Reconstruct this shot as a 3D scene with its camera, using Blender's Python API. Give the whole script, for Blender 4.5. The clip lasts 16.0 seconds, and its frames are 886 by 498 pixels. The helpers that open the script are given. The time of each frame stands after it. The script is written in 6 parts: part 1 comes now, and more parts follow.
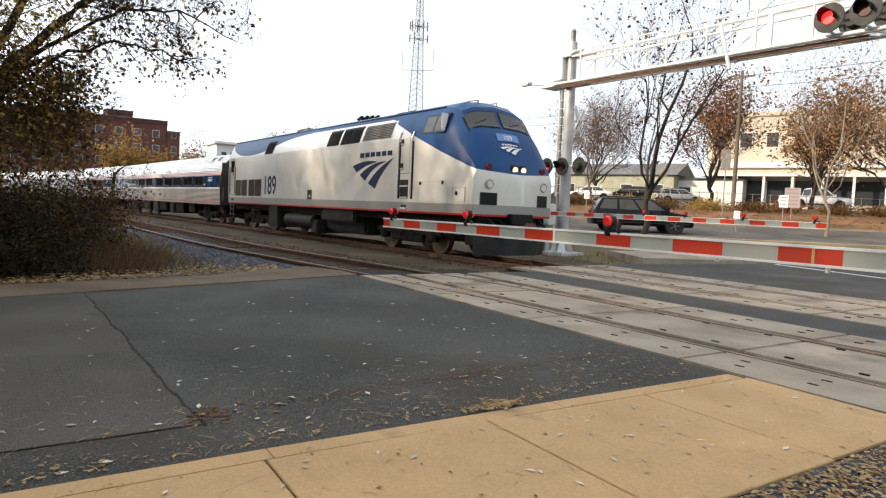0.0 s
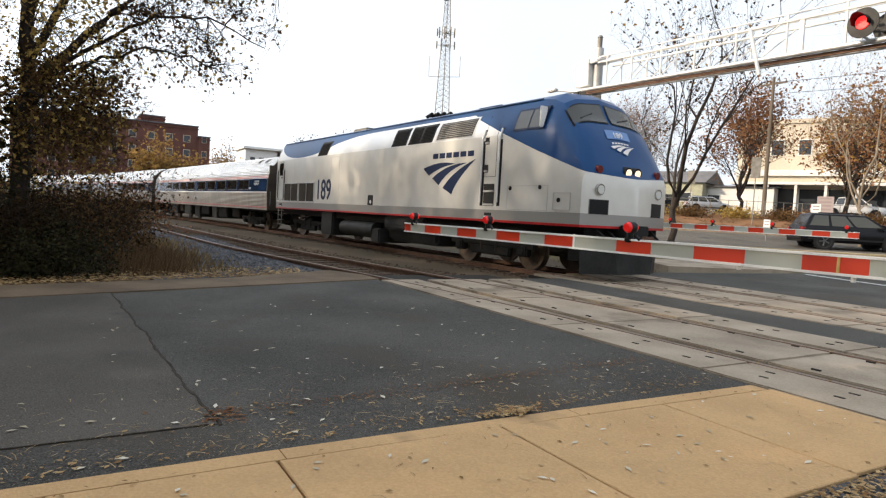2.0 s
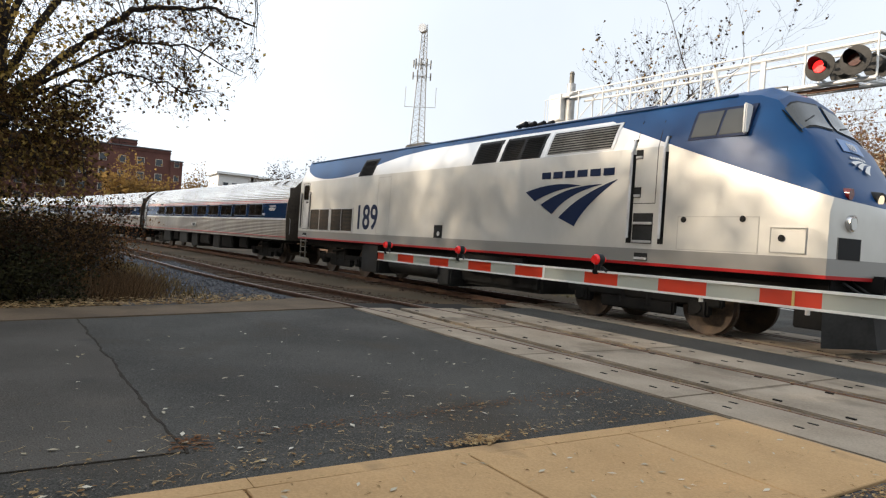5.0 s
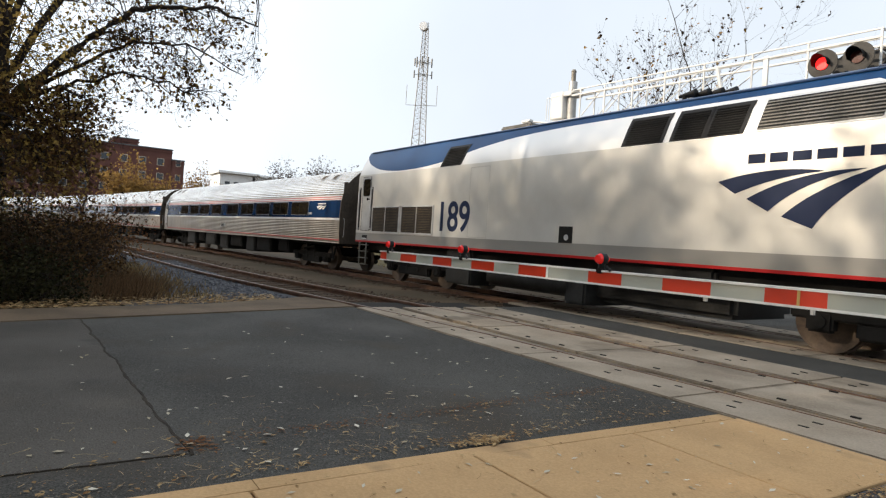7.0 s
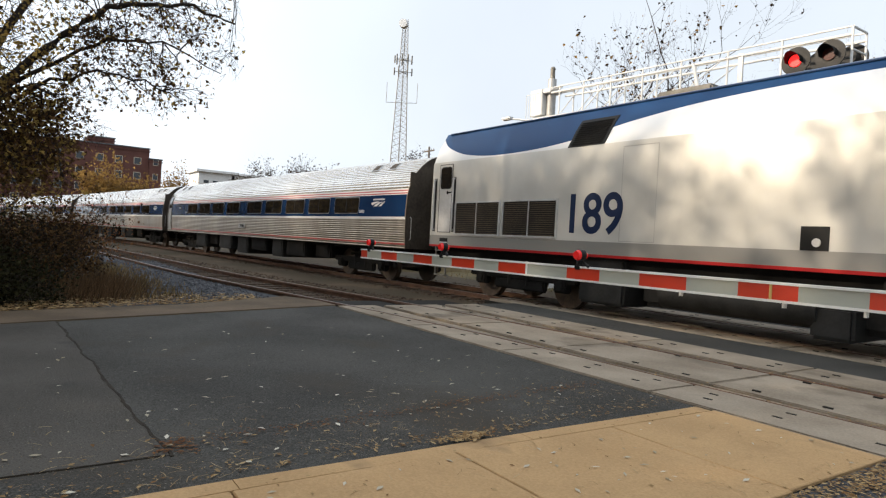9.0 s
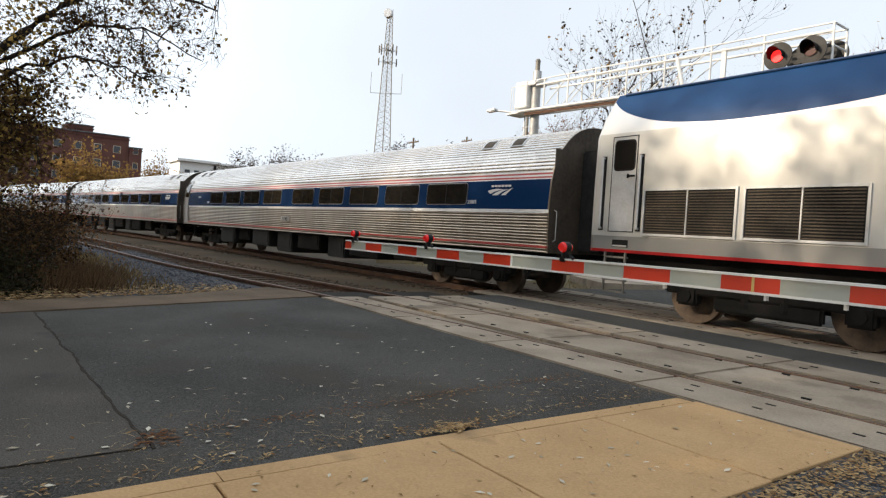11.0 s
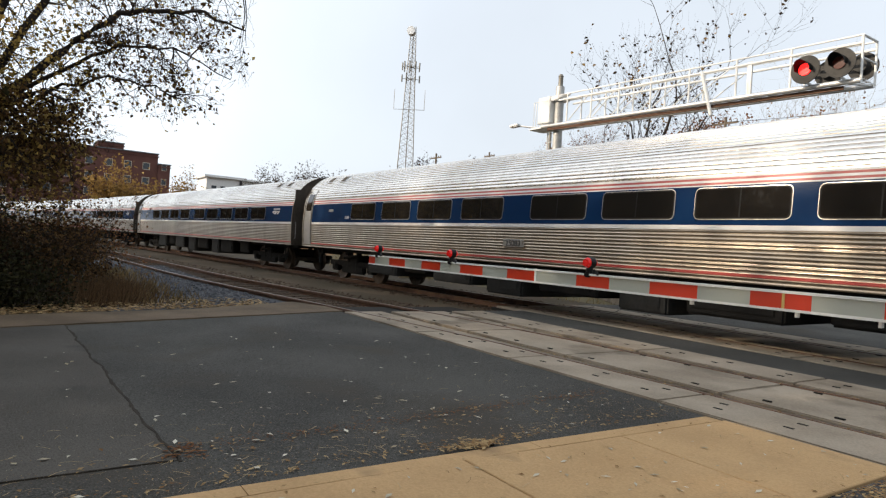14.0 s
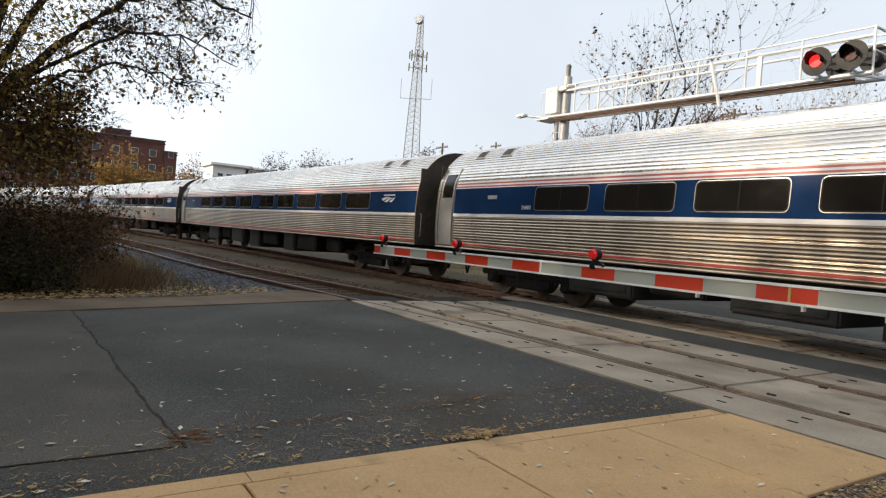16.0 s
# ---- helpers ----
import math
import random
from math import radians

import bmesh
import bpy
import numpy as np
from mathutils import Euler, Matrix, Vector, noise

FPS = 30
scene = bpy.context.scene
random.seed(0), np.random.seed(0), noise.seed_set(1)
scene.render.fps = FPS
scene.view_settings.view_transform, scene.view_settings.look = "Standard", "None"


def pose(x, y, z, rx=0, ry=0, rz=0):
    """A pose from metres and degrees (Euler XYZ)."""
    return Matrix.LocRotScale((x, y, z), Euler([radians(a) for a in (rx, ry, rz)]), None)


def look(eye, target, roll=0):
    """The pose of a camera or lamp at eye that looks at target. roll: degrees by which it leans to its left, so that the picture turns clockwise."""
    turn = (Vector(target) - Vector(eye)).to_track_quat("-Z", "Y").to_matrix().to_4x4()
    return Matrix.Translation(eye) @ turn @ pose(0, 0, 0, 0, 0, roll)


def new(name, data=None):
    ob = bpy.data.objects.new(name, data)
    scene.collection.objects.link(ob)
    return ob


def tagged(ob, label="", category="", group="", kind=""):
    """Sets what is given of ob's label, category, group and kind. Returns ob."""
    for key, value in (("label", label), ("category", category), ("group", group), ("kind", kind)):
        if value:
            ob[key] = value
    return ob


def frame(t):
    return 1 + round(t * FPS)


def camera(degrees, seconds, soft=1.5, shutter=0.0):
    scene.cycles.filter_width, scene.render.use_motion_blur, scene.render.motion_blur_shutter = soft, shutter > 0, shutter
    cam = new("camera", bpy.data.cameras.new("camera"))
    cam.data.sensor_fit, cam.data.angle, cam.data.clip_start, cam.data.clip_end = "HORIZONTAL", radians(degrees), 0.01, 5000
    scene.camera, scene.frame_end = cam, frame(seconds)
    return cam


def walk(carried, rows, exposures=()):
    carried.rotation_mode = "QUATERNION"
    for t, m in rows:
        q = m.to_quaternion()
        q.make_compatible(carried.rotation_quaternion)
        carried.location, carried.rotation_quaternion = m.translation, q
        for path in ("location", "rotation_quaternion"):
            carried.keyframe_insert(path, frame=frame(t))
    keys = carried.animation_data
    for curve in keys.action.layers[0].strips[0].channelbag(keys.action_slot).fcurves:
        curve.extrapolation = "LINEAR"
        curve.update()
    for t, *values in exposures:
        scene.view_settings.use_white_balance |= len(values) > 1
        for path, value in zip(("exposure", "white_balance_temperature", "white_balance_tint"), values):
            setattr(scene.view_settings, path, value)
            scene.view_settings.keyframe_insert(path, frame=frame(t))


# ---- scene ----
cam = camera(70.66, 16.0, 1.25)
PATH = [
    (0.0, pose(-0.071, -0.011, 1.313, 86.42, -2.53, 57.32)),
    (0.5, pose(-0.051, 0.001, 1.308, 87.39, -3.03, 59.08)),
    (1.0, pose(-0.039, 0.028, 1.317, 87.57, -3.32, 59.86)),
    (1.5, pose(-0.062, 0.035, 1.300, 86.52, -3.10, 60.44)),
    (2.0, pose(-0.045, 0.040, 1.305, 86.85, -3.06, 59.63)),
    (2.5, pose(-0.046, 0.037, 1.310, 87.68, -3.14, 59.63)),
    (3.0, pose(-0.031, 0.019, 1.312, 88.01, -3.55, 58.41)),
    (3.5, pose(-0.007, 0.025, 1.313, 89.03, -3.40, 58.19)),
    (6.0, pose(0.031, -0.007, 1.320, 89.73, -3.90, 56.74)),
    (6.5, pose(0.023, -0.012, 1.334, 89.75, -3.58, 56.52)),
    (7.0, pose(0.014, -0.001, 1.329, 89.45, -3.72, 57.38)),
    (7.5, pose(0.026, -0.015, 1.335, 90.62, -3.81, 56.64)),
    (8.0, pose(0.018, -0.020, 1.335, 90.40, -3.76, 56.16)),
    (8.5, pose(0.037, -0.017, 1.336, 89.73, -3.72, 55.24)),
    (9.0, pose(0.043, 0.002, 1.334, 89.31, -3.19, 55.72)),
    (11.5, pose(0.020, -0.004, 1.329, 88.81, -3.37, 53.74)),
    (12.0, pose(0.024, -0.011, 1.325, 89.65, -3.06, 53.73)),
    (12.5, pose(0.029, -0.006, 1.338, 89.42, -3.49, 54.27)),
    (13.0, pose(0.017, -0.010, 1.328, 89.14, -3.30, 55.73)),
    (13.5, pose(0.017, -0.002, 1.333, 88.77, -3.24, 55.87)),
    (14.0, pose(0.020, -0.012, 1.331, 89.89, -3.57, 56.29)),
    (14.5, pose(0.003, -0.009, 1.332, 88.98, -3.65, 56.63)),
    (15.0, pose(0.009, -0.011, 1.333, 88.90, -3.83, 56.16)),
    (15.5, pose(-0.001, -0.014, 1.325, 88.02, -3.32, 56.08)),
    (16.0, pose(0.017, -0.009, 1.333, 88.93, -4.14, 56.79)),
]
walk(cam, PATH, exposures=[(0.0, 0.88, 6900, 12), (2.0, 0.80, 6900, 12), (3.5, 0.72, 6900, 12), (6.0, 0.60, 6850, 11), (9.0, 0.58, 6850, 11), (12.5, 0.54, 6850, 11), (16.0, 0.48, 6850, 11)])

# ---- plan: x runs along the rails the way the train goes, y across them, away from the camera ----
YC1, YC2, GAUGE = 6.78, 11.38, 1.505
S0, KAP = 7.38, 0.00208
rng = random.Random(7)


def on_track(s, off=0.0, yc=YC2):
    """The place s metres along a track, off metres to its camera side, and the heading in radians."""
    if yc == YC1 and s < -6:   # the near track leaves the other beyond the crossing
        k = min(1.0, (-6 - s) / 16)
        yc -= 1.3 * k * k * (3 - 2 * k)
    if s >= S0:
        return Vector((s, yc - off, 0)), 0.0
    a = KAP * (S0 - s)
    return Vector((S0 - math.sin(a) / KAP + off * math.sin(a), yc - (1 - math.cos(a)) / KAP - off * math.cos(a), 0)), a


def curve_at(points, v):
    return float(np.interp(v, [p[0] for p in points], [p[1] for p in points]))


RISE = [(-900, -0.14), (18, -0.14), (24, 0.22), (29, 0.46), (33, 0.6), (36, 1.0), (42, 1.5), (48, 2.4), (55, 2.7), (75, 3.2), (115, 4.5), (400, 9), (900, 12)]
UP, ALONG = Vector((-0.79, 0.62)), Vector((0.62, 0.79))   # uphill from the crossing; along the far street


def lie(x, y):
    """Height of the ground."""
    k = min(1.0, max(0.0, (y - 13.5) / 9))
    return -0.14 + (curve_at(RISE, UP.x * x + UP.y * y) + 0.14) * k


def beyond(v, w):
    """The place v metres uphill and w metres along the far street."""
    p = UP * v + ALONG * w
    return p.x, p.y


# ---- light ----
SUN_AZ, SUN_EL = 200.0, 24.0   # compass-like: degrees from +y towards +x; the sun stands behind the camera
world = bpy.data.worlds.new("world")
scene.world = world
world.use_nodes = True
nt = world.node_tree
sky = nt.nodes.new("ShaderNodeTexSky")
sky.sky_type, sky.sun_disc = "NISHITA", False
sky.sun_elevation, sky.sun_rotation = radians(SUN_EL), radians(SUN_AZ)
sky.dust_density, sky.air_density, sky.ozone_density = 4.0, 1.2, 1.0
haze = nt.nodes.new("ShaderNodeMix")
haze.data_type = "RGBA"
where = nt.nodes.new("ShaderNodeTexCoord")
axis = nt.nodes.new("ShaderNodeSeparateXYZ")
nt.links.new(where.outputs["Generated"], axis.inputs[0])
veil = nt.nodes.new("ShaderNodeMapRange")   # a white veil low down, thinning overhead
veil.interpolation_type = "SMOOTHSTEP"
for _k, _v in (("From Min", 0.3), ("From Max", 0.85), ("To Min", 0.9), ("To Max", 0.8)):
    veil.inputs[_k].default_value = _v
nt.links.new(axis.outputs[2], veil.inputs[0])
nt.links.new(veil.outputs[0], haze.inputs["Factor"])
nt.links.new(sky.outputs[0], haze.inputs["A"])
haze.inputs["B"].default_value = (4.65, 5.25, 6.0, 1)
cloud = nt.nodes.new("ShaderNodeTexNoise")
cloud.inputs["Scale"].default_value, cloud.inputs["Detail"].default_value = 2.2, 5
tint = nt.nodes.new("ShaderNodeMapRange")
tint.inputs["To Min"].default_value, tint.inputs["To Max"].default_value = 0.86, 1.14
nt.links.new(cloud.outputs[0], tint.inputs[0])
mul = nt.nodes.new("ShaderNodeVectorMath")
mul.operation = "SCALE"
nt.links.new(haze.outputs["Result"], mul.inputs[0])
nt.links.new(tint.outputs[0], mul.inputs["Scale"])
_d = Vector((math.sin(radians(SUN_AZ)) * math.cos(radians(SUN_EL)), math.cos(radians(SUN_AZ)) * math.cos(radians(SUN_EL)), math.sin(radians(SUN_EL))))
near_sun = nt.nodes.new("ShaderNodeVectorMath")   # haze scatters forward: brighter round the sun
near_sun.operation = "DOT_PRODUCT"
near_sun.inputs[1].default_value = _d
nt.links.new(where.outputs["Generated"], near_sun.inputs[0])
glare = nt.nodes.new("ShaderNodeMapRange")
glare.interpolation_type = "SMOOTHSTEP"
for _k, _v in (("From Min", -0.2), ("From Max", 1.0), ("To Min", 1.0), ("To Max", 1.9)):
    glare.inputs[_k].default_value = _v
nt.links.new(near_sun.outputs["Value"], glare.inputs[0])
mul2 = nt.nodes.new("ShaderNodeVectorMath")
mul2.operation = "SCALE"
nt.links.new(mul.outputs[0], mul2.inputs[0])
nt.links.new(glare.outputs[0], mul2.inputs["Scale"])
nt.links.new(mul2.outputs[0], nt.nodes["Background"].inputs[0])
nt.nodes["Background"].inputs[1].default_value = 0.125
sun = new("sun", bpy.data.lights.new("sun", "SUN"))
sun.data.energy, sun.data.angle, sun.data.color = 4.0, radians(1.1), (1.0, 0.87, 0.7)
sun.matrix_basis = look(_d * 80, (0, 0, 0))


# ---- materials ----
def mat(name, col, rough=0.6, metal=0.0, col2=None, scale=3.0, fine=40.0, bump=0.0, streak=(1, 1, 1), spots=None, contrast=0.5):
    """A surface whose colour wanders between col and col2 at two sizes, with fine relief."""
    m = bpy.data.materials.new(name)
    m.use_nodes = True
    t = m.node_tree
    b = t.nodes["Principled BSDF"]
    b.inputs["Roughness"].default_value, b.inputs["Metallic"].default_value = rough, metal
    col2 = col2 or tuple(c * 0.75 for c in col)
    b.inputs["Specular IOR Level"].default_value = 0.5 if metal > .3 else 0.18
    tc = t.nodes.new("ShaderNodeTexCoord")
    mp = t.nodes.new("ShaderNodeMapping")
    mp.inputs["Scale"].default_value = streak
    t.links.new(tc.outputs["Object"], mp.inputs[0])
    n1, n2 = t.nodes.new("ShaderNodeTexNoise"), t.nodes.new("ShaderNodeTexNoise")
    for n, s, d in ((n1, scale, 5), (n2, fine, 6)):
        n.inputs["Scale"].default_value, n.inputs["Detail"].default_value = s, d
        t.links.new(mp.outputs[0], n.inputs["Vector"])
    mx = t.nodes.new("ShaderNodeMath")
    mx.operation = "MULTIPLY_ADD"
    mx.inputs[1].default_value = contrast
    t.links.new(n2.outputs[0], mx.inputs[0])
    sub = t.nodes.new("ShaderNodeMath")
    sub.operation = "SUBTRACT"
    sub.inputs[1].default_value = contrast / 2
    t.links.new(n1.outputs[0], sub.inputs[0])
    t.links.new(sub.outputs[0], mx.inputs[2])
    rp = t.nodes.new("ShaderNodeValToRGB")
    rp.color_ramp.elements[0].position, rp.color_ramp.elements[1].position = 0.3, 0.7
    rp.color_ramp.elements[0].color, rp.color_ramp.elements[1].color = (*col2, 1), (*col, 1)
    t.links.new(mx.outputs[0], rp.inputs[0])
    out = rp.outputs[0]
    if spots:
        v = t.nodes.new("ShaderNodeTexNoise")
        v.inputs["Scale"].default_value, v.inputs["Detail"].default_value = spots[1], 4
        t.links.new(tc.outputs["Object"], v.inputs["Vector"])
        r2 = t.nodes.new("ShaderNodeMapRange")
        r2.inputs["From Min"].default_value, r2.inputs["From Max"].default_value = spots[2], spots[2] + 0.12
        t.links.new(v.outputs[0], r2.inputs[0])
        mc = t.nodes.new("ShaderNodeMix")
        mc.data_type = "RGBA"
        t.links.new(r2.outputs[0], mc.inputs["Factor"])
        t.links.new(out, mc.inputs["A"])
        mc.inputs["B"].default_value = (*spots[0], 1)
        out = mc.outputs["Result"]
    t.links.new(out, b.inputs["Base Color"])
    if bump:
        bp = t.nodes.new("ShaderNodeBump")
        bp.inputs["Strength"].default_value, bp.inputs["Distance"].default_value = bump, 0.02
        t.links.new(n2.outputs[0], bp.inputs["Height"])
        t.links.new(bp.outputs[0], b.inputs["Normal"])
    return m


def plain(name, col, rough=0.5, metal=0.0, glow=0.0, coat=0.0):
    m = bpy.data.materials.new(name)
    m.use_nodes = True
    b = m.node_tree.nodes["Principled BSDF"]
    b.inputs["Base Color"].default_value = (*col, 1)
    b.inputs["Specular IOR Level"].default_value = 0.2 if rough > .45 and metal < .3 else 0.45
    b.inputs["Roughness"].default_value, b.inputs["Metallic"].default_value = rough, metal
    b.inputs["Coat Weight"].default_value = coat
    if glow:
        b.inputs["Emission Color"].default_value, b.inputs["Emission Strength"].default_value = (*col, 1), glow
    return m


def leafy(name, a, b_, through_light=0.0):
    """Leaves and chips that differ one from the next."""
    m = bpy.data.materials.new(name)
    m.use_nodes = True
    t = m.node_tree
    g = t.nodes.new("ShaderNodeNewGeometry")
    rp = t.nodes.new("ShaderNodeValToRGB")
    rp.color_ramp.elements[0].color, rp.color_ramp.elements[1].color = (*a, 1), (*b_, 1)
    t.links.new(g.outputs["Random Per Island"], rp.inputs[0])
    bs = t.nodes["Principled BSDF"]
    t.links.new(rp.outputs[0], bs.inputs["Base Color"])
    bs.inputs["Roughness"].default_value = 0.8
    bs.inputs["Specular IOR Level"].default_value = 0.1
    if through_light:
        tl, mx = t.nodes.new("ShaderNodeBsdfTranslucent"), t.nodes.new("ShaderNodeMixShader")
        t.links.new(rp.outputs[0], tl.inputs[0])
        mx.inputs[0].default_value = through_light
        t.links.new(bs.outputs[0], mx.inputs[1])
        t.links.new(tl.outputs[0], mx.inputs[2])
        t.links.new(mx.outputs[0], t.nodes["Material Output"].inputs[0])
    return m


def livery():
    """The engine's paint: blue over white over brushed silver, a dark skirt and a red line."""
    m = mat("engine_paint", (0.585, 0.57, 0.525), 0.35, 0.35, (0.5, 0.485, 0.44), 0.5, 3.0, 0.0, (1, 1, 0.7))
    t = m.node_tree
    b = t.nodes["Principled BSDF"]
    b.inputs["Specular IOR Level"].default_value = 0.22
    out = b.inputs["Base Color"].links[0].from_socket
    tc = [n for n in t.nodes if n.type == "TEX_COORD"][0]
    sp = t.nodes.new("ShaderNodeSeparateXYZ")
    t.links.new(tc.outputs["Object"], sp.inputs[0])
    k = t.nodes.new("ShaderNodeMath")
    k.operation = "DIVIDE"
    k.inputs[1].default_value = 21.0
    t.links.new(sp.outputs[0], k.inputs[0])

    def above(points):
        fc = t.nodes.new("ShaderNodeFloatCurve")
        c = fc.mapping.curves[0]
        c.points[0].location, c.points[1].location = (points[0][0] / 21, points[0][1] / 5), (points[-1][0] / 21, points[-1][1] / 5)
        for u, z in points[1:-1]:
            c.points.new(u / 21, z / 5)
        for p in c.points:
            p.handle_type = "VECTOR" if p.location[0] > 0.6 else "AUTO"
        fc.mapping.update()
        t.links.new(k.outputs[0], fc.inputs["Value"])
        mm = t.nodes.new("ShaderNodeMath")
        mm.operation = "MULTIPLY"
        mm.inputs[1].default_value = 5.0
        t.links.new(fc.outputs[0], mm.inputs[0])
        g = t.nodes.new("ShaderNodeMath")
        g.operation = "GREATER_THAN"
        t.links.new(sp.outputs[2], g.inputs[0])
        t.links.new(mm.outputs[0], g.inputs[1])
        return g.outputs[0]

    def over(fac, col):
        nonlocal out
        mc = t.nodes.new("ShaderNodeMix")
        mc.data_type = "RGBA"
        t.links.new(fac, mc.inputs["Factor"])
        t.links.new(out, mc.inputs["A"])
        mc.inputs["B"].default_value = (*col, 1)
        out = mc.outputs["Result"]

    over(above([(0, 3.47), (10, 3.45), (21, 3.42)]), (0.68, 0.68, 0.665))
    blue = above([(0, 4.25), (0.9, 3.72), (1.9, 3.54), (3.3, 3.5), (5.0, 3.62), (6.6, 3.88), (8.2, 4.05), (12.0, 4.11), (15.68, 4.1), (15.97, 3.94), (17.34, 3.41), (18.6, 2.93), (19.95, 2.45), (21, 2.1)])
    over(blue, (0.002, 0.046, 0.145))
    low = t.nodes.new("ShaderNodeMath")
    low.operation = "LESS_THAN"
    low.inputs[1].default_value = 1.5
    t.links.new(sp.outputs[2], low.inputs[0])
    over(low.outputs[0], (0.27, 0.26, 0.24))
    low = t.nodes.new("ShaderNodeMath")
    low.operation = "LESS_THAN"
    low.inputs[1].default_value = 1.245
    t.links.new(sp.outputs[2], low.inputs[0])
    over(low.outputs[0], (0.4, 0.02, 0.02))
    t.links.new(out, b.inputs["Base Color"])
    inv = t.nodes.new("ShaderNodeMath")
    inv.operation = "MULTIPLY_ADD"
    inv.inputs[1].default_value, inv.inputs[2].default_value = -0.35, 0.35
    t.links.new(blue, inv.inputs[0])
    t.links.new(inv.outputs[0], b.inputs["Metallic"])
    return m


ASPHALT = mat("asphalt", (0.098, 0.094, 0.083), 0.85, 0, (0.041, 0.0392, 0.035), 0.5, 90, 0.9, contrast=1.7, spots=((0.066, 0.058, 0.047), 0.6, 0.55))
ASPHALT_OLD = mat("worn_asphalt", (0.112, 0.102, 0.088), 0.88, 0, (0.056, 0.051, 0.044), 0.6, 90, 0.8, contrast=1.5, spots=((0.045, 0.044, 0.042), 0.8, 0.6))
CONCRETE = mat("panel_concrete", (0.35, 0.29, 0.22), 0.85, 0, (0.215, 0.174, 0.128), 1.2, 45, 0.25, spots=((0.15, 0.122, 0.09), 0.9, 0.56), contrast=.55)
TAN = mat("tan_concrete", (0.515, 0.33, 0.162), 0.85, 0, (0.415, 0.262, 0.127), 1.3, 60, 0.3, spots=((0.25, 0.165, 0.09), 1.3, 0.6), contrast=.9)
KERB = mat("kerb_concrete", (0.33, 0.25, 0.17), 0.9, 0, (0.22, 0.16, 0.11), 1.5, 45, 0.3)
WALK = mat("brown_walk", (0.16, 0.115, 0.075), 0.9, 0, (0.09, 0.066, 0.044), 1.2, 40, 0.3)
EARTH = mat("litter_earth", (0.085, 0.06, 0.038), 0.95, 0, (0.045, 0.036, 0.02), 0.25, 14, 0.6, spots=((0.1, 0.07, 0.042), 0.5, 0.58))
LAWN = mat("dry_lawn", (0.13, 0.1, 0.05), 0.95, 0, (0.07, 0.062, 0.028), 0.4, 18, 0.5)
BANK = mat("leaf_bank", (0.2, 0.1, 0.05), 0.95, 0, (0.11, 0.065, 0.03), 0.8, 16, 0.6)
GRAVEL = leafy("gravel", (0.045, 0.047, 0.053), (0.155, 0.157, 0.166))
GRAVEL_BED = mat("gravel_bed", (0.09, 0.094, 0.1), 0.95, 0, (0.04, 0.042, 0.045), 3, 26, 0.9)
BROWN_STONE = leafy("rusty_stone", (0.035, 0.023, 0.017), (0.105, 0.072, 0.05))
BALLAST = mat("ballast_bed", (0.07, 0.048, 0.034), 0.95, 0, (0.034, 0.024, 0.018), 2.5, 26, 0.9)
TIE = mat("tie_wood", (0.085, 0.058, 0.039), 0.9, 0, (0.042, 0.029, 0.02), 3, 30, 0.5, (1, 0.2, 1))
RUST = mat("rusty_steel", (0.17, 0.095, 0.06), 0.75, 0.4, (0.1, 0.055, 0.038), 4, 40, 0.2)
RAILHEAD = mat("rail_head", (0.2, 0.15, 0.115), 0.42, 0.7, (0.12, 0.085, 0.06), 5, 40)
DARKGAP = plain("dark_gap", (0.02, 0.018, 0.015), 0.9)
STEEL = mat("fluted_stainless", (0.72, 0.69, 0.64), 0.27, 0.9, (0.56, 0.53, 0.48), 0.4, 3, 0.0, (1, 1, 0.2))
STEEL_LOW = mat("brown_stainless", (0.37, 0.31, 0.24), 0.36, 0.85, (0.25, 0.205, 0.155), 0.5, 4, 0.0, (1, 1, 0.3))
STEEL_SMOOTH = mat("smooth_stainless", (0.55, 0.53, 0.5), 0.32, 0.8, (0.42, 0.4, 0.37), 0.8, 7)
COACHBLUE = plain("coach_blue", (0.006, 0.027, 0.08), 0.16)
COACHBLUE.node_tree.nodes["Principled BSDF"].inputs["Specular IOR Level"].default_value = 0.2
STRIPERED = plain("stripe_red", (0.42, 0.07, 0.06), 0.4)
STRIPEWHITE = plain("stripe_white", (0.7, 0.68, 0.65), 0.4)
GLASS = plain("train_glass", (0.014, 0.0125, 0.011), 0.04)
GLASS.node_tree.nodes["Principled BSDF"].inputs["Specular IOR Level"].default_value = 0.4
GLASS.node_tree.nodes["Principled BSDF"].inputs["IOR"].default_value = 1.4
# base colour lightened to stand for hazy sky reflected in the glass
CABGLASS = plain("cab_glass", (0.045, 0.046, 0.04), 0.08)
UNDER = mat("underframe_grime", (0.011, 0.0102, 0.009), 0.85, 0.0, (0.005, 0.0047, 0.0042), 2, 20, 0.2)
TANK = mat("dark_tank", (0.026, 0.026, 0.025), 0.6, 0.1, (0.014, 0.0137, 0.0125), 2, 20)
# black paint lightened: sunlight on the boards is put into the colour
BACKBOARD = mat("sunlit_black", (0.045, 0.043, 0.04), 0.6, 0, (0.025, 0.024, 0.022), 4, 30)
ENDWALL = mat("grimy_end_wall", (0.085, 0.07, 0.055), 0.7, 0.1, (0.045, 0.037, 0.03), 1.5, 12)
BLACK = plain("black", (0.007, 0.007, 0.007), 0.5)
RUBBER = mat("rubber", (0.03, 0.03, 0.03), 0.8, 0, (0.018, 0.018, 0.018), 6, 40)
WHEEL = mat("wheel_steel", (0.1, 0.068, 0.044), 0.55, 0.5, (0.045, 0.032, 0.024), 4, 30)
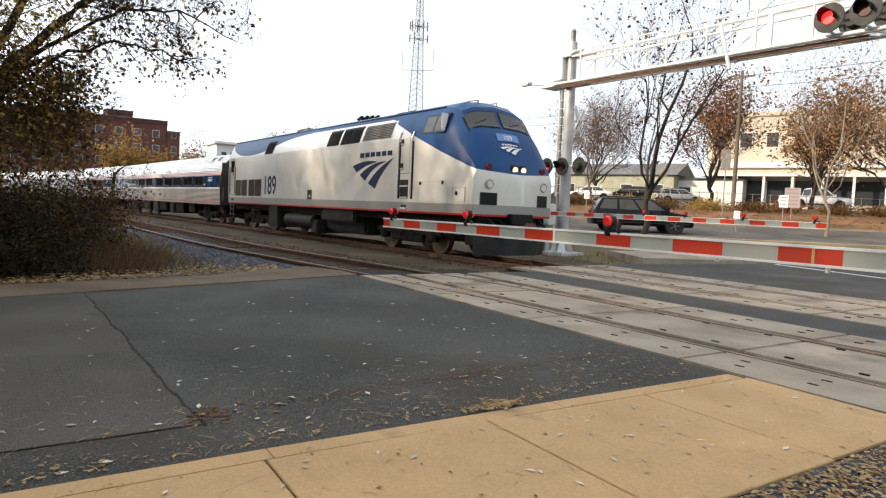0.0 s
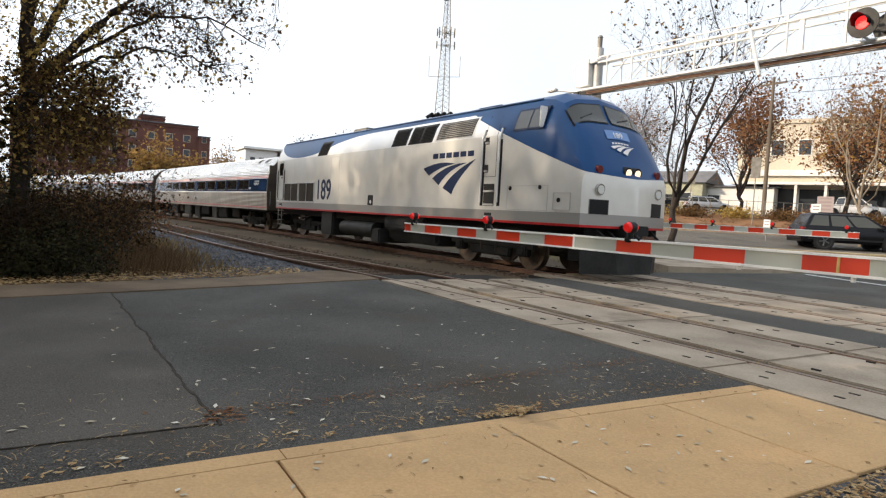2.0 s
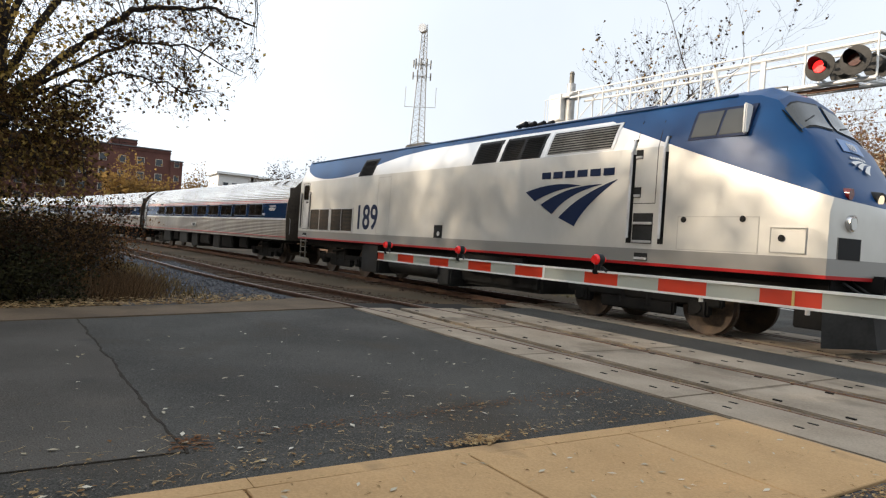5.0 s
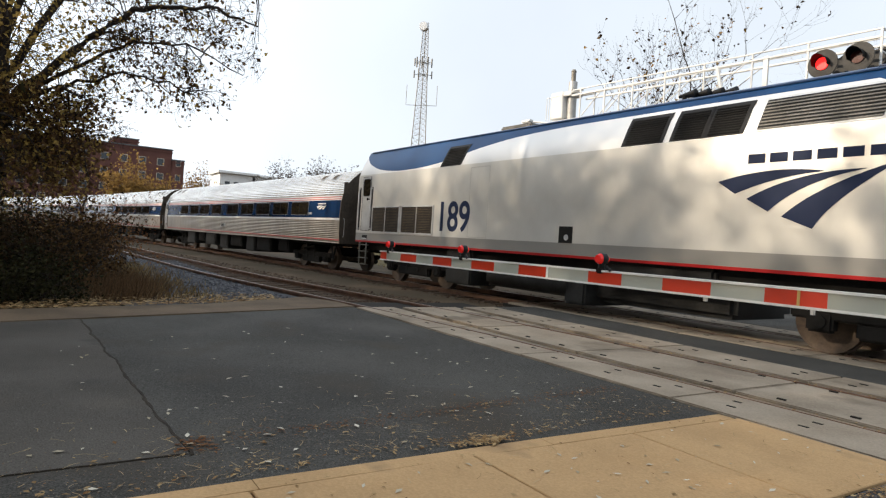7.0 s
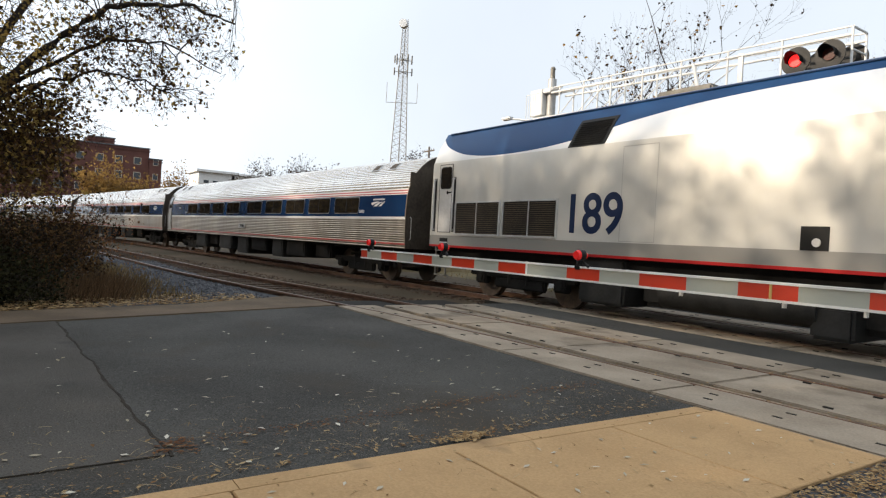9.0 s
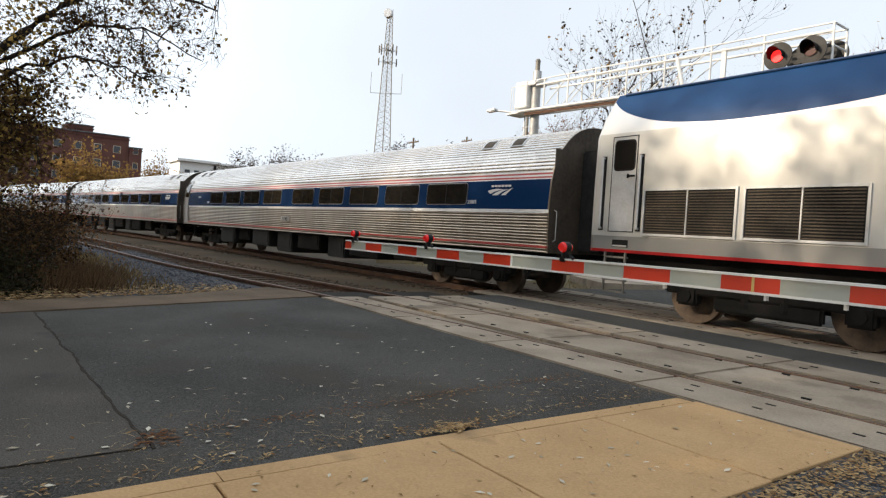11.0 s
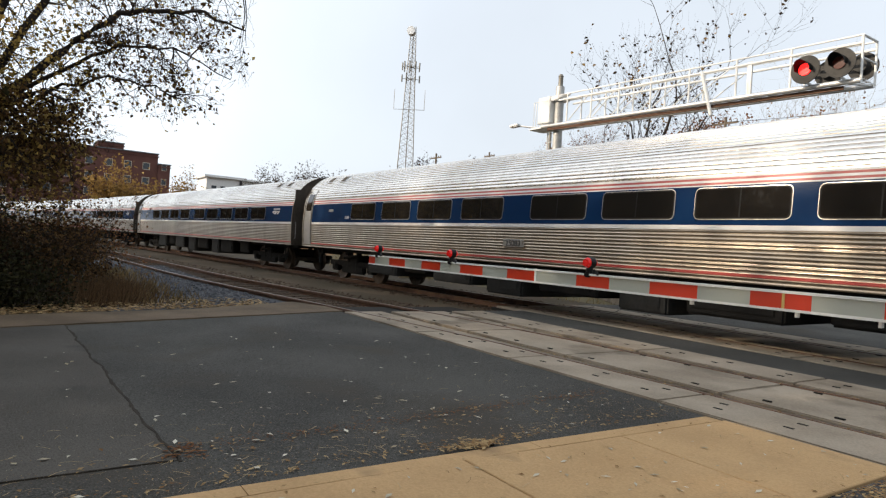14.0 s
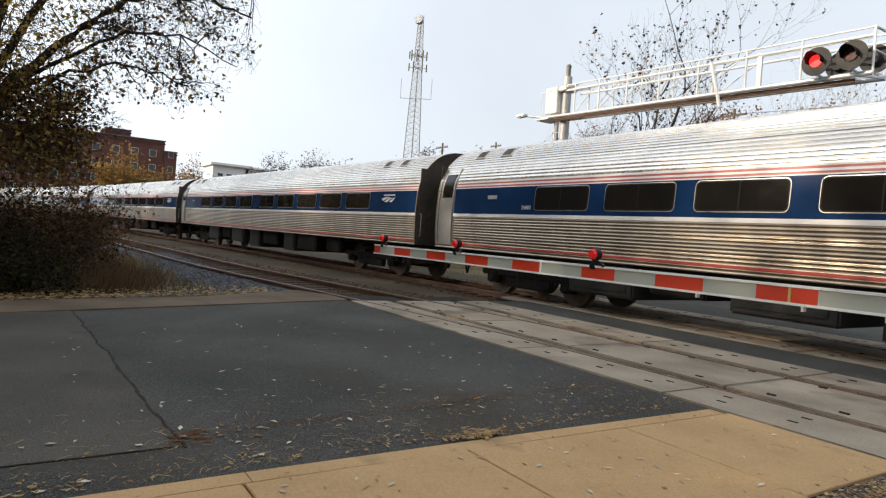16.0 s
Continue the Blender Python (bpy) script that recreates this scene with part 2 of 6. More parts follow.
LOUVRE = mat("dusty_louvre", (0.11, 0.086, 0.06), 0.7, 0.2, (0.06, 0.047, 0.034), 3, 20)
PAINT = livery()
NAVY = plain("logo_navy", (0.004, 0.013, 0.045), 0.5)
WHITE = mat("white_paint", (0.72, 0.72, 0.7), 0.45, 0, (0.6, 0.6, 0.58), 2, 20)
ALU = mat("galvanised", (0.62, 0.62, 0.61), 0.42, 0.55, (0.48, 0.48, 0.47), 3, 25)
GALV = mat("dull_shaded_galvanised", (0.44, 0.44, 0.43), 0.5, 0.4, (0.3, 0.3, 0.29), 2, 18)
ALU_DARK = mat("weathered_steel", (0.24, 0.225, 0.2), 0.6, 0.5, (0.13, 0.12, 0.1), 3, 25)
ARMWHITE = plain("reflective_white", (0.42, 0.44, 0.38), 0.35)
ARMEDGE = plain("arm_edge", (0.8, 0.8, 0.77), 0.35)
ARMRED = plain("reflective_red", (0.62, 0.045, 0.015), 0.35)
REDLENS = plain("red_lens", (0.62, 0.016, 0.014), 0.15, 0, 0.15)
DARKLENS = plain("dark_lens", (0.06, 0.012, 0.008), 0.15)
LITLENS = plain("lit_lens", (1.0, 0.02, 0.02), 0.2, 0, 1.4)
HEADLAMP = plain("headlamp", (1.0, 0.82, 0.56), 0.1, 0, .5)
CHROME = plain("chrome", (0.55, 0.55, 0.55), 0.2, 1.0)
RIM = plain("alloy", (0.1, 0.1, 0.1), 0.4, 0.9)
BARK = mat("bark", (0.14, 0.115, 0.092), 0.95, 0, (0.07, 0.058, 0.047), 3, 30, 0.5)
BARK_PALE = mat("pale_bark", (0.22, 0.18, 0.135), 0.95, 0, (0.12, 0.095, 0.07), 3, 30, 0.4)
BARK_DARK = mat("dark_bark", (0.05, 0.04, 0.033), 0.95, 0, (0.025, 0.02, 0.017), 3, 30, 0.5)
LEAF_OLIVE = leafy("olive_leaves", (0.16, 0.11, 0.035), (0.58, 0.4, 0.12), 0.7)
# brown leaves with shade put into the colour; the dark leaves below likewise
LEAF_SHADED = leafy("shaded_brown_leaves", (0.014, 0.009, 0.005), (0.055, 0.032, 0.014), 0.2)
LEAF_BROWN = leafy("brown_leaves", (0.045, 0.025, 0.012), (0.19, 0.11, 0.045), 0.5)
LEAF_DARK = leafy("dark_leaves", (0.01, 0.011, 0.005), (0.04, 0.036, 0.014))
LEAF_RUST = leafy("rust_leaves", (0.12, 0.05, 0.025), (0.26, 0.13, 0.06), 0.3)
LEAF_GOLD = leafy("gold_leaves", (0.17, 0.1, 0.035), (0.34, 0.21, 0.065), 0.3)
LEAF_DRY = leafy("fallen_leaves", (0.16, 0.08, 0.03), (0.42, 0.3, 0.15))
LEAF_PALE = leafy("pale_litter", (0.3, 0.24, 0.15), (0.62, 0.58, 0.48))
BRICK = mat("red_brick", (0.13, 0.06, 0.048), 0.9, 0, (0.09, 0.042, 0.035), 0.3, 6)
STUCCO = mat("pale_stucco", (0.48, 0.42, 0.33), 0.9, 0, (0.38, 0.33, 0.26), 0.4, 6)
SIDING = mat("white_siding", (0.55, 0.54, 0.5), 0.8, 0, (0.44, 0.43, 0.4), 0.4, 6)
ROOF = mat("grey_roof", (0.14, 0.14, 0.145), 0.9, 0, (0.09, 0.09, 0.092), 0.6, 8)
PANE = plain("dark_pane", (0.03, 0.035, 0.04), 0.1)
POLEWOOD = mat("pole_wood", (0.13, 0.105, 0.08), 0.9, 0, (0.08, 0.065, 0.05), 2, 25, 0.3, (1, 1, 0.1))
SIGNWHITE = plain("sign_white", (0.66, 0.66, 0.64), 0.5)
INK = plain("ink", (0.05, 0.05, 0.05), 0.6)


# ---- mesh helpers ----
def bx(bm, a, b, bevel=0.0):
    """A box from corner a to corner b, its edges rounded off by bevel."""
    r = bmesh.ops.create_cube(bm, size=1)
    for v in r["verts"]:
        v.co = Vector([(a[i] + b[i]) / 2 + v.co[i] * (b[i] - a[i]) for i in range(3)])
    if bevel:
        es = list({e for v in r["verts"] for e in v.link_edges})
        bmesh.ops.bevel(bm, geom=es, offset=bevel, segments=2, affect="EDGES")
    return bm


def rod(bm, p, q, r, r2=None, seg=10):
    """A round bar from p to q."""
    p, q = Vector(p), Vector(q)
    d = q - p
    m = Matrix.Translation((p + q) / 2) @ d.to_track_quat("Z", "Y").to_matrix().to_4x4()
    bmesh.ops.create_cone(bm, cap_ends=True, segments=seg, radius1=r, radius2=r if r2 is None else r2, depth=d.length, matrix=m)
    return bm


def loft(bm, rings, closed=True):
    vs = [[bm.verts.new(p) for p in ring] for ring in rings]
    n = len(vs[0])
    for a, b in zip(vs, vs[1:]):
        for i in range(n if closed else n - 1):
            bm.faces.new((a[i], a[(i + 1) % n], b[(i + 1) % n], b[i]))
    if closed:
        bm.faces.new(list(reversed(vs[0]))), bm.faces.new(vs[-1])
    return bm


def B():
    return bmesh.new()


def mesh_of(name, bm, material, smooth=35):
    me = bpy.data.meshes.new(name)
    bmesh.ops.recalc_face_normals(bm, faces=bm.faces)
    bm.to_mesh(me), bm.free()
    if smooth:
        me.polygons.foreach_set("use_smooth", [True] * len(me.polygons))
        me.set_sharp_from_angle(angle=radians(smooth))
    for m in (material if isinstance(material, (list, tuple)) else [material]):
        me.materials.append(m)
    return me


def part(name, bm, material, parent, label="", smooth=35):
    ob = new(name, mesh_of(name, bm, material, smooth))
    ob.parent = parent
    return tagged(ob, label)


def share(name, me, parent, m):
    ob = new(name, me)
    ob.parent, ob.matrix_basis = parent, m
    return ob


def thing(name, label, category, group="", at=None, kind=""):
    ob = new(name)
    ob.empty_display_size = 0.2
    if at is not None:
        ob.matrix_basis = at
    return tagged(ob, label, category, group, kind)


def solid(name, bm, material, label="", kind="", category="", smooth=35, group=""):
    return tagged(new(name, mesh_of(name, bm, material, smooth)), label, category, group, kind)


def pieces(name, verts, faces, material, parent=None, label="", kind="stuff", category=""):
    me = bpy.data.meshes.new(name)
    me.from_pydata(verts, [], faces)
    me.materials.append(material)
    ob = new(name, me)
    ob.parent = parent
    return tagged(ob, label, category, "", kind)


def words(name, body, size, m, material, parent, depth=0.004, bold=0.0):
    c = bpy.data.curves.new(name, "FONT")
    c.body, c.size, c.extrude, c.align_x, c.offset = body, size, depth, "CENTER", bold
    ob = new(name, c)
    dg = bpy.context.evaluated_depsgraph_get()
    me = bpy.data.meshes.new_from_object(ob.evaluated_get(dg))
    bpy.data.objects.remove(ob)
    me.materials.clear(), me.materials.append(material)
    ob = new(name, me)
    ob.parent, ob.matrix_basis = parent, m
    return ob


# ---- ground, road, crossing, tracks ----
def ground():
    xs = [-900, -500, -300, -200, -140, -120, -100, -90, -80, -72, -66] + [-62 + 1.4 * i for i in range(66)] + [36, 44, 60, 80, 120, 200, 400, 900]
    ys = [-900, -400, -200, -100, -60, -40, -30, -20, -12, -6, 0, 4, 8, 12] + [13.6 + 1.2 * i for i in range(56)] + [86, 95, 120, 160, 220, 300, 420, 600, 900]
    bm = B()
    vs = [[bm.verts.new((x, y, lie(x, y) + (0.05 * noise.noise((x * 0.3, y * 0.3, 0)) if y > 30 else 0))) for y in ys] for x in xs]
    for i in range(len(xs) - 1):
        for j in range(len(ys) - 1):
            f = bm.faces.new((vs[i][j], vs[i + 1][j], vs[i + 1][j + 1], vs[i][j + 1]))
            c = f.calc_center_median()
            v = UP.x * c.x + UP.y * c.y
            f.material_index = 0 if c.y < 14.5 or v > 82 else 1 if v < 40 else 2 if v < 49 else 3
    solid("ground", bm, [EARTH, LAWN, BANK, ASPHALT_OLD], "dry earth, lawn and leaf-strewn banks", "structure", "ground")


def edge_x(y):
    """The road's far edge beside the brown walk."""
    return -9.42 - 0.285 * (y + 0.3)


def slab(name, pts, z0, z1, material, label="", parent=None, kind="structure", cat=""):
    bm = B()
    loft(bm, [[(x, y, z0) for x, y in pts], [(x, y, z1) for x, y in pts]])
    ob = solid(name, bm, material, label, kind if parent is None else "", cat, 0)
    ob.parent = parent
    return ob


VERGE = mat("dry_verge", (0.34, 0.27, 0.17), 0.95, 0, (0.2, 0.16, 0.085), 0.6, 12, 0.5)
SEAM = mat("crack_filler", (0.05, 0.04, 0.03), 0.95, 0, (0.028, 0.023, 0.018), 4, 60, 0.6)


def roads():
    seam = [(-9.6 + 5.78 * i / 28, .79 + .055 * (-5.7 + 5.78 * i / 28) + .035 * noise.noise((i * .9, 3.1, 0)) + .02 * noise.noise((i * .31, 7.7, 0))) for i in range(29)]
    slab("road", [(x, y + .006) for x, y in seam] + [ (-3.832, -40), (-3.30, -40), (-3.30, 2.4), (-3.16, 5.04), (edge_x(5.04), 5.04)], -0.3, -0.006, ASPHALT,
         "dark patched asphalt road with pale grit", cat="road")
    slab("road_old", [(edge_x(-40) - 9, -40), (-3.835, -40)] + [(x - .012, y - .008) for x, y in reversed(seam)] + [(edge_x(0.4), 0.45), (edge_x(-8), -8)], -0.3, -0.002, ASPHALT_OLD,
         "older brownish asphalt with a ragged seam", cat="road")
    jag = [(-9.6 + 5.8 * i / 90, .79 + .055 * (-5.7 + 5.8 * i / 90) + .035 * noise.noise((i * .28, 3.1, 0)) + .02 * noise.noise((i * .096, 7.7, 0)), .006 + .024 * abs(noise.noise((i * .5, 1.7, 4)))) for i in range(91)]
    slab("road_seam", [(x, y - w) for x, y, w in jag] + [(x, y + w * .8 + .01 * noise.noise((x * 9, 5, 1))) for x, y, w in reversed(jag)], -0.2, 0.001, SEAM, "ragged dark crack between two patches of asphalt", cat="crack")
    jag = [(-3.83 + .012 * noise.noise((i * .5, 9, 2)), .77 - 4.2 * i / 60, .002 + .011 * abs(noise.noise((i * .6, 2, 8)))) for i in range(61)]
    slab("road_seam", [(x - w, y) for x, y, w in jag] + [(x + w, y) for x, y, w in reversed(jag)], -0.2, 0.001, SEAM, "ragged dark crack between two patches of asphalt", cat="crack")
    slab("road_between_tracks", [(-11.0, 8.44), (14, 8.44), (14, 9.66), (-11.0, 9.66)], -0.3, -0.012, ASPHALT, "dark asphalt strip between two tracks", cat="road")
    # far side: the approach climbs to the street along the tracks
    bm = B()
    for a, b in zip((13.05, 14, 15, 16, 17, 18, 19, 20, 22, 24, 26, 28, 30, 33), (14, 15, 16, 17, 18, 19, 20, 22, 24, 26, 28, 30, 33, 36)):
        row = []
        for y in (a, b):
            x0 = max(-12.4 + .25 * (y - 13), (.62 * y - 26.3) / .79)
            row.append([(x0 + (16 - x0) * i / 14, y, lie(x0 + (16 - x0) * i / 14, y) + (0.15 if y > 14.5 else 0.14)) for i in range(15)])
        loft(bm, row, closed=False)
    solid("road_approach", bm, ASPHALT, "asphalt approach beyond the tracks", "structure", "road")
    bm = B()
    rings = [[(*beyond(v, w), lie(*beyond(v, w)) + 0.1) for v in (28.7, 30, 32, 34, 36.2)] for w in range(-4, 92, 4)]
    loft(bm, rings, closed=False)
    solid("street", bm, ASPHALT_OLD, "worn grey asphalt street along the railway", "structure", "road")
    for v0, v1, m, nm, lb in ((27.4, 28.5, VERGE, "verge_street", "strip of dry tan grass and kerb along the far street"), (36.2, 36.4, KERB, "kerb", "pale concrete kerb along the street")):
        bm = B()
        rings = []
        for w in range(-4, 92, 4):
            z = lie(*beyond((v0 + v1) / 2, w)) + .2
            rings.append([(*beyond(v0, w), z - .4), (*beyond(v1, w), z - .4), (*beyond(v1, w), z), (*beyond(v0, w), z)])
        loft(bm, rings)
        solid(nm, bm, m, lb, "structure", "kerb")
    bm = B()
    for a, b in (((-10.6, 18.9), (-7.6, 18.7)), ((-7.6, 18.7), (-4.6, 18.55)), ((-4.6, 18.55), (0, 18.4))):
        d = (Vector(b) - Vector(a)).normalized()
        n = Vector((-d.y, d.x)) * 0.06
        loft(bm, [[(a[0] - n.x, a[1] - n.y, lie(*a) + 0.165), (a[0] + n.x, a[1] + n.y, lie(*a) + 0.17)], [(b[0] - n.x, b[1] - n.y, lie(*b) + 0.165), (b[0] + n.x, b[1] + n.y, lie(*b) + 0.17)]], closed=False)
    solid("road_marking", bm, STRIPEWHITE, "worn white line on the asphalt", "structure", "marking")
    # concrete walk on the far side of the crossing
    slab("pavement_far", [(-15.2, 16.6), (-12.4, 15.0), (-11.4, 17.6), (-11.8, 20.5), (-14.5, 20.5)], -0.2, 0.16, CONCRETE, "grey concrete footway by the signal mast", cat="pavement")
    # brown walk at the road's other side
    slab("pavement_brown", [(edge_x(-14) - 1.5, -14), (edge_x(-14) - 0.02, -14), (-10.97, 5.1), (-11.7, 5.08), (-12.6, 4.7), (-11.3, 2.4), (edge_x(-2) - 1.3, -2)], -0.3, 0.008, WALK,
         "brown dusty concrete walk beside the road", cat="pavement")


def sidewalk():
    base = thing("pavement_near", "tan concrete footway of scored slabs", "pavement", kind="structure")
    rows = [(-13.0, -10.2), (-10.2, -7.4), (-7.4, -4.6), (-4.6, -3.2), (-3.2, -1.82), (-1.82, -0.44), (-0.44, 0.95), (0.95, 2.345), (2.345, 3.755), (3.755, 5.03)]
    for y0, y1 in rows:
        bm = B()
        x0 = lambda y: -3.13 + 0.03 * max(0, y - 2)
        g = 0.006
        pts = [(x0(y0), y0 + g), (-1.76, y0 + g), (-1.74, y1 - g), (x0(y1), y1 - g)]
        loft(bm, [[(x, y, -0.25) for x, y in pts], [(x, y, 0.005) for x, y in pts], [(x + (0.006 if x < -2 else -0.006), y + (0.006 if y < (y0 + y1) / 2 else -0.006), 0.011) for x, y in pts]])
        part("slab", bm, TAN, base, smooth=0)
    for i in range(9):
        y0, y1 = -13 + 2.0 * i, min(5.03, -11 + 2.0 * i)
        xx = lambda y: -3.145 + 0.03 * max(0, y - 2)
        bm = B()
        pts = [(xx(y0) - 0.14, y0 + .003), (xx(y0), y0 + .003), (xx(y1), y1 - .003), (xx(y1) - 0.14, y1 - .003)]
        loft(bm, [[(x, y, -0.25) for x, y in pts], [(x, y, 0.006) for x, y in pts]])
        part("edging", bm, TAN, base, smooth=0)
    # soil under the joints
    slab("pavement_bed", [(-3.32, -13), (-1.75, -13), (-1.75, 5.05), (-3.18, 5.05)], -0.3, -0.012, DARKGAP, "dark soil in the slab joints")


def crossing():
    """Precast panels between and beside the rails, with slots for lifting."""
    base = thing("crossing", "grey precast concrete crossing panels with lifting slots", "crossing", kind="structure")
    joints = [-10.95, -8.3, -6.05, -3.78, -1.5, 0.75, 3.0, 5.3, 7.6, 9.9, 12.2]
    slots, faces = [], []
    for yc, far in ((YC1, 0), (YC2, 1)):
        for a, b, h in ((-1.66, -0.84, 0.0), (-0.64, 0.64, -0.004), (0.84, 1.66, 0.0)):
            for x0, x1 in zip(joints, joints[1:]):
                if far:
                    x0, x1 = x0 - 1.1, x1 - 1.1
                bm = B()
                bx(bm, (x0 + 0.012, yc + a, -0.28), (x1 - 0.012, yc + b, h - 0.003 - rng.random() * 0.006), 0.012)
                part("panel", bm, CONCRETE, base, smooth=0)
                n = 3
                for i in range(n):
                    for yy in (a + 0.13, b - 0.13) if b - a > 1 else ((a + b) / 2 - 0.12, (a + b) / 2 + 0.12):
                        sx, sy = x0 + (i + 0.5 + rng.uniform(-.1, .1)) * (x1 - x0) / n, yc + yy
                        k = len(slots)
                        slots += [(sx - .042, sy - .015, 0.0015), (sx + .042, sy - .015, 0.0015), (sx + .042, sy + .015, 0.0015), (sx - .042, sy + .015, 0.0015)]
                        slots += [(p[0], p[1], -0.02) for p in slots[k:k + 4]]
                        faces += [[k, k + 1, k + 2, k + 3], [k, k + 4, k + 5, k + 1], [k + 1, k + 5, k + 6, k + 2], [k + 2, k + 6, k + 7, k + 3], [k + 3, k + 7, k + 4, k]]
    pieces("lifting_slot", slots, faces, DARKGAP, base, "dark recessed lifting slots")
    for yc in (YC1, YC2):
        slab("crossing_bed", [(-12.2, yc - 1.68), (12, yc - 1.68), (12, yc + 1.68), (-12.2, yc + 1.68)], -0.4, -0.06, DARKGAP, "dark flangeways beside the rails")


def rail_line(name, off, yc, s0, s1):
    """One rail, swept along its track: foot, web and worn head."""
    prof = [(-.07, -.17), (.07, -.17), (.07, -.155), (.012, -.13), (.012, -.05), (.037, -.04), (.037, -.006), (.028, 0.004), (-.028, 0.004), (-.037, -.006), (-.037, -.04), (-.012, -.05), (-.012, -.13), (-.07, -.155)]
    rings = []
    s = s0
    while s <= s1:
        p, a = on_track(s, off, yc)
        rings.append([(p.x - math.sin(a) * y, p.y + math.cos(a) * y, z) for y, z in prof])
        s += 3.0
    bm = B()
    loft(bm, rings)
    for f in bm.faces:
        f.material_index = 1 if abs(f.calc_center_median().z - 0.004) < 0.004 and len(f.verts) == 4 else 0
    solid(name, bm, [RUST, RAILHEAD], "rusty steel rail with a worn bright head", "structure", "rail")


def tracks():
    for k, yc in enumerate((YC1, YC2)):
        for j, off in enumerate((GAUGE / 2, -GAUGE / 2)):
            rail_line("rail_%d" % (2 * k + j + 1), off, yc, -160, 60)
        # bed
        for a, b in ((-160, -11.2), (11.5, 60)):
            rings = []
            s = a
            while s < b + 0.1:
                p, h = on_track(s, 0, yc)
                row = []
                for o, z in ((-2.2, -0.35), (-1.5, -0.16), (0, -0.135), (1.5, -0.16), (2.2, -0.35)):
                    row.append((p.x - math.sin(h) * o, p.y + math.cos(h) * o, z))
                rings.append(row)
                s += (b - a) / 40
            bm = B()
            loft(bm, rings, closed=False)
            solid("ballast_bed", bm, BALLAST, "rust-brown stone ballast under the rails", "structure", "ballast")
        bm = B()
        bx(bm, (-.115, -1.3, -.3), (.115, 1.3, -.115), 0.015)
        me = mesh_of("sleeper", bm, TIE, 0)
        bed = thing("sleepers", "weathered dark wooden railway sleepers", "sleeper", kind="structure")
        for i in range(95):
            p, h = on_track(-11.5 - 0.55 * i, 0, yc)
            share("sleeper", me, bed, pose(p.x, p.y, rng.uniform(-.012, .008), 0, 0, math.degrees(h) + rng.uniform(-1.2, 1.2)))


def stones(name, label, n, place, size, material):
    vs, fs = [], []
    for _ in range(n):
        x, y, z = place()
        r = size * rng.uniform(0.6, 1.3)
        k = len(vs)
        ax, ay = rng.uniform(.7, 1.2), rng.uniform(.7, 1.2)
        a = rng.uniform(0, 6.28)
        for dx, dy, dz in ((1, 0, 0), (-.4, .9, .1), (-.6, -.8, 0), (.1, .05, .9)):
            X, Y = dx * r * ax, dy * r * ay
            vs.append((x + X * math.cos(a) - Y * math.sin(a), y + X * math.sin(a) + Y * math.cos(a), z + dz * r * .7))
        fs += [(k, k + 1, k + 3), (k + 1, k + 2, k + 3), (k + 2, k, k + 3)]
    pieces(name, vs, fs, material, None, label, "stuff", "gravel")


def litter(name, label, n, place, size, material):
    vs, fs = [], []
    for _ in range(n):
        x, y, z = place()
        r = size * rng.uniform(0.5, 1.4)
        a, t = rng.uniform(0, 6.28), rng.uniform(-.5, .5)
        k = len(vs)
        w = rng.uniform(0.3, .6)
        for dx, dy, up in ((-1, 0, 0), (0, -w, .25), (1, 0, abs(t)), (0, w, .3)):
            vs.append((x + r * (dx * math.cos(a) - dy * math.sin(a)), y + r * (dx * math.sin(a) + dy * math.cos(a)), z + 0.003 + r * up * 0.6))
        fs += [(k, k + 1, k + 2), (k, k + 2, k + 3)]
    pieces(name, vs, fs, material, None, label, "stuff", "leaves")


ground()
roads()
sidewalk()
crossing()
tracks()
slab("gravel_bed", [(-60, -3), (-24, 0.2), (edge_x(1.5) - 1.4, 1.3), (edge_x(4.9) - 1.76, 5.0), (-14, 4.9), (-40, 3.0), (-60, 0)], -0.4, -0.1, GRAVEL_BED, "blue-grey crushed stone beside the track", cat="gravel")
slab("gravel_verge", [(-1.738, -12), (12, -12), (12, 5.0), (-1.738, 5.0)], -0.4, -0.006, GRAVEL_BED, "grey gravel verge strewn with leaves", cat="gravel")
stones("crushed_stone", "blue-grey crushed stone beside the track", 5200, lambda: (rng.uniform(-27, -12.2), rng.uniform(1.6, 4.6), -0.1), 0.055, GRAVEL)
stones("ballast_stone", "rust-brown track ballast", 6500, lambda: (lambda s, o, yc: (lambda p, h: (p.x - math.sin(h) * o, p.y + math.cos(h) * o, -0.14))(*on_track(s, 0, yc)))(-12 - 26 * rng.random() ** 1.5, rng.uniform(-1.7, 2.4), rng.choice((YC1, YC1, YC2))), 0.05, BROWN_STONE)
stones("verge_stone", "small grey verge gravel", 6000, lambda: (rng.uniform(-1.72, 0.6), rng.uniform(1.6, 5.0), -0.006), 0.018, GRAVEL)


# ---- the train ----
E_SIDE = [(1.19, 1.5), (3.42, 1.5), (3.88, 1.37), (4.28, 1.18), (4.41, 0.78)]
C_SIDE = [(1.06, 1.555), (1.5, 1.59), (2.0, 1.6), (2.6, 1.565), (2.85, 1.52), (3.1, 1.42), (3.3, 1.30), (3.5, 1.12), (3.65, 0.95), (3.78, 0.74), (3.87, 0.5), (3.92, 0.24), (3.935, 0.0)]


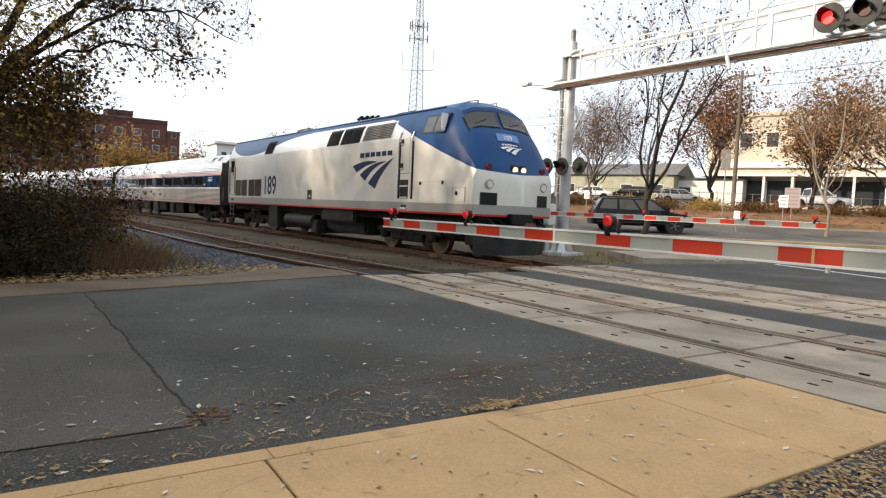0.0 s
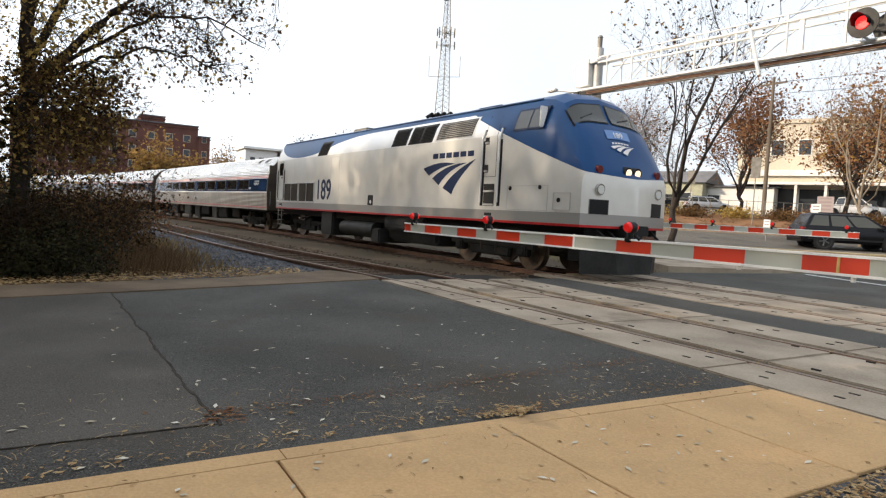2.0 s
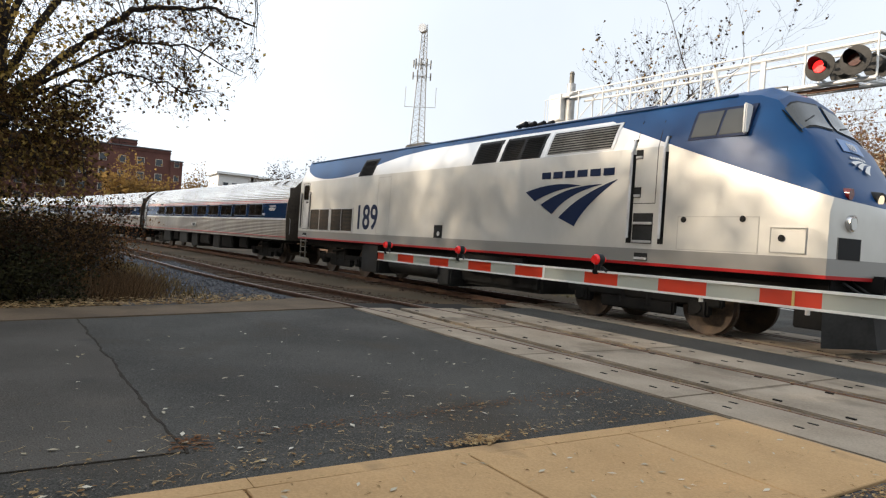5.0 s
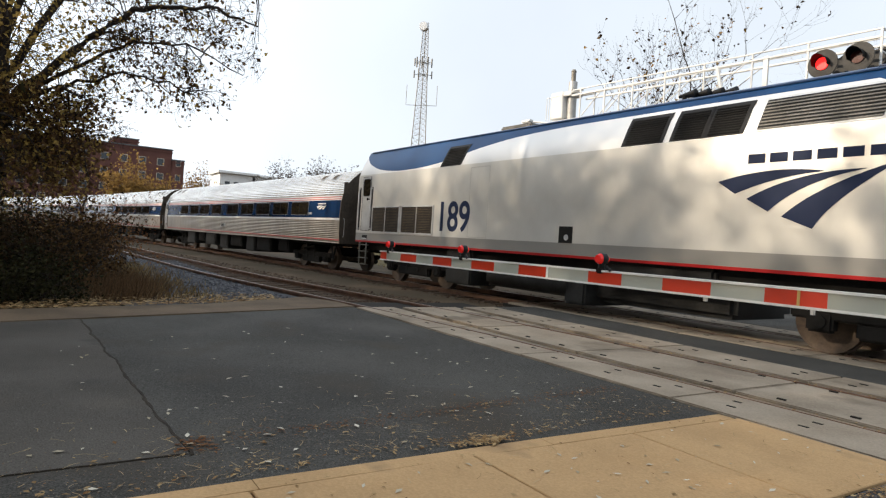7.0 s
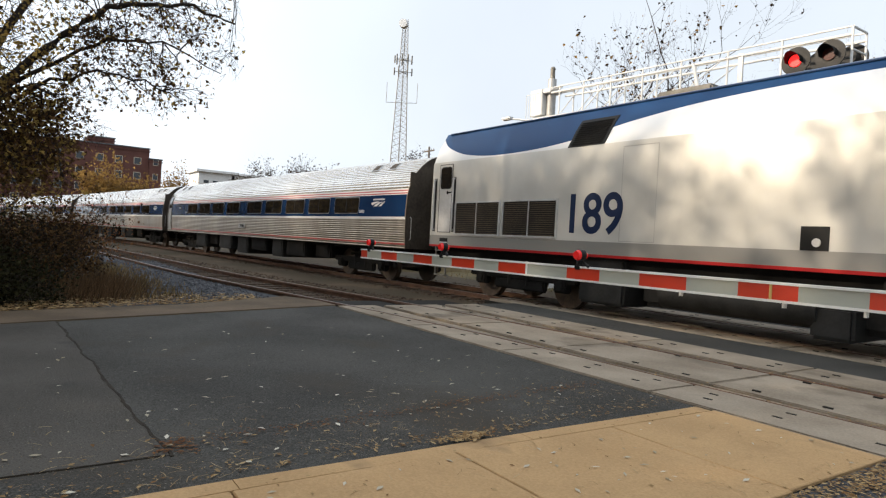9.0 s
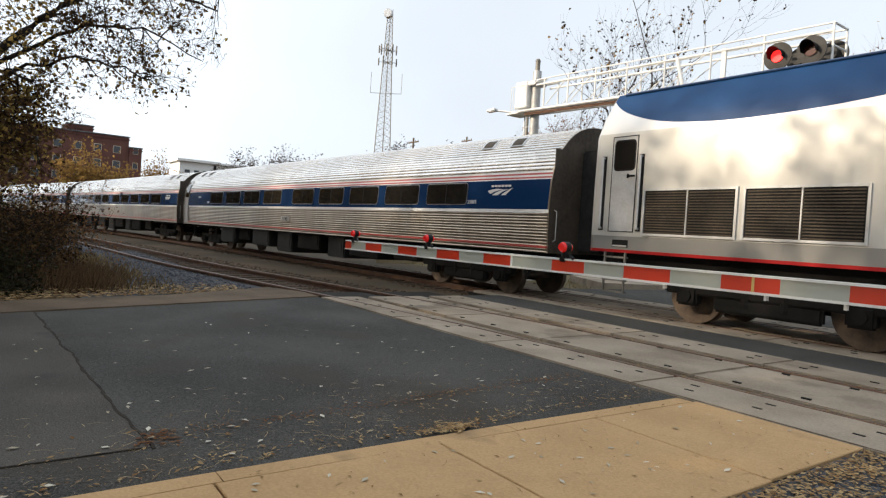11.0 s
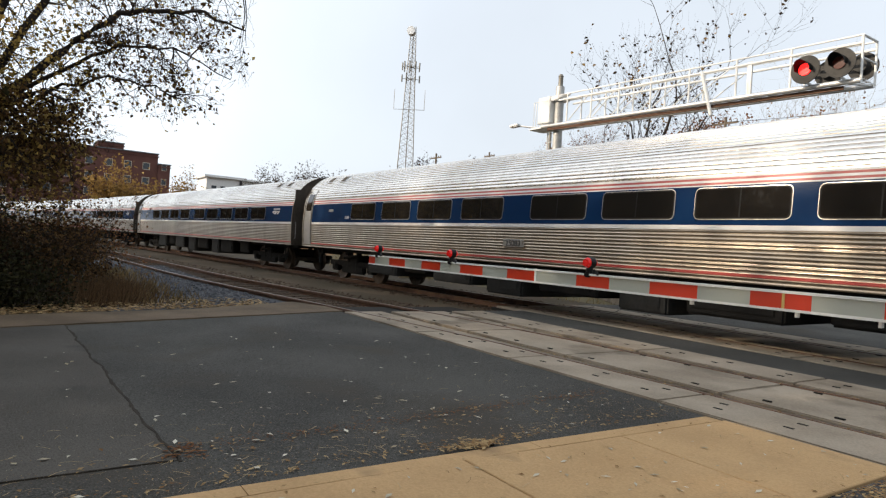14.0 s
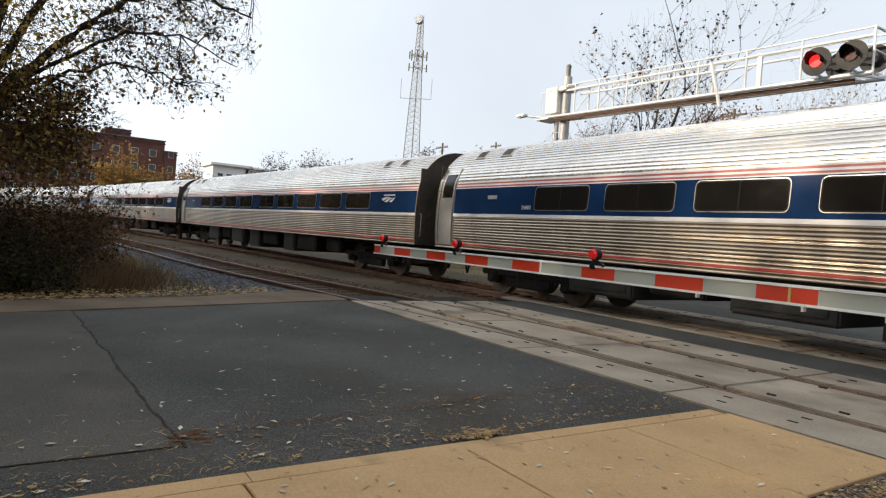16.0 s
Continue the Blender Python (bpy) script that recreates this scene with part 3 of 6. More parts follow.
def patch(bm, prof, u0, u1, z0, z1, off=0.012, skew=0.0, side=-1, n=5, mi=0):
    """A thin plate laid on a vehicle's side between two heights; skew slides its top along."""
    rows = []
    for i in range(n + 1):
        z = z0 + (z1 - z0) * i / n
        w = curve_at(prof, z)
        s = skew * i / n
        rows.append([bm.verts.new((u, side * (w + o), z)) for u, o in ((u0 + s, -.03), (u0 + s, off), (u1 + s, off), (u1 + s, -.03))])
    for a, b in zip(rows, rows[1:]):
        for i in range(3):
            bm.faces.new((a[i], a[i + 1], b[i + 1], b[i])).material_index = mi
    for r in (rows[0], rows[-1]):
        bm.faces.new(r).material_index = mi
    return bm


def round_patch(bm, prof, u0, u1, z0, z1, off, side, r):
    """A plate like patch(), with rounded corners."""
    rows = []
    zs = [z0 + r * (1 - math.cos(radians(a))) for a in (0, 20, 40, 60, 90)]
    zs = zs + [(z0 + z1) / 2] + [z0 + z1 - z for z in reversed(zs)]
    for z in zs:
        d = max(0.0, r - min(z - z0, z1 - z))
        k = r - math.sqrt(max(0.0, r * r - d * d))
        w = curve_at(prof, z)
        rows.append([bm.verts.new((u, side * (w + o), z)) for u, o in ((u0 + k, -.03), (u0 + k, off), (u1 - k, off), (u1 - k, -.03))])
    for a, b in zip(rows, rows[1:]):
        for i in range(3):
            bm.faces.new((a[i], a[i + 1], b[i + 1], b[i]))
    bm.faces.new(rows[0]), bm.faces.new(rows[-1])
    return bm


def bend(a, m, b, n=10):
    """Points of the parabola from a through m to b."""
    c = [2 * m[k] - (a[k] + b[k]) / 2 for k in (0, 1)]
    return [tuple((1 - t) ** 2 * a[k] + 2 * t * (1 - t) * c[k] + t * t * b[k] for k in (0, 1)) for t in [i / n for i in range(n + 1)]]


def sweep():
    """Three tapering curved bands that fan down from the upper right, in a unit square."""
    bands = []
    for up, low in ((((0, .805), (.33, .955), (.637, .906)), ((.12, .584), (.37, .80), (.637, .900))),
                    (((.196, .492), (.5, .813), (.851, .913)), ((.334, .274), (.555, .68), (.851, .905))),
                    (((.416, .19), (.659, .645), (1, 1)), ((.594, 0), (.737, .472), (1, .99)))):
        top, bot = bend(*up), bend(*low)
        bands.append([[top[i], top[i + 1], bot[i + 1], bot[i]] for i in range(10)])
    return bands


def swoosh(parent, u, z, w, h, y, material, name="emblem_band"):
    for band in sweep():
        bm = B()
        for q in band:
            bm.faces.new([bm.verts.new((u + a * w, y, z + c * h)) for a, c in q])
        bmesh.ops.remove_doubles(bm, verts=bm.verts, dist=1e-4)
        r = bmesh.ops.extrude_face_region(bm, geom=list(bm.faces))
        for v in r["geom"]:
            if isinstance(v, bmesh.types.BMVert):
                v.co.y -= 0.006
        part(name, bm, material, parent, smooth=0)


def letter_bars(parent, u0, u1, z0, z1, y, n, material):
    """A maker's name, as plain bars."""
    w = (u1 - u0) / n
    for i in range(n):
        bm = B()
        bx(bm, (u0 + i * w + w * 0.06, y - 0.006, z0), (u0 + i * w + w * 0.84, y, z1))
        part("name_bar", bm, material, parent, smooth=0)


def wheelset(r, parent, u):
    bm = B()
    for s in (-1, 1):
        y = s * 0.755
        rings = []
        for rr, yy in ((r * .3, .05), (r * .62, .02), (r * .86, .05), (r, .065), (r, -.05), (r + .028, -.06), (r + .028, -.085), (r * .85, -.085), (r * .3, -.05)):
            rings.append([(rr * math.cos(a), s * yy + y, rr * math.sin(a)) for a in [i * math.tau / 28 for i in range(28)]])
        loft(bm, rings)
    rod(bm, (0, -0.8, 0), (0, 0.8, 0), 0.085)
    ob = part("wheelset", bm, WHEEL, parent, "grimy steel wheels on an axle")
    ob.matrix_basis = pose(u, 0, r)
    return ob


def bogie(parent, u, base, r, long_):
    """A truck: two side frames with springs and boxes, a bolster, two wheelsets."""
    wheels = [wheelset(r, parent, u + d) for d in (-base / 2, base / 2)]
    bm = B()
    for s in (-1, 1):
        y0, y1 = sorted((s * 0.98, s * 1.14))
        bx(bm, (u - base / 2 - .45, y0, r + .02), (u + base / 2 + .45, y1, r + .2), 0.03)
        bx(bm, (u - base / 2 + .5, y0, r - .22), (u + base / 2 - .5, y1, r + .05), 0.04)
        for d in (-base / 2, base / 2):
            bx(bm, (u + d - .2, y0 - .03, r - .17), (u + d + .2, y1 + .03, r + .16), 0.04)
            rod(bm, (u + d, s * 1.0, r), (u + d, s * 1.2, r), 0.11)
        for d in (-.32, .32):
            rod(bm, (u + d, s * 1.06, r - .1), (u + d, s * 1.06, r + .5), 0.1)
        rod(bm, (u - .5, s * 1.19, r + .3), (u + .5, s * 1.19, r + .42), 0.045)
    bx(bm, (u - .3, -1.1, r + .1), (u + .3, 1.1, r + .42), 0.03)
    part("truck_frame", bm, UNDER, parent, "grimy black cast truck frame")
    return wheels


NOSE = [(18.3, [(1.5, 1.19), (1.5, 2.4), (1.5, 3.42), (1.37, 3.88), (1.17, 4.25), (.78, 4.4), (0, 4.44)]),
        (18.72, [(1.5, 1.19), (1.5, 2.4), (1.48, 3.36), (1.36, 3.82), (1.15, 4.2), (.8, 4.4), (0, 4.46)]),
        (19.05, [(1.495, 1.19), (1.495, 2.4), (1.46, 3.22), (1.33, 3.68), (1.15, 4.07), (.8, 4.22), (0, 4.31)]),
        (19.38, [(1.49, 1.19), (1.49, 2.38), (1.45, 3.06), (1.3, 3.46), (1.12, 3.68), (.75, 3.76), (0, 3.79)]),
        (19.68, [(1.48, 1.19), (1.48, 2.35), (1.41, 2.9), (1.28, 3.22), (1.1, 3.4), (.7, 3.47), (0, 3.5)]),
        (19.97, [(1.47, 1.19), (1.47, 2.28), (1.4, 2.67), (1.24, 2.86), (.95, 2.97), (.58, 3.02), (0, 3.06)]),
        (20.17, [(1.46, 1.19), (1.46, 2.2), (1.36, 2.42), (1.18, 2.53), (.95, 2.6), (.55, 2.66), (0, 2.7)]),
        (20.32, [(.85, 1.19), (.85, 2.12), (.8, 2.28), (.7, 2.36), (.55, 2.43), (.35, 2.48), (0, 2.52)]),
        (20.5, [(.12, 1.19), (.12, 2.08), (.1, 2.14), (.08, 2.18), (.05, 2.2), (.02, 2.22), (0, 2.23)])]


def nose_z(u, y):
    y = abs(y)
    zs = []
    for _, sec in NOSE:
        zs.append(float(np.interp(y, [p[0] for p in reversed(sec)], [p[1] for p in reversed(sec)])))
    return float(np.interp(u, [n[0] for n in NOSE], zs))


def nose_patch(bm, u0, u1, ya, yb, off=0.02, n=4, shift=0.0):
    """A plate on the sloping nose between two widths."""
    g = []
    for i in range(n + 1):
        row = []
        for j in range(n + 1):
            y = ya + (yb - ya) * j / n
            u = u0 + (u1 - u0) * i / n + shift * abs(y)
            row.append(bm.verts.new((u + off * .7, y, nose_z(u, y) + off * .7)))
        g.append(row)
    for i in range(n):
        for j in range(n):
            bm.faces.new((g[i][j], g[i][j + 1], g[i + 1][j + 1], g[i + 1][j]))
    return bm


def locomotive():
    e = thing("locomotive", "silver, white and blue diesel passenger locomotive with a sloping nose", "locomotive")
    secs = [(-.15, [(1.42, 1.19), (1.42, 2.4), (1.42, 3.42), (1.31, 3.84), (1.12, 4.2), (.72, 4.32), (0, 4.35)])] + [(u, [(1.5, 1.19), (1.5, 2.4), (1.5, 3.42), (1.37, 3.88), (1.18, 4.28), (.78, 4.41), (0, 4.45)]) for u in (-.04, 6, 12)] + NOSE
    rings = []
    for u, sec in secs:
        lean = (lambda z: u + .17 * max(0.0, z - 3.3)) if u < .2 else (lambda z: u)   # the rear leans forward above the door
        rings.append([(lean(z), -w, z) for w, z in sec] + [(lean(z), w, z) for w, z in reversed(sec[:-1])])
    bm = B()
    loft(bm, rings)
    part("body", bm, PAINT, e, "brushed silver side under white and blue", 28)
    # vents along the shoulder, each with slats
    for u0, u1, sk, fr in ((4.98, 5.86, .2, 0), (11.34, 12.2, .1, 0), (12.44, 13.06, .1, 0), (13.12, 13.76, .1, 0), (14.02, 15.86, .09, 1)):
        bm = B()
        patch(bm, E_SIDE, u0 - .05, u1 + .05, 3.46, 4.04, 0.012, sk)
        v = part("vent", bm, ALU if fr else BLACK, e, "louvred air intake")
        if fr:
            bm = B()
            patch(bm, E_SIDE, u0 + .02, u1 - .02, 3.5, 4.0, 0.018, sk * .86)
            part("duct", bm, BLACK, v)
        n = 9 if fr else 11
        for i in range(n):
            z = 3.5 + i * 0.5 / n
            bm = B()
            s = sk * (z - 3.46) / .58
            patch(bm, E_SIDE, u0 + s + .03, u1 + s - .03, z, z + (.022 if fr else .02), 0.03, 0, n=1)
            part("slat", bm, ALU_DARK if fr else UNDER, v, smooth=0)
    # two side grilles by the rear door
    for u0, u1 in ((1.12, 2.85), (3.0, 4.73)):
        bm = B()
        patch(bm, E_SIDE, u0, u1, 1.56, 2.36, 0.012, n=1)
        v = part("grille", bm, BLACK, e, "dark louvred side grille")
        for i in range(16):
            bm = B()
            z = 1.58 + i * 0.048
            patch(bm, E_SIDE, u0 + .04, u1 - .04, z, z + .02, 0.03, n=1)
            part("slat", bm, LOUVRE, v, smooth=0)
        bm = B()
        for a, b, c, d in ((u0 - .03, u0 + .01, 1.53, 2.39), (u1 - .01, u1 + .03, 1.53, 2.39), (u0, u1, 1.53, 1.57), (u0, u1, 2.35, 2.39), ((u0 + u1) / 2 - .011, (u0 + u1) / 2 + .011, 1.56, 2.36)):
            patch(bm, E_SIDE, a, b, c, d, 0.035, n=1)
        part("grille_frame", bm, ALU, v, smooth=0)
    # rear door with window and rails
    bm = B()
    patch(bm, E_SIDE, .32, .9, 1.58, 3.4, 0.008, n=1)
    for a, b, c, dd in ((.32, .335, 1.58, 3.4), (.885, .9, 1.58, 3.4), (.32, .9, 3.385, 3.4), (.32, .9, 1.58, 1.595)):
        patch(bm, E_SIDE, a, b, c, dd, .012, n=1, mi=1)
    d = part("door", bm, [ALU, TANK], e, "narrow silver rear door with a dark seal", 0)
    bm = B()
    round_patch(bm, E_SIDE, .37, .86, 2.74, 3.33, .014, -1, .08)
    w = part("door_window", bm, BLACK, d, "window in a black rubber seal")
    bm = B()
    round_patch(bm, E_SIDE, .4, .83, 2.77, 3.3, .018, -1, .06)
    part("pane", bm, GLASS, w)
    bm = B()
    bx(bm, (.7, -1.525, 2.62), (.86, -1.505, 2.66), .006), bx(bm, (.7, -1.545, 2.6), (.73, -1.5, 2.68), .006)
    part("door_handle", bm, BLACK, d)
    # flat dark plates: the shade inside rail and step recesses is painted
    for u in (.14, 1.0):
        bm = B()
        patch(bm, E_SIDE, u - .06, u + .05, 1.6, 3.04, .006, n=1)
        r = part("rail_recess", bm, TANK, e, "dark recess of a grab rail")
        bm = B()
        rod(bm, (u, -1.555, 1.65), (u, -1.555, 3.0), .022)
        rod(bm, (u, -1.5, 1.65), (u, -1.56, 1.65), .022), rod(bm, (u, -1.5, 3.0), (u, -1.56, 3.0), .022)
        part("handrail", bm, ALU, r, "bright steel grab rail")
    bm = B()
    patch(bm, E_SIDE, .44, .8, 1.29, 1.43, .006, n=1)
    st = part("step_recess", bm, BLACK, e, "shadowed step pocket")
    bm = B()
    bx(bm, (.46, -1.53, 1.3), (.78, -1.49, 1.33), .006)
    part("tread", bm, ALU, st)
    bm = B()
    for i in range(4):
        bx(bm, (.28, -1.52, .42 + i * .22), (.74, -1.38, .45 + i * .22))
    bx(bm, (.26, -1.5, .42), (.29, -1.46, 1.2)), bx(bm, (.73, -1.5, .42), (.76, -1.46, 1.2))
    part("ladder", bm, ALU_DARK, e, "steel boarding steps")
    # flush hatches: fine grooves
    for u0, u1, z0, z1 in ((6.4, 7.2, 1.52, 3.36), (17.5, 19.05, 1.52, 2.12), (19.25, 19.85, 1.55, 1.95)):
        bm = B()
        for a, b, c, dd in ((u0, u0 + .012, z0, z1), (u1 - .012, u1, z0, z1), (u0, u1, z0, z0 + .012), (u0, u1, z1 - .012, z1)):
            patch(bm, E_SIDE, a, b, c, dd, 0.003, n=1)
        part("hatch_seam", bm, plain("seam_grey", (.4, .385, .35), .6), e, smooth=0)
    for u, z in ((17.62, 2.06), (18.75, 2.08), (19.45, 1.78)):
        bm = B()
        rod(bm, (u, -1.49, z), (u, -1.515, z), .055)
        rod(bm, (u, -1.51, z), (u, -1.53, z), .025)
        part("filler_cap", bm, BLACK, e)
    # fuel port
    bm = B()
    patch(bm, E_SIDE, 9.75, 10.15, 1.5, 1.86, 0.008, n=1)
    p = part("port", bm, BLACK, e, "recessed dark filler port")
    bm = B()
    rod(bm, (9.98, -1.5, 1.62), (9.98, -1.52, 1.62), .065)
    part("cap", bm, ALU, p)
    # cab door between two recessed rails
    for u0 in (16.38, 17.1):
        bm = B()
        patch(bm, E_SIDE, u0, u0 + .12, 1.6, 3.62, 0.006, n=6)
        r = part("rail_recess", bm, BLACK, e)
        bm = B()
        rod(bm, (u0 + .06, -1.56, 1.7), (u0 + .06, -1.56, 3.35), .028)
        rod(bm, (u0 + .06, -1.56, 3.35), (u0 + .06, -1.47, 3.6), .028)
        part("handrail", bm, ALU, r, "bright steel grab rail")
    # step pockets are flat too, their shade given by the dark colour
    for u0, u1, z0, z1 in ((16.5, 16.66, 3.22, 3.4), (16.5, 16.66, 2.48, 2.68), (16.52, 16.97, 1.6, 2.18), (16.6, 16.9, 1.28, 1.42)):
        bm = B()
        patch(bm, E_SIDE, u0, u1, z0, z1, 0.006, n=1)
        st = part("step_recess", bm, TANK, e, "shadowed step pocket")
        for z in ((z0 + .01, z1 - .22) if z1 - z0 > .3 else (z0 + .01,)):
            bm = B()
            bx(bm, (u0 + .01, -1.535, z), (u1 - .01, -1.49, z + .05), .008)
            part("tread", bm, ALU, st)
    bm = B()
    for a, b, c, dd in ((16.475, 16.487, 2.37, 4.0), (16.985, 16.997, 2.37, 3.95), (16.48, 16.99, 2.36, 2.372)):
        patch(bm, E_SIDE, a, b, c, dd, 0.004, n=6)
    part("door_seam", bm, TANK, e, smooth=0)
    # cab side window, mirror
    bm = B()
    patch(bm, E_SIDE, 17.58, 18.72, 3.48, 4.03, 0.012, .06)
    w = part("side_window", bm, NAVY, e, "dark-framed cab side window")
    for a, b in ((17.64, 18.12), (18.17, 18.66)):
        bm = B()
        patch(bm, E_SIDE, a, b, 3.53, 3.98, 0.02, .05)
        part("pane", bm, CABGLASS, w)
    bm = B()
    bx(bm, (18.66, -1.58, 3.5), (18.72, -1.36, 4.0), 0.02)
    part("mirror", bm, WHITE, e, "white fold-out mirror")
    # windscreen, number board, emblem and lamps on the nose
    for ya, yb in ((-1.17, -0.08), (0.08, 1.17)):
        bm = B()
        nose_patch(bm, 19.13, 19.5, ya - .03, yb + .03, 0.016, 5)
        ws = part("windscreen", bm, BLACK, e, "dark raked windscreen")
        bm = B()
        nose_patch(bm, 19.155, 19.475, ya, yb, 0.026, 5)
        part("pane", bm, CABGLASS, ws)
        bm = B()
        m = (ya + yb) / 2
        rod(bm, (19.42, m - .3, nose_z(19.42, m - .3) + .04), (19.33, m + .14, nose_z(19.33, m + .14) + .05), .014)
        part("wiper", bm, BLACK, ws)
    bm = B()
    nose_patch(bm, 19.68, 19.82, -.4, .4, 0.02, 3)
    nb = part("number_board", bm, plain("board_blue", (0.09, 0.2, 0.42), 0.3), e, "pale blue number board")
    sl = math.degrees(math.atan2(nose_z(19.66, .2) - nose_z(19.86, .2), .2))
    base = Matrix.Translation((19.825, 0, nose_z(19.805, 0.2) + .03)) @ Matrix.Rotation(radians(90), 4, "Z") @ Matrix.Rotation(radians(sl), 4, "X")
    words("number", "189", .23, base, STRIPEWHITE, nb)
    bm = B()
    for k in range(6):
        nose_patch(bm, 19.875, 19.9, -.3 + k * .1, -.23 + k * .1, 0.02, 1)
    part("name_bar", bm, STRIPEWHITE, e, smooth=0)
    for band in sweep():
        bm = B()
        for q in band:
            bm.faces.new([bm.verts.new((20.085 - .14 * c, -.42 + .84 * a, nose_z(20.065 - .14 * c, -.42 + .84 * a) + .03)) for a, c in q])
        bmesh.ops.remove_doubles(bm, verts=bm.verts, dist=1e-4)
        part("emblem_band", bm, STRIPEWHITE, e, "white swept emblem", 0)
    for y in (-.155, .155):
        bm = B()
        u = 20.2
        rod(bm, (u - .05, y, 2.5), (u + .16, y, 2.47), .14, seg=20)
        h = part("headlight", bm, BLACK, e, "round headlight in a dark bezel, lit")
        bm = B()
        rod(bm, (u + .15, y, 2.475), (u + .175, y, 2.47), .092, seg=20)
        part("lens", bm, HEADLAMP, h)
    for y in (-1.0, 1.0):
        bm = B()
        rod(bm, (20.1, y, 2.52), (20.27, y, 2.5), .09, seg=16)
        part("marker_lamp", bm, plain("dull_red", (.12, .012, .012), .2), e, "dull red marker lamp")
        bm = B()
        rod(bm, (20.15, y, 2.07), (20.33, y, 2.05), .13, seg=20)
        h = part("ditch_light", bm, CHROME, e, "round chrome ditch light")
        bm = B()
        rod(bm, (20.325, y, 2.05), (20.34, y, 2.05), .1, seg=20)
        part("lens", bm, plain("dull_lens", (.5, .5, .46), .15), h)
        bm = B()
        face = lambda v: float(np.interp(abs(v), (.12, .85, 1.46), (20.5, 20.32, 20.17)))
        # a black plate in a rim paints the shaded pocket
        for o, m, nm in ((.006, ALU_DARK, "pocket_rim"), (.012, BLACK, "step_pocket")):
            k = .24 if nm == "step_pocket" else .26
            bm = B()
            loft(bm, [[(face(v) + o - dd, v, z) for v, z in ((y - k, 1.57 - k * .3), (y + k, 1.57 - k * .3), (y + k, 1.75 + k * .3), (y - k, 1.75 + k * .3))] for dd in (.06, 0)])
            part(nm, bm, m, e, smooth=0)
    bm = B()
    bx(bm, (20.1, -.42, 1.0), (20.62, .42, 1.28), .03)
    part("coupler_pocket", bm, BLACK, e)
    bm = B()
    rod(bm, (20.3, 0, .88), (20.95, 0, .88), .1)
    bx(bm, (20.85, -.17, .72), (21.05, .17, 1.05), .04)
    part("coupler", bm, RUST, e, "rusty knuckle coupler")
    for y in (-.95, .95, -.6, .6):
        bm = B()
        pts = [(20.2, y, 1.15), (20.48, y * .96, .98), (20.52, y * .9, .72), (20.4, y * .8, .55)]
        for a, b in zip(pts, pts[1:]):
            rod(bm, a, b, .028, seg=8)
        part("air_hose", bm, BLACK, e)
    bm = B()
    loft(bm, [[(20.1, -1.35, .98), (20.1, 1.35, .98), (20.1, 1.3, .14), (20.1, -1.3, .14)], [(20.55, -.75, .98), (20.55, .75, .98), (20.62, .55, .16), (20.62, -.55, .16)]])
    part("pilot", bm, TANK, e, "dark steel snow pilot", 0)
    for y in (-1.25, 1.25):
        bm = B()
        bx(bm, (19.6, min(y, y * .8), .4), (20.15, max(y, y * .8), 1.2), .02)
        part("pilot_bracket", bm, UNDER, e)
    # roof gear
    for a, b, z, y in ((2.0, 3.4, 4.47, .55), (6.4, 7.6, 4.56, .6)):
        bm = B()
        bx(bm, (a, -y, 4.3), (b, y, z), .04)
        part("roof_hatch", bm, ALU_DARK, e, "dark roof hatch")
    for k in range(4):
        bm = B()
        u = 12.0 + k * .22
        rod(bm, (u, -.55 + .1 * k, 4.36), (u, -.55 + .1 * k, 4.52), .05)
        rod(bm, (u - .12, -.55 + .1 * k, 4.54), (u + .25, -.55 + .1 * k, 4.56), .03, .085, 14)
        part("horn", bm, BLACK, e, "black air horn")
    for u in (17.0, 17.7, 18.3):
        bm = B()
        bx(bm, (u, -.3, 4.36), (u + .22, .1, 4.48), .02)
        rod(bm, (u + .1, -.1, 4.4), (u + .1, -.1, 4.58), .02)
        part("roof_box", bm, BLACK, e)
    for y in (-.35, .35):
        bm = B()
        rod(bm, (18.2, y, 4.52), (18.75, y, 4.5), .015, seg=6)
        rod(bm, (18.2, y, 4.38), (18.2, y, 4.52), .015, seg=6), rod(bm, (18.75, y, 4.36), (18.75, y, 4.5), .015, seg=6)
        part("roof_rail", bm, ALU_DARK, e)
    bm = B()
    for i in range(5):
        rod(bm, (15.6 + i * .25, -1.1, 4.26), (15.6 + i * .25, -1.1, 4.32), .02, seg=6)
    rod(bm, (15.6, -1.1, 4.32), (16.6, -1.1, 4.32), .015, seg=6)
    rod(bm, (.3, -1.2, 4.27), (18.3, -1.19, 4.25), .024, seg=8)
    part("gutter", bm, plain("roof_blue", (.02, .05, .12), .4), e, "dark blue roof edge gutter")
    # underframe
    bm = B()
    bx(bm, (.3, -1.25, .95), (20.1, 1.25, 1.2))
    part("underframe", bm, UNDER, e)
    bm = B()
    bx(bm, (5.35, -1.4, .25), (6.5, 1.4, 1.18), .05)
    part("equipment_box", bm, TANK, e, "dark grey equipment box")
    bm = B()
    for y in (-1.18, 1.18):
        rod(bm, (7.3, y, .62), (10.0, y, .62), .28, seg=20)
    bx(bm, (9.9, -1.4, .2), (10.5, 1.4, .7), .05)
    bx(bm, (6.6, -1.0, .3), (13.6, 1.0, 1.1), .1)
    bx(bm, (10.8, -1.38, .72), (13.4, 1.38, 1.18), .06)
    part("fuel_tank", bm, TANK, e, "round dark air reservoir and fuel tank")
    bm = B()
    bx(bm, (-.36, -.7, .9), (-.1, .7, 3.3), .04)
    rod(bm, (-.5, 0, .88), (.3, 0, .88), .1)
    part("end_buffer", bm, BLACK, e)
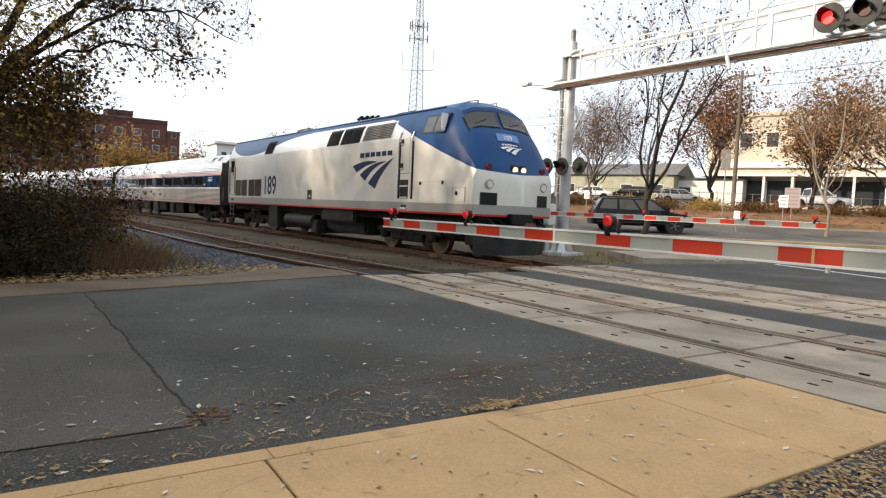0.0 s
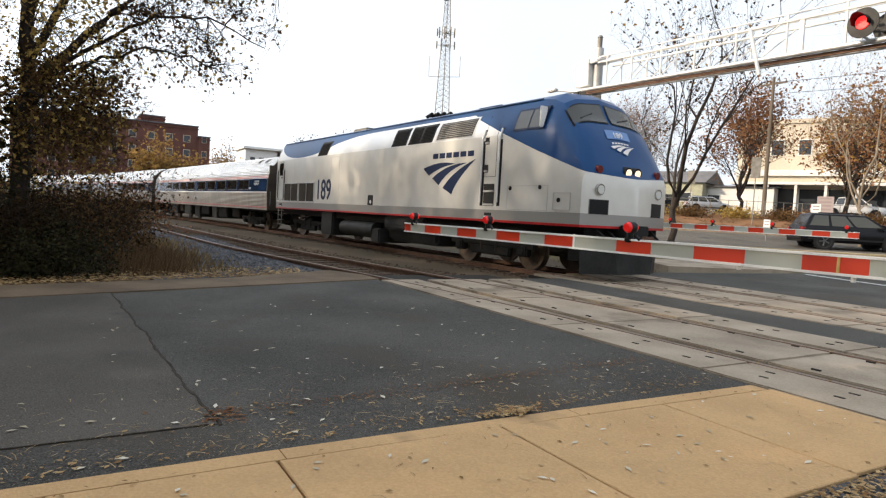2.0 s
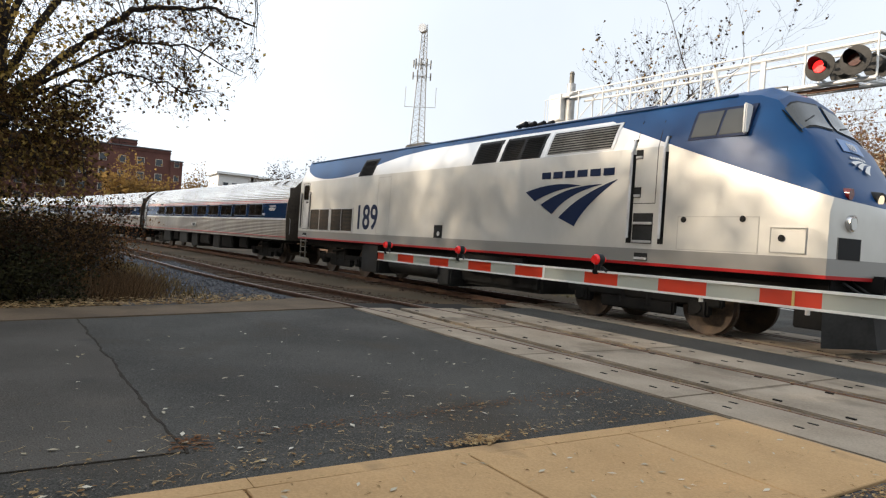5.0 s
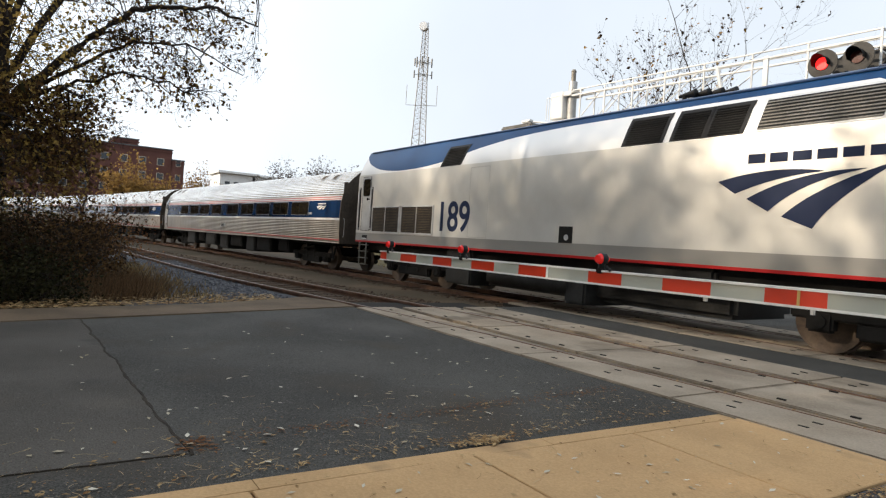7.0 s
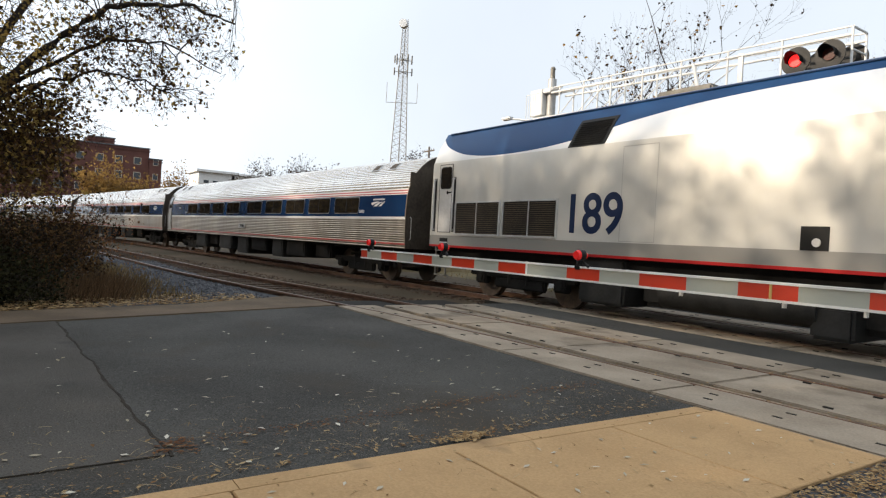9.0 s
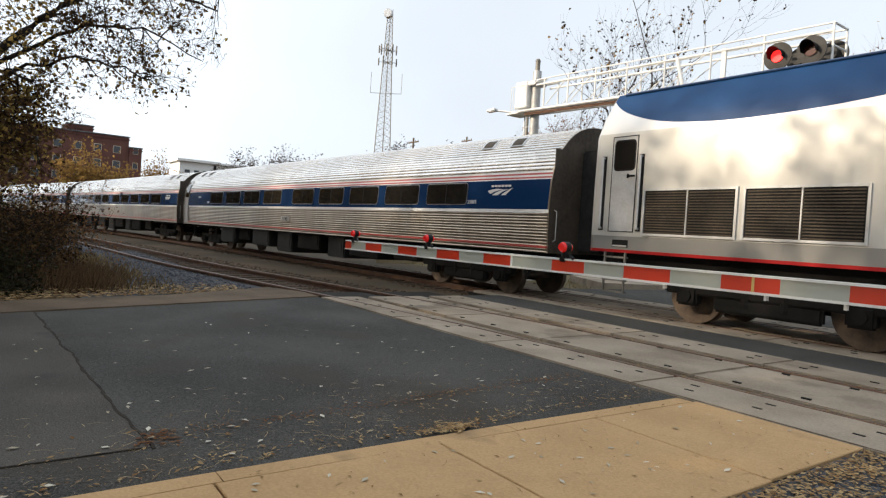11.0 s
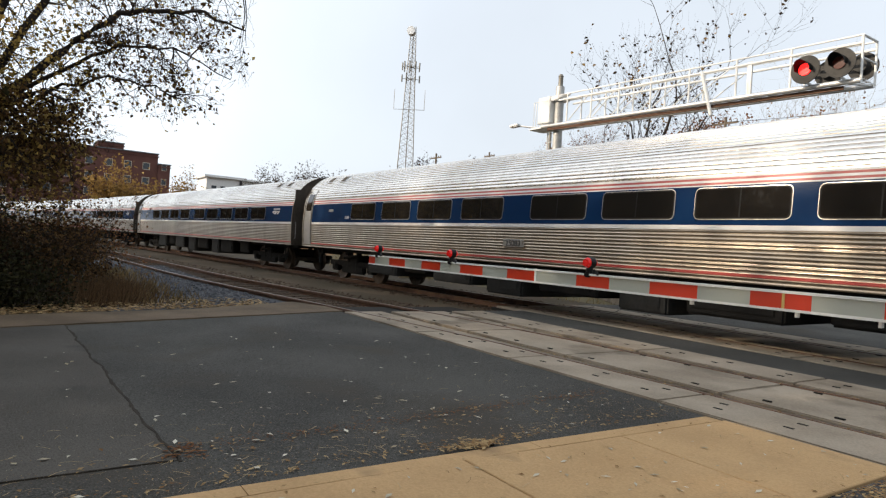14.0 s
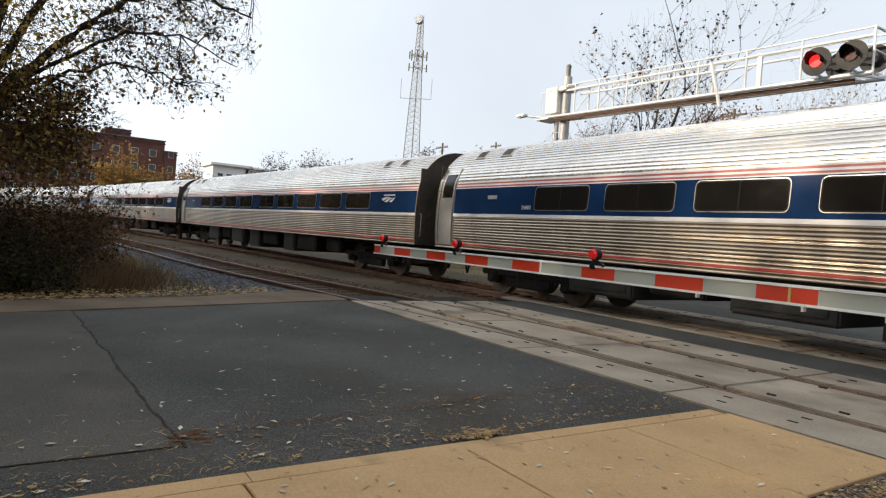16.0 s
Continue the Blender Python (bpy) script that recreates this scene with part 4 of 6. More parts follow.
    # lettering
    letter_bars(e, 13.92, 16.05, 2.95, 3.1, -1.502, 6, NAVY)
    swoosh(e, 13.43, 1.9, 2.65, 0.96, -1.502, NAVY)
    words("number", "189", 1.14, pose(5.7, -1.502, 1.68, 90) @ Matrix.Diagonal((.92, 1, 1, 1)), NAVY, e, .004, .018)
    # the cab is a little shorter than its sections are drawn
    short = lambda u: 18.3 + (u - 18.3) * .92 if u > 18.3 else u
    for o in e.children_recursive:
        o.location.x = short(o.location.x)
        if o.location.x < 18:
            for v in o.data.vertices:
                v.co.x = short(v.co.x)
    ws = bogie(e, 3.23, 2.743, .508, 1) + bogie(e, 16.41, 2.743, .508, 1)
    return e, ws


COACH_L = 25.15
FRONT = COACH_L / 2 - .26   # the leading end wall; the trailing one stands at half the length
WINDOWS = [8.04, 6.07, 4.08, 2.07, .04, -2.52, -4.57, -6.58, -8.62]   # the trailing edge of each; all are 1.62 long


def coach_body():
    """Meshes of one coach, shared by all; the origin is the middle, on the rail top."""
    half = []
    for (z0, w0), (z1, w1) in zip(C_SIDE, C_SIDE[1:]):
        L = math.hypot(z1 - z0, w1 - w0)
        n = max(2, int(L / 0.0108))
        for i in range(n):
            t = i / n
            half.append((w0 + (w1 - w0) * t, z0 + (z1 - z0) * t))
    half.append((0, 3.935))
    dist, out = 0.0, []
    for i, (w, z) in enumerate(half):
        if i:
            dist += math.hypot(w - half[i - 1][0], z - half[i - 1][1])
        if z < 1.9:      # narrow corrugations below the belt
            rib = 0.008 * max(-.7, math.sin(dist * math.tau / 0.068))
        elif z > 2.84:   # broad flutes on the roof, parted by thin grooves
            d = dist / 0.09 % 1
            rib = -.01 if d < .2 else .006 * math.sin(math.pi * (d - .2) / .8)
        else:
            rib = 0.0
        out.append((w + rib * (1 if z < 3.4 else .6), z + (rib * .8 if z > 3.3 else 0)))
    ring = [(-w, z) for w, z in out] + [(w, z) for w, z in reversed(out[:-1])]
    h = COACH_L / 2
    bm = B()
    loft(bm, [[(u, y, z) for y, z in ring] for u in (-h, -h / 3, h / 3, FRONT)])
    # sides below the belt take a darker, browner stainless than the roof
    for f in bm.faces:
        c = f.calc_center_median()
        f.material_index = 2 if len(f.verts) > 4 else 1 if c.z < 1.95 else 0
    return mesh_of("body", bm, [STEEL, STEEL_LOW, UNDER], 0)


COACH_BODY = coach_body()


def coach(label, first):
    c = thing("coach", label, "train car", "coaches of the train")
    o = share("body", COACH_BODY, c, Matrix())
    h = COACH_L / 2
    # belt, stripes, windows on both sides
    for side in (-1, 1):
        bm = B()
        patch(bm, C_SIDE, -h + .82, FRONT, 1.99, 2.65, .006, 0, side)
        part("blue_belt", bm, COACHBLUE, c, "dark blue window belt")
        for z0, z1, m, nm in ((2.65, 2.672, STRIPEWHITE, "stripe"), (2.672, 2.71, STRIPERED, "stripe"), (2.71, 2.75, STRIPEWHITE, "stripe"), (2.75, 2.79, STRIPERED, "stripe"), (2.79, 2.83, STRIPEWHITE, "stripe"), (1.915, 1.99, STRIPEWHITE, "stripe"), (1.165, 1.215, STRIPERED, "stripe")):
            bm = B()
            patch(bm, C_SIDE, -h + .82, FRONT, z0, z1, .014 if z0 < 1.5 else .0065, 0, side, 1)
            part(nm, bm, m, c, smooth=0)
        for a in WINDOWS:
            bm = B()
            b = a + 1.62
            round_patch(bm, C_SIDE, a - .004, b + .004, 2.083, 2.627, .012, side, .095)
            w = part("window", bm, STEEL_SMOOTH, c, "dark tinted window with rounded corners in a thin steel frame")
            bm = B()
            round_patch(bm, C_SIDE, a + .008, b - .008, 2.095, 2.615, .016, side, .085)
            part("gasket", bm, BLACK, w, "black rubber gasket")
            bm = B()
            round_patch(bm, C_SIDE, a + .035, b - .035, 2.122, 2.588, .019, side, .07)
            part("pane", bm, GLASS, w)
            bm = B()
            m = (a + b) / 2
            patch(bm, C_SIDE, m - .012, m + .012, 2.125, 2.585, .022, 0, side, 2)
            part("mullion", bm, BLACK, w, smooth=0)
    # vestibule door at the trailing end
    bm = B()
    patch(bm, C_SIDE, -h + .04, -h + .8, 1.15, 3.25, .012)
    d = part("door", bm, STEEL_SMOOTH, c, "stainless vestibule door with a tall window")
    bm = B()
    patch(bm, C_SIDE, -h + .24, -h + .68, 2.42, 3.06, .02)
    part("door_window", bm, GLASS, d)
    for u in (-h + .1, -h + .76):
        bm = B()
        patch(bm, C_SIDE, u, u + .03, 1.2, 3.22, .03)
        part("door_edge", bm, ALU_DARK, d)
    # roof hatches near both ends
    for u in (-h + 1.0, -h + 2.05, h - 3.0, h - 2.0):
        bm = B()
        patch(bm, C_SIDE, u, u + .42, 3.5, 3.76, .03, -.1)
        k = part("roof_hatch", bm, ALU, c, "dark roof vent hatch")
        bm = B()
        patch(bm, C_SIDE, u + .05, u + .37, 3.53, 3.73, .04, -.08)
        part("hatch_screen", bm, LOUVRE, k)
    # ends
    for s, e, out in ((-1, h, h + .42), (1, FRONT, h + .42)):
        bm = B()
        u0, u1 = sorted((s * e, s * out))
        bx(bm, (u0, -.62, 1.1), (u1, .62, 3.35), .05)
        part("diaphragm", bm, RUBBER, c, "black rubber gangway bellows")
        bm = B()
        rod(bm, (s * (e - .3), 0, .88), (s * out, 0, .88), .09)
        part("coupler", bm, UNDER, c)
        for y in (-1.45, 1.45):
            bm = B()
            pts = [(s * e, y, 1.3), (s * (e + .1), y, 1.35), (s * (e + .1), y, 1.95), (s * e, y, 2.0)]
            for a, b in zip(pts, pts[1:]):
                rod(bm, a, b, .012, seg=6)
            part("grab_rail", bm, GALV, c)
        bm = B()
        rings = [[(s * (e - .025), y * k, z * 1) for y, z in [(-w, z) for z, w in C_SIDE] + [(w, z) for z, w in reversed(C_SIDE[:-1])]] for k in (1.004, 1.004)]
        rings[1] = [(s * (e + .02), y, z) for _, y, z in rings[1]]
        loft(bm, rings)
        for f in bm.faces:
            f.material_index = 1 if len(f.verts) > 4 else 0
        part("end_rim", bm, [STEEL_LOW, ENDWALL], c, "dark end wall in a steel rim", 0)
        bm = B()
        bx(bm, (s * e - .012 + s * .02, -1.5, 1.15), (s * e + .012 + s * .02, 1.5, 3.3))
        part("end_wall", bm, ENDWALL, c)
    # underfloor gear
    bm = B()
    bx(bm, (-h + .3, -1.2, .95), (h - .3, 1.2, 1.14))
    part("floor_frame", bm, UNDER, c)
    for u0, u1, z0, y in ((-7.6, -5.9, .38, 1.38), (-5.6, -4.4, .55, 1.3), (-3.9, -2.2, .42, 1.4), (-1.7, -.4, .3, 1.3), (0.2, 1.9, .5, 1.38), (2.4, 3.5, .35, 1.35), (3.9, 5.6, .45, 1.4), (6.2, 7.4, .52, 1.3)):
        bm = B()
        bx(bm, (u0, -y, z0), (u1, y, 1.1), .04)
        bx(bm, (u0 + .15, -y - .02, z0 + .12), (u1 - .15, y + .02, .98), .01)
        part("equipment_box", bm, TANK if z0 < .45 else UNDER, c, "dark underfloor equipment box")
    for s in (-1, 1):
        for k in (-1, 1):
            bm = B()
            u = s * (h - 1.15)
            rod(bm, (u, k * 1.4, 1.1), (u + .2, k * 1.4, .45), .03, seg=6), rod(bm, (u + .45, k * 1.4, 1.1), (u + .2, k * 1.4, .45), .03, seg=6)
            part("step_bracket", bm, UNDER, c)
    # emblem, name and numbers
    swoosh(c, h - 2.2, 2.16, .82, .31, -1.582, STRIPEWHITE)
    letter_bars(c, h - 2.08, h - 1.42, 2.5, 2.545, -1.58, 6, STRIPEWHITE)
    if first:
        words("number", "25083", .13, pose(9.86, -1.603, 2.11, 90), STRIPEWHITE, c)
        words("number", "25083", .13, pose(-8.88, -1.603, 2.11, 90), STRIPEWHITE, c)
        bm = B()
        bx(bm, (-.8, -1.618, 1.455), (-.1, -1.59, 1.635), .004)
        pl = part("number_plate", bm, STEEL_SMOOTH, c)
        words("number", "25083", .2, pose(-.45, -1.62, 1.475, 90), INK, pl)
    bm = B()
    bx(bm, (-h + 2.25, -1.6, 2.36), (-h + 2.6, -1.585, 2.45), .004)
    part("marker_plate", bm, GALV, c)
    ws = bogie(c, h - 3.4 + 0.0, 2.6, .457, 1) + bogie(c, -h + 3.4, 2.6, .457, 1)
    return c, ws


# ---- gates, signals ----
def flasher(parent, p, face, lit, r=.3, name="flasher"):
    """A round black backboard with a hooded red lens; face: -1 looks to the camera's side of the tracks."""
    x, y, z = p
    bm = B()
    rod(bm, (x, y, z), (x, y + face * .03, z), r, seg=28)
    rod(bm, (x, y - face * .16, z), (x, y, z), .14, .17, 18)
    f = part(name, bm, BACKBOARD, parent, "black round signal backboard")
    bm = B()
    rod(bm, (x, y + face * .03, z), (x, y + face * .06, z), .14, seg=24)
    part("lens", bm, LITLENS if lit else DARKLENS, f, "glowing red lens" if lit else "dull red lens")
    bm = B()
    arc = [radians(a) for a in range(-20, 201, 20)]
    loft(bm, [[(x + .17 * math.cos(a), y + face * .03, z + .17 * math.sin(a)) for a in arc], [(x + .17 * math.cos(a), y + face * (.2 + .16 * max(0, math.sin(a))), z + .17 * math.sin(a)) for a in arc]], closed=False)
    part("hood", bm, BLACK, f, "black visor hood")
    return f


def arm(parent, xs, y, z0, z1, h, lamps, first_red=True, under=True):
    """A striped gate arm whose bands meet at the places xs; it rises from z0 to z1."""
    za = lambda x: z0 + (z1 - z0) * (x - xs[0]) / (xs[-1] - xs[0])
    for i, (a, b) in enumerate(zip(xs, xs[1:])):
        bm = B()
        red = (i % 2 == 0) == first_red
        for k, (lo, hi) in enumerate(((-h / 2 + .012, h / 2 - .012),)):
            loft(bm, [[(a, y - .02, za(a) + lo), (a, y + .02, za(a) + lo), (a, y + .02, za(a) + hi), (a, y - .02, za(a) + hi)], [(b, y - .02, za(b) + lo), (b, y + .02, za(b) + lo), (b, y + .02, za(b) + hi), (b, y - .02, za(b) + hi)]])
        part("band", bm, ARMRED if red else ARMWHITE, parent, smooth=0)
    a, b = xs[0], xs[-1]
    for lo, hi in ((-h / 2, -h / 2 + .016), (h / 2 - .016, h / 2)):
        bm = B()
        loft(bm, [[(a, y - .03, za(a) + lo), (a, y + .03, za(a) + lo), (a, y + .03, za(a) + hi), (a, y - .03, za(a) + hi)], [(b, y - .03, za(b) + lo), (b, y + .03, za(b) + lo), (b, y + .03, za(b) + hi), (b, y - .03, za(b) + hi)]])
        part("edge_strip", bm, ARMEDGE, parent, "white aluminium edge of the arm", 0)
    for x in lamps:
        z = za(x) + h / 2
        bm = B()
        rod(bm, (x, y, z - .02), (x, y, z + .05), .03, seg=8)
        bx(bm, (x - .035, y - .04, z - .03), (x + .035, y + .04, z + .015), .01)
        rod(bm, (x, y - .03, z + .095), (x, y + .03, z + .095), .048, seg=18)
        rod(bm, (x + .05, y, z + .03), (x + .13, y - .03, z + .0), .014, seg=6)
        lp = part("lamp", bm, BLACK, parent, "black clamp-on arm lamp")
        for s in (-1, 1):
            bm = B()
            rod(bm, (x, y + s * .03, z + .095), (x, y + s * .055, z + .095), .046, .034, 18)
            part("lens", bm, REDLENS, lp, "domed red lens")


def near_gate():
    g = thing("crossing_gate", "lowered crossing gate arm in red and white bands", "gate", "gates of the crossing")
    xs = [-7.8, -7.62, -7.22, -6.81, -6.41, -6.0, -5.6, -5.19, -4.79, -4.39, -3.85, -3.48, -3.08, -2.67, -2.28, -1.89, -1.5, -1.1, -.7, -.3, .1, .5, .9, 1.3]
    arm(g, xs, 4.0, 1.105, 1.145, .128, (-7.56, -5.80, -3.72))
    for x in (-2.72, -1.98, -1.52):
        bm = B()
        bx(bm, (x - .008, 3.985, 1.035), (x + .008, 4.015, 1.075))
        part("peg", bm, ARMEDGE, g)
    for x, w, m, nm in ((-4.37, .01, ARMEDGE, "sleeve_joint"), (-2.06, .008, plain("worn_tape", (.62, .44, .16), .6), "tape")):
        bm = B()
        bx(bm, (x - w, 3.974, 1.07), (x + w, 3.98, 1.19))
        part(nm, bm, m, g)
    bm = B()
    bx(bm, (1.3, 3.96, 1.06), (2.1, 4.04, 1.2), .01)
    part("arm_root", bm, ALU, g)
    bm = B()
    bx(bm, (1.75, 4.05, .75), (2.25, 4.5, 1.5), .04)
    part("mechanism", bm, ALU, g, "grey gate mechanism box")
    bm = B()
    rod(bm, (2.0, 4.62, -.04), (2.0, 4.62, 4.2), .07, seg=14)
    bx(bm, (1.8, 4.42, -.2), (2.2, 4.82, .06), .03)
    part("mast", bm, ALU, g, "aluminium gate mast")


def cantilever():
    c = thing("signal_cantilever", "galvanised signal bridge over the road with red flashers", "signal")
    Y, X = 15.5, -16.36
    bm = B()
    rod(bm, (X, Y, .2), (X, Y, 7.3), .2, .15, 20)
    rod(bm, (X, Y, 7.3), (X, Y, 7.7), .06, .06, 10)
    # the mast's partial shadow is put into this greyer metal
    part("mast", bm, GALV, c, "thick galvanised mast")
    bm = B()
    rod(bm, (X, Y, 7.2), (X, Y, 7.66), .085, .085, 12), rod(bm, (X, Y, 7.66), (X, Y, 7.74), .1, .06, 12)
    part("bell", bm, ALU_DARK, c, "dark grey bell housing on the mast top")
    bm = B()
    bx(bm, (X - .78, Y - .3, 6.02), (X - .16, Y + .25, 6.95), .02)
    part("cabinet", bm, WHITE, c, "white junction cabinet beside the mast")
    bm = B()
    for k in range(4):
        a = math.tau * k / 4 + .785
        loft(bm, [[(X + .42 * math.cos(a + d), Y + .42 * math.sin(a + d), -.02) for d in (-.35, .35)] + [(X + .2 * math.cos(a + .4), Y + .2 * math.sin(a + .4), -.02), (X + .2 * math.cos(a - .4), Y + .2 * math.sin(a - .4), -.02)],
                  [(X + .24 * math.cos(a + d), Y + .24 * math.sin(a + d), .62) for d in (-.2, .2)] + [(X + .17 * math.cos(a + .3), Y + .17 * math.sin(a + .3), .62), (X + .17 * math.cos(a - .3), Y + .17 * math.sin(a - .3), .62)]])
    bx(bm, (X - .55, Y - .55, -.2), (X + .55, Y + .55, .02), .02)
    part("foot", bm, ALU, c, "flared steel foot on a concrete pad")
    x0, x1 = X - .5, -6.5
    zl = lambda x: 5.87 - .025 * (x - X)
    # deck tubes, light from above, dark below
    for dy in (-.32, .32):
        bm = B()
        rod(bm, (x0, Y + dy, zl(x0)), (x1, Y + dy, zl(x1)), .062, seg=14)
        part("deck_tube", bm, ALU, c)
    n = 26
    for i in range(n):
        bm = B()
        xa = X + .3 + (x1 - X - .3) * i / n
        for k in range(5):
            rod(bm, (xa, Y - .24 + .12 * k, zl(xa) + .06), (xa + (x1 - X - .3) / n - .03, Y - .24 + .12 * k, zl(xa) + .06), .012, seg=5)
        part("grating", bm, ALU, c, "open walkway grating")
        bm = B()
        rod(bm, (xa, Y - .32, zl(xa) - .02), (xa + .36, Y + .32, zl(xa) - .02), .022, seg=6)
        part("deck_bar", bm, ALU, c)
    for dz, r in ((-.1, .032), (-.15, .022)):
        bm = B()
        rod(bm, (x0 + .3, Y - .3, zl(x0) + dz), (x1 - .4, Y - .22, zl(x1) + dz + .03), r, seg=8)
        part("conduit", bm, RUST, c, "brown cable conduit under the walkway")
    posts = [X + .75, X + 1.85, X + 3.0, X + 4.2, X + 5.5, X + 6.9, X + 8.3, x1]
    for dy in (-.34, .34):
        for x in posts:
            bm = B()
            rod(bm, (x, Y + dy, zl(x)), (x, Y + dy, zl(x) + 1.0), .028, seg=8)
            part("post", bm, WHITE, c, "white handrail post")
        for dz, r in ((1.0, .022), (.82, .035)):
            bm = B()
            rod(bm, (posts[0] - .4, Y + dy, zl(x0) + dz), (x1, Y + dy, zl(x1) + dz), r, seg=8)
            part("handrail", bm, WHITE, c)
        for a, b in zip(posts[:5], posts[1:6]):
            bm = B()
            rod(bm, (a + .1, Y + dy, zl(a) + .1), (b - .2, Y + dy, zl(b) + .8), .018, seg=6)
            part("brace", bm, WHITE, c)
    bm = B()
    rod(bm, (x1, Y - .34, zl(x1) + 1.0), (x1, Y + .34, zl(x1) + 1.0), .028, seg=8)
    part("end_rail", bm, WHITE, c)
    bm = B()
    rod(bm, (x1, Y - .34, zl(x1) + .5), (x1, Y + .34, zl(x1) + .5), .022, seg=8)
    part("end_rail", bm, WHITE, c)
    bm = B()
    bx(bm, (X + 7.2, Y - .36, zl(x1) + .1), (X + 7.32, Y - .3, zl(x1) + .95))
    part("cable_box", bm, WHITE, c)
    bm = B()
    rod(bm, (X + 5.9, Y - .37, zl(x1) + .95), (X + 6.25, Y - .37, zl(x1) - .3), .05, seg=8)
    part("hanger", bm, WHITE, c)
    for dz in (0, .98):
        bm = B()
        rod(bm, (X, Y - .2, zl(X) + dz), (X + .8, Y - .3, zl(X) + dz), .05, seg=8)
        rod(bm, (X, Y + .2, zl(X) + dz), (X + .8, Y + .3, zl(X) + dz), .05, seg=8)
        bx(bm, (X - .24, Y - .28, zl(X) + dz - .08), (X + .24, Y + .28, zl(X) + dz + .08), .02)
        part("clamp", bm, ALU, c, "bolted mast clamp")
    # cage and small platform behind the mast
    bm = B()
    for k in range(5):
        rod(bm, (X - .5 - .12 * k, Y - .3, zl(X)), (X - .5 - .12 * k, Y - .3, zl(X) + .95 - .05 * (k % 2)), .012, seg=6)
    rod(bm, (X - 1.0, Y - .3, zl(X) + .95), (X - .3, Y - .3, zl(X) + .95), .014, seg=6)
    bx(bm, (X - 1.15, Y - .35, zl(X) - .04), (X - .2, Y + .35, zl(X) + .02))
    part("platform_cage", bm, WHITE, c)
    bm = B()
    for dx in (-.62, -.28):
        rod(bm, (X + dx, Y + .1, 1.9), (X + dx, Y + .1, 6.6), .025, seg=8)
    for i in range(15):
        rod(bm, (X - .62, Y + .1, 2.1 + i * .3), (X - .28, Y + .1, 2.1 + i * .3), .014, seg=6)
    part("ladder", bm, ALU, c, "steel rung ladder on the mast")
    for x, lit in ((-7.6, True), (-6.85, False)):
        bm = B()
        rod(bm, (x, Y - .5, zl(x) + .06), (x, Y - .5, zl(x) + .2), .03, seg=8)
        rod(bm, (x, Y - .5, zl(x) + .08), (x, Y, zl(x) + .05), .03, seg=8)
        part("lamp_bracket", bm, ALU, c)
        flasher(c, (x, Y - .55, 6.02), -1, lit, .33)
        flasher(c, (x + .02, Y + .5, 6.15), 1, False, .33)
    # lamps, crossbuck and bell on the mast
    bm = B()
    rod(bm, (X - .95, Y - .3, 3.0), (X + .75, Y - .3, 3.0), .035, seg=8)
    rod(bm, (X, Y - .3, 3.0), (X, Y, 3.0), .05, seg=8)
    part("lamp_bar", bm, ALU, c)
    flasher(c, (X - .62, Y - .35, 3.02), -1, True)
    flasher(c, (X + .15, Y - .35, 3.0), -1, False)
    flasher(c, (X + .8, Y - .2, 3.0), 1, False)
    for s in (-1, 1):
        bm = B()
        bx(bm, (-.11, -.01, -.62), (.11, .01, .62), .004)
        cb = part("crossbuck_blade", bm, SIGNWHITE, c, "white crossbuck blade with worn lettering")
        cb.matrix_basis = pose(X + .62, Y - .12 + .03 * s, 4.55, 0, 0, 118) @ pose(0, 0, 0, 0, 48 * s, 0)
        bm = B()
        for k in range(4):
            bx(bm, (-.05, -.013, -.5 + k * .13), (.05, -.0105, -.42 + k * .13))
        bl = part("letter_bar", bm, INK, cb)
    bm = B()
    bx(bm, (X - 1.35, Y - .3, .9), (X - .55, Y + .15, 2.0), .04)
    rod(bm, (X - .95, Y, -.05), (X - .95, Y, .95), .08)
    part("gate_machine", bm, ALU_DARK, c, "grey gate machine housing")
    return c


def far_gate():
    g = thing("crossing_gate", "far lowered crossing gate arm, red and white bands", "gate", "gates of the crossing")
    xs = [-7.3, -7.52] + [-7.9 - .406 * i for i in range(22)]
    xs = sorted(xs)
    arm(g, xs, 14.95, 1.36, 1.33, .15, (-7.55, -9.3, -11.0, -12.4), first_red=(len(xs) - 1) % 2 == 1)
    bm = B()
    bx(bm, (-17.2, 14.8, .95), (-16.4, 15.2, 1.7), .04)
    rod(bm, (-16.8, 15.2, -.05), (-16.8, 15.2, 1.0), .09)
    rod(bm, (-16.5, 14.95, 1.36), (-17.6, 14.95, 1.36), .04)
    part("mechanism", bm, ALU, g, "grey gate mechanism box")


near_gate()
cantilever()
far_gate()


# ---- trees ----
def tubes(name, lines, material, parent, label=""):
    vs, fs = [], []
    for pts, radii, k in lines:
        ring0 = None
        for i, (p, r) in enumerate(zip(pts, radii)):
            d = (pts[min(i + 1, len(pts) - 1)] - pts[max(i - 1, 0)]).normalized()
            u = d.orthogonal().normalized()
            v = d.cross(u)
            b = len(vs)
            for j in range(k):
                a = math.tau * j / k
                vs.append(p + (u * math.cos(a) + v * math.sin(a)) * r)
            if ring0 is not None:
                for j in range(k):
                    fs.append((ring0 + j, ring0 + (j + 1) % k, b + (j + 1) % k, b + j))
            ring0 = b
    me = bpy.data.meshes.new(name)
    me.from_pydata([tuple(v) for v in vs], [], fs)
    me.polygons.foreach_set("use_smooth", [True] * len(me.polygons))
    me.materials.append(material)
    ob = new(name, me)
    ob.parent = parent
    return tagged(ob, label)


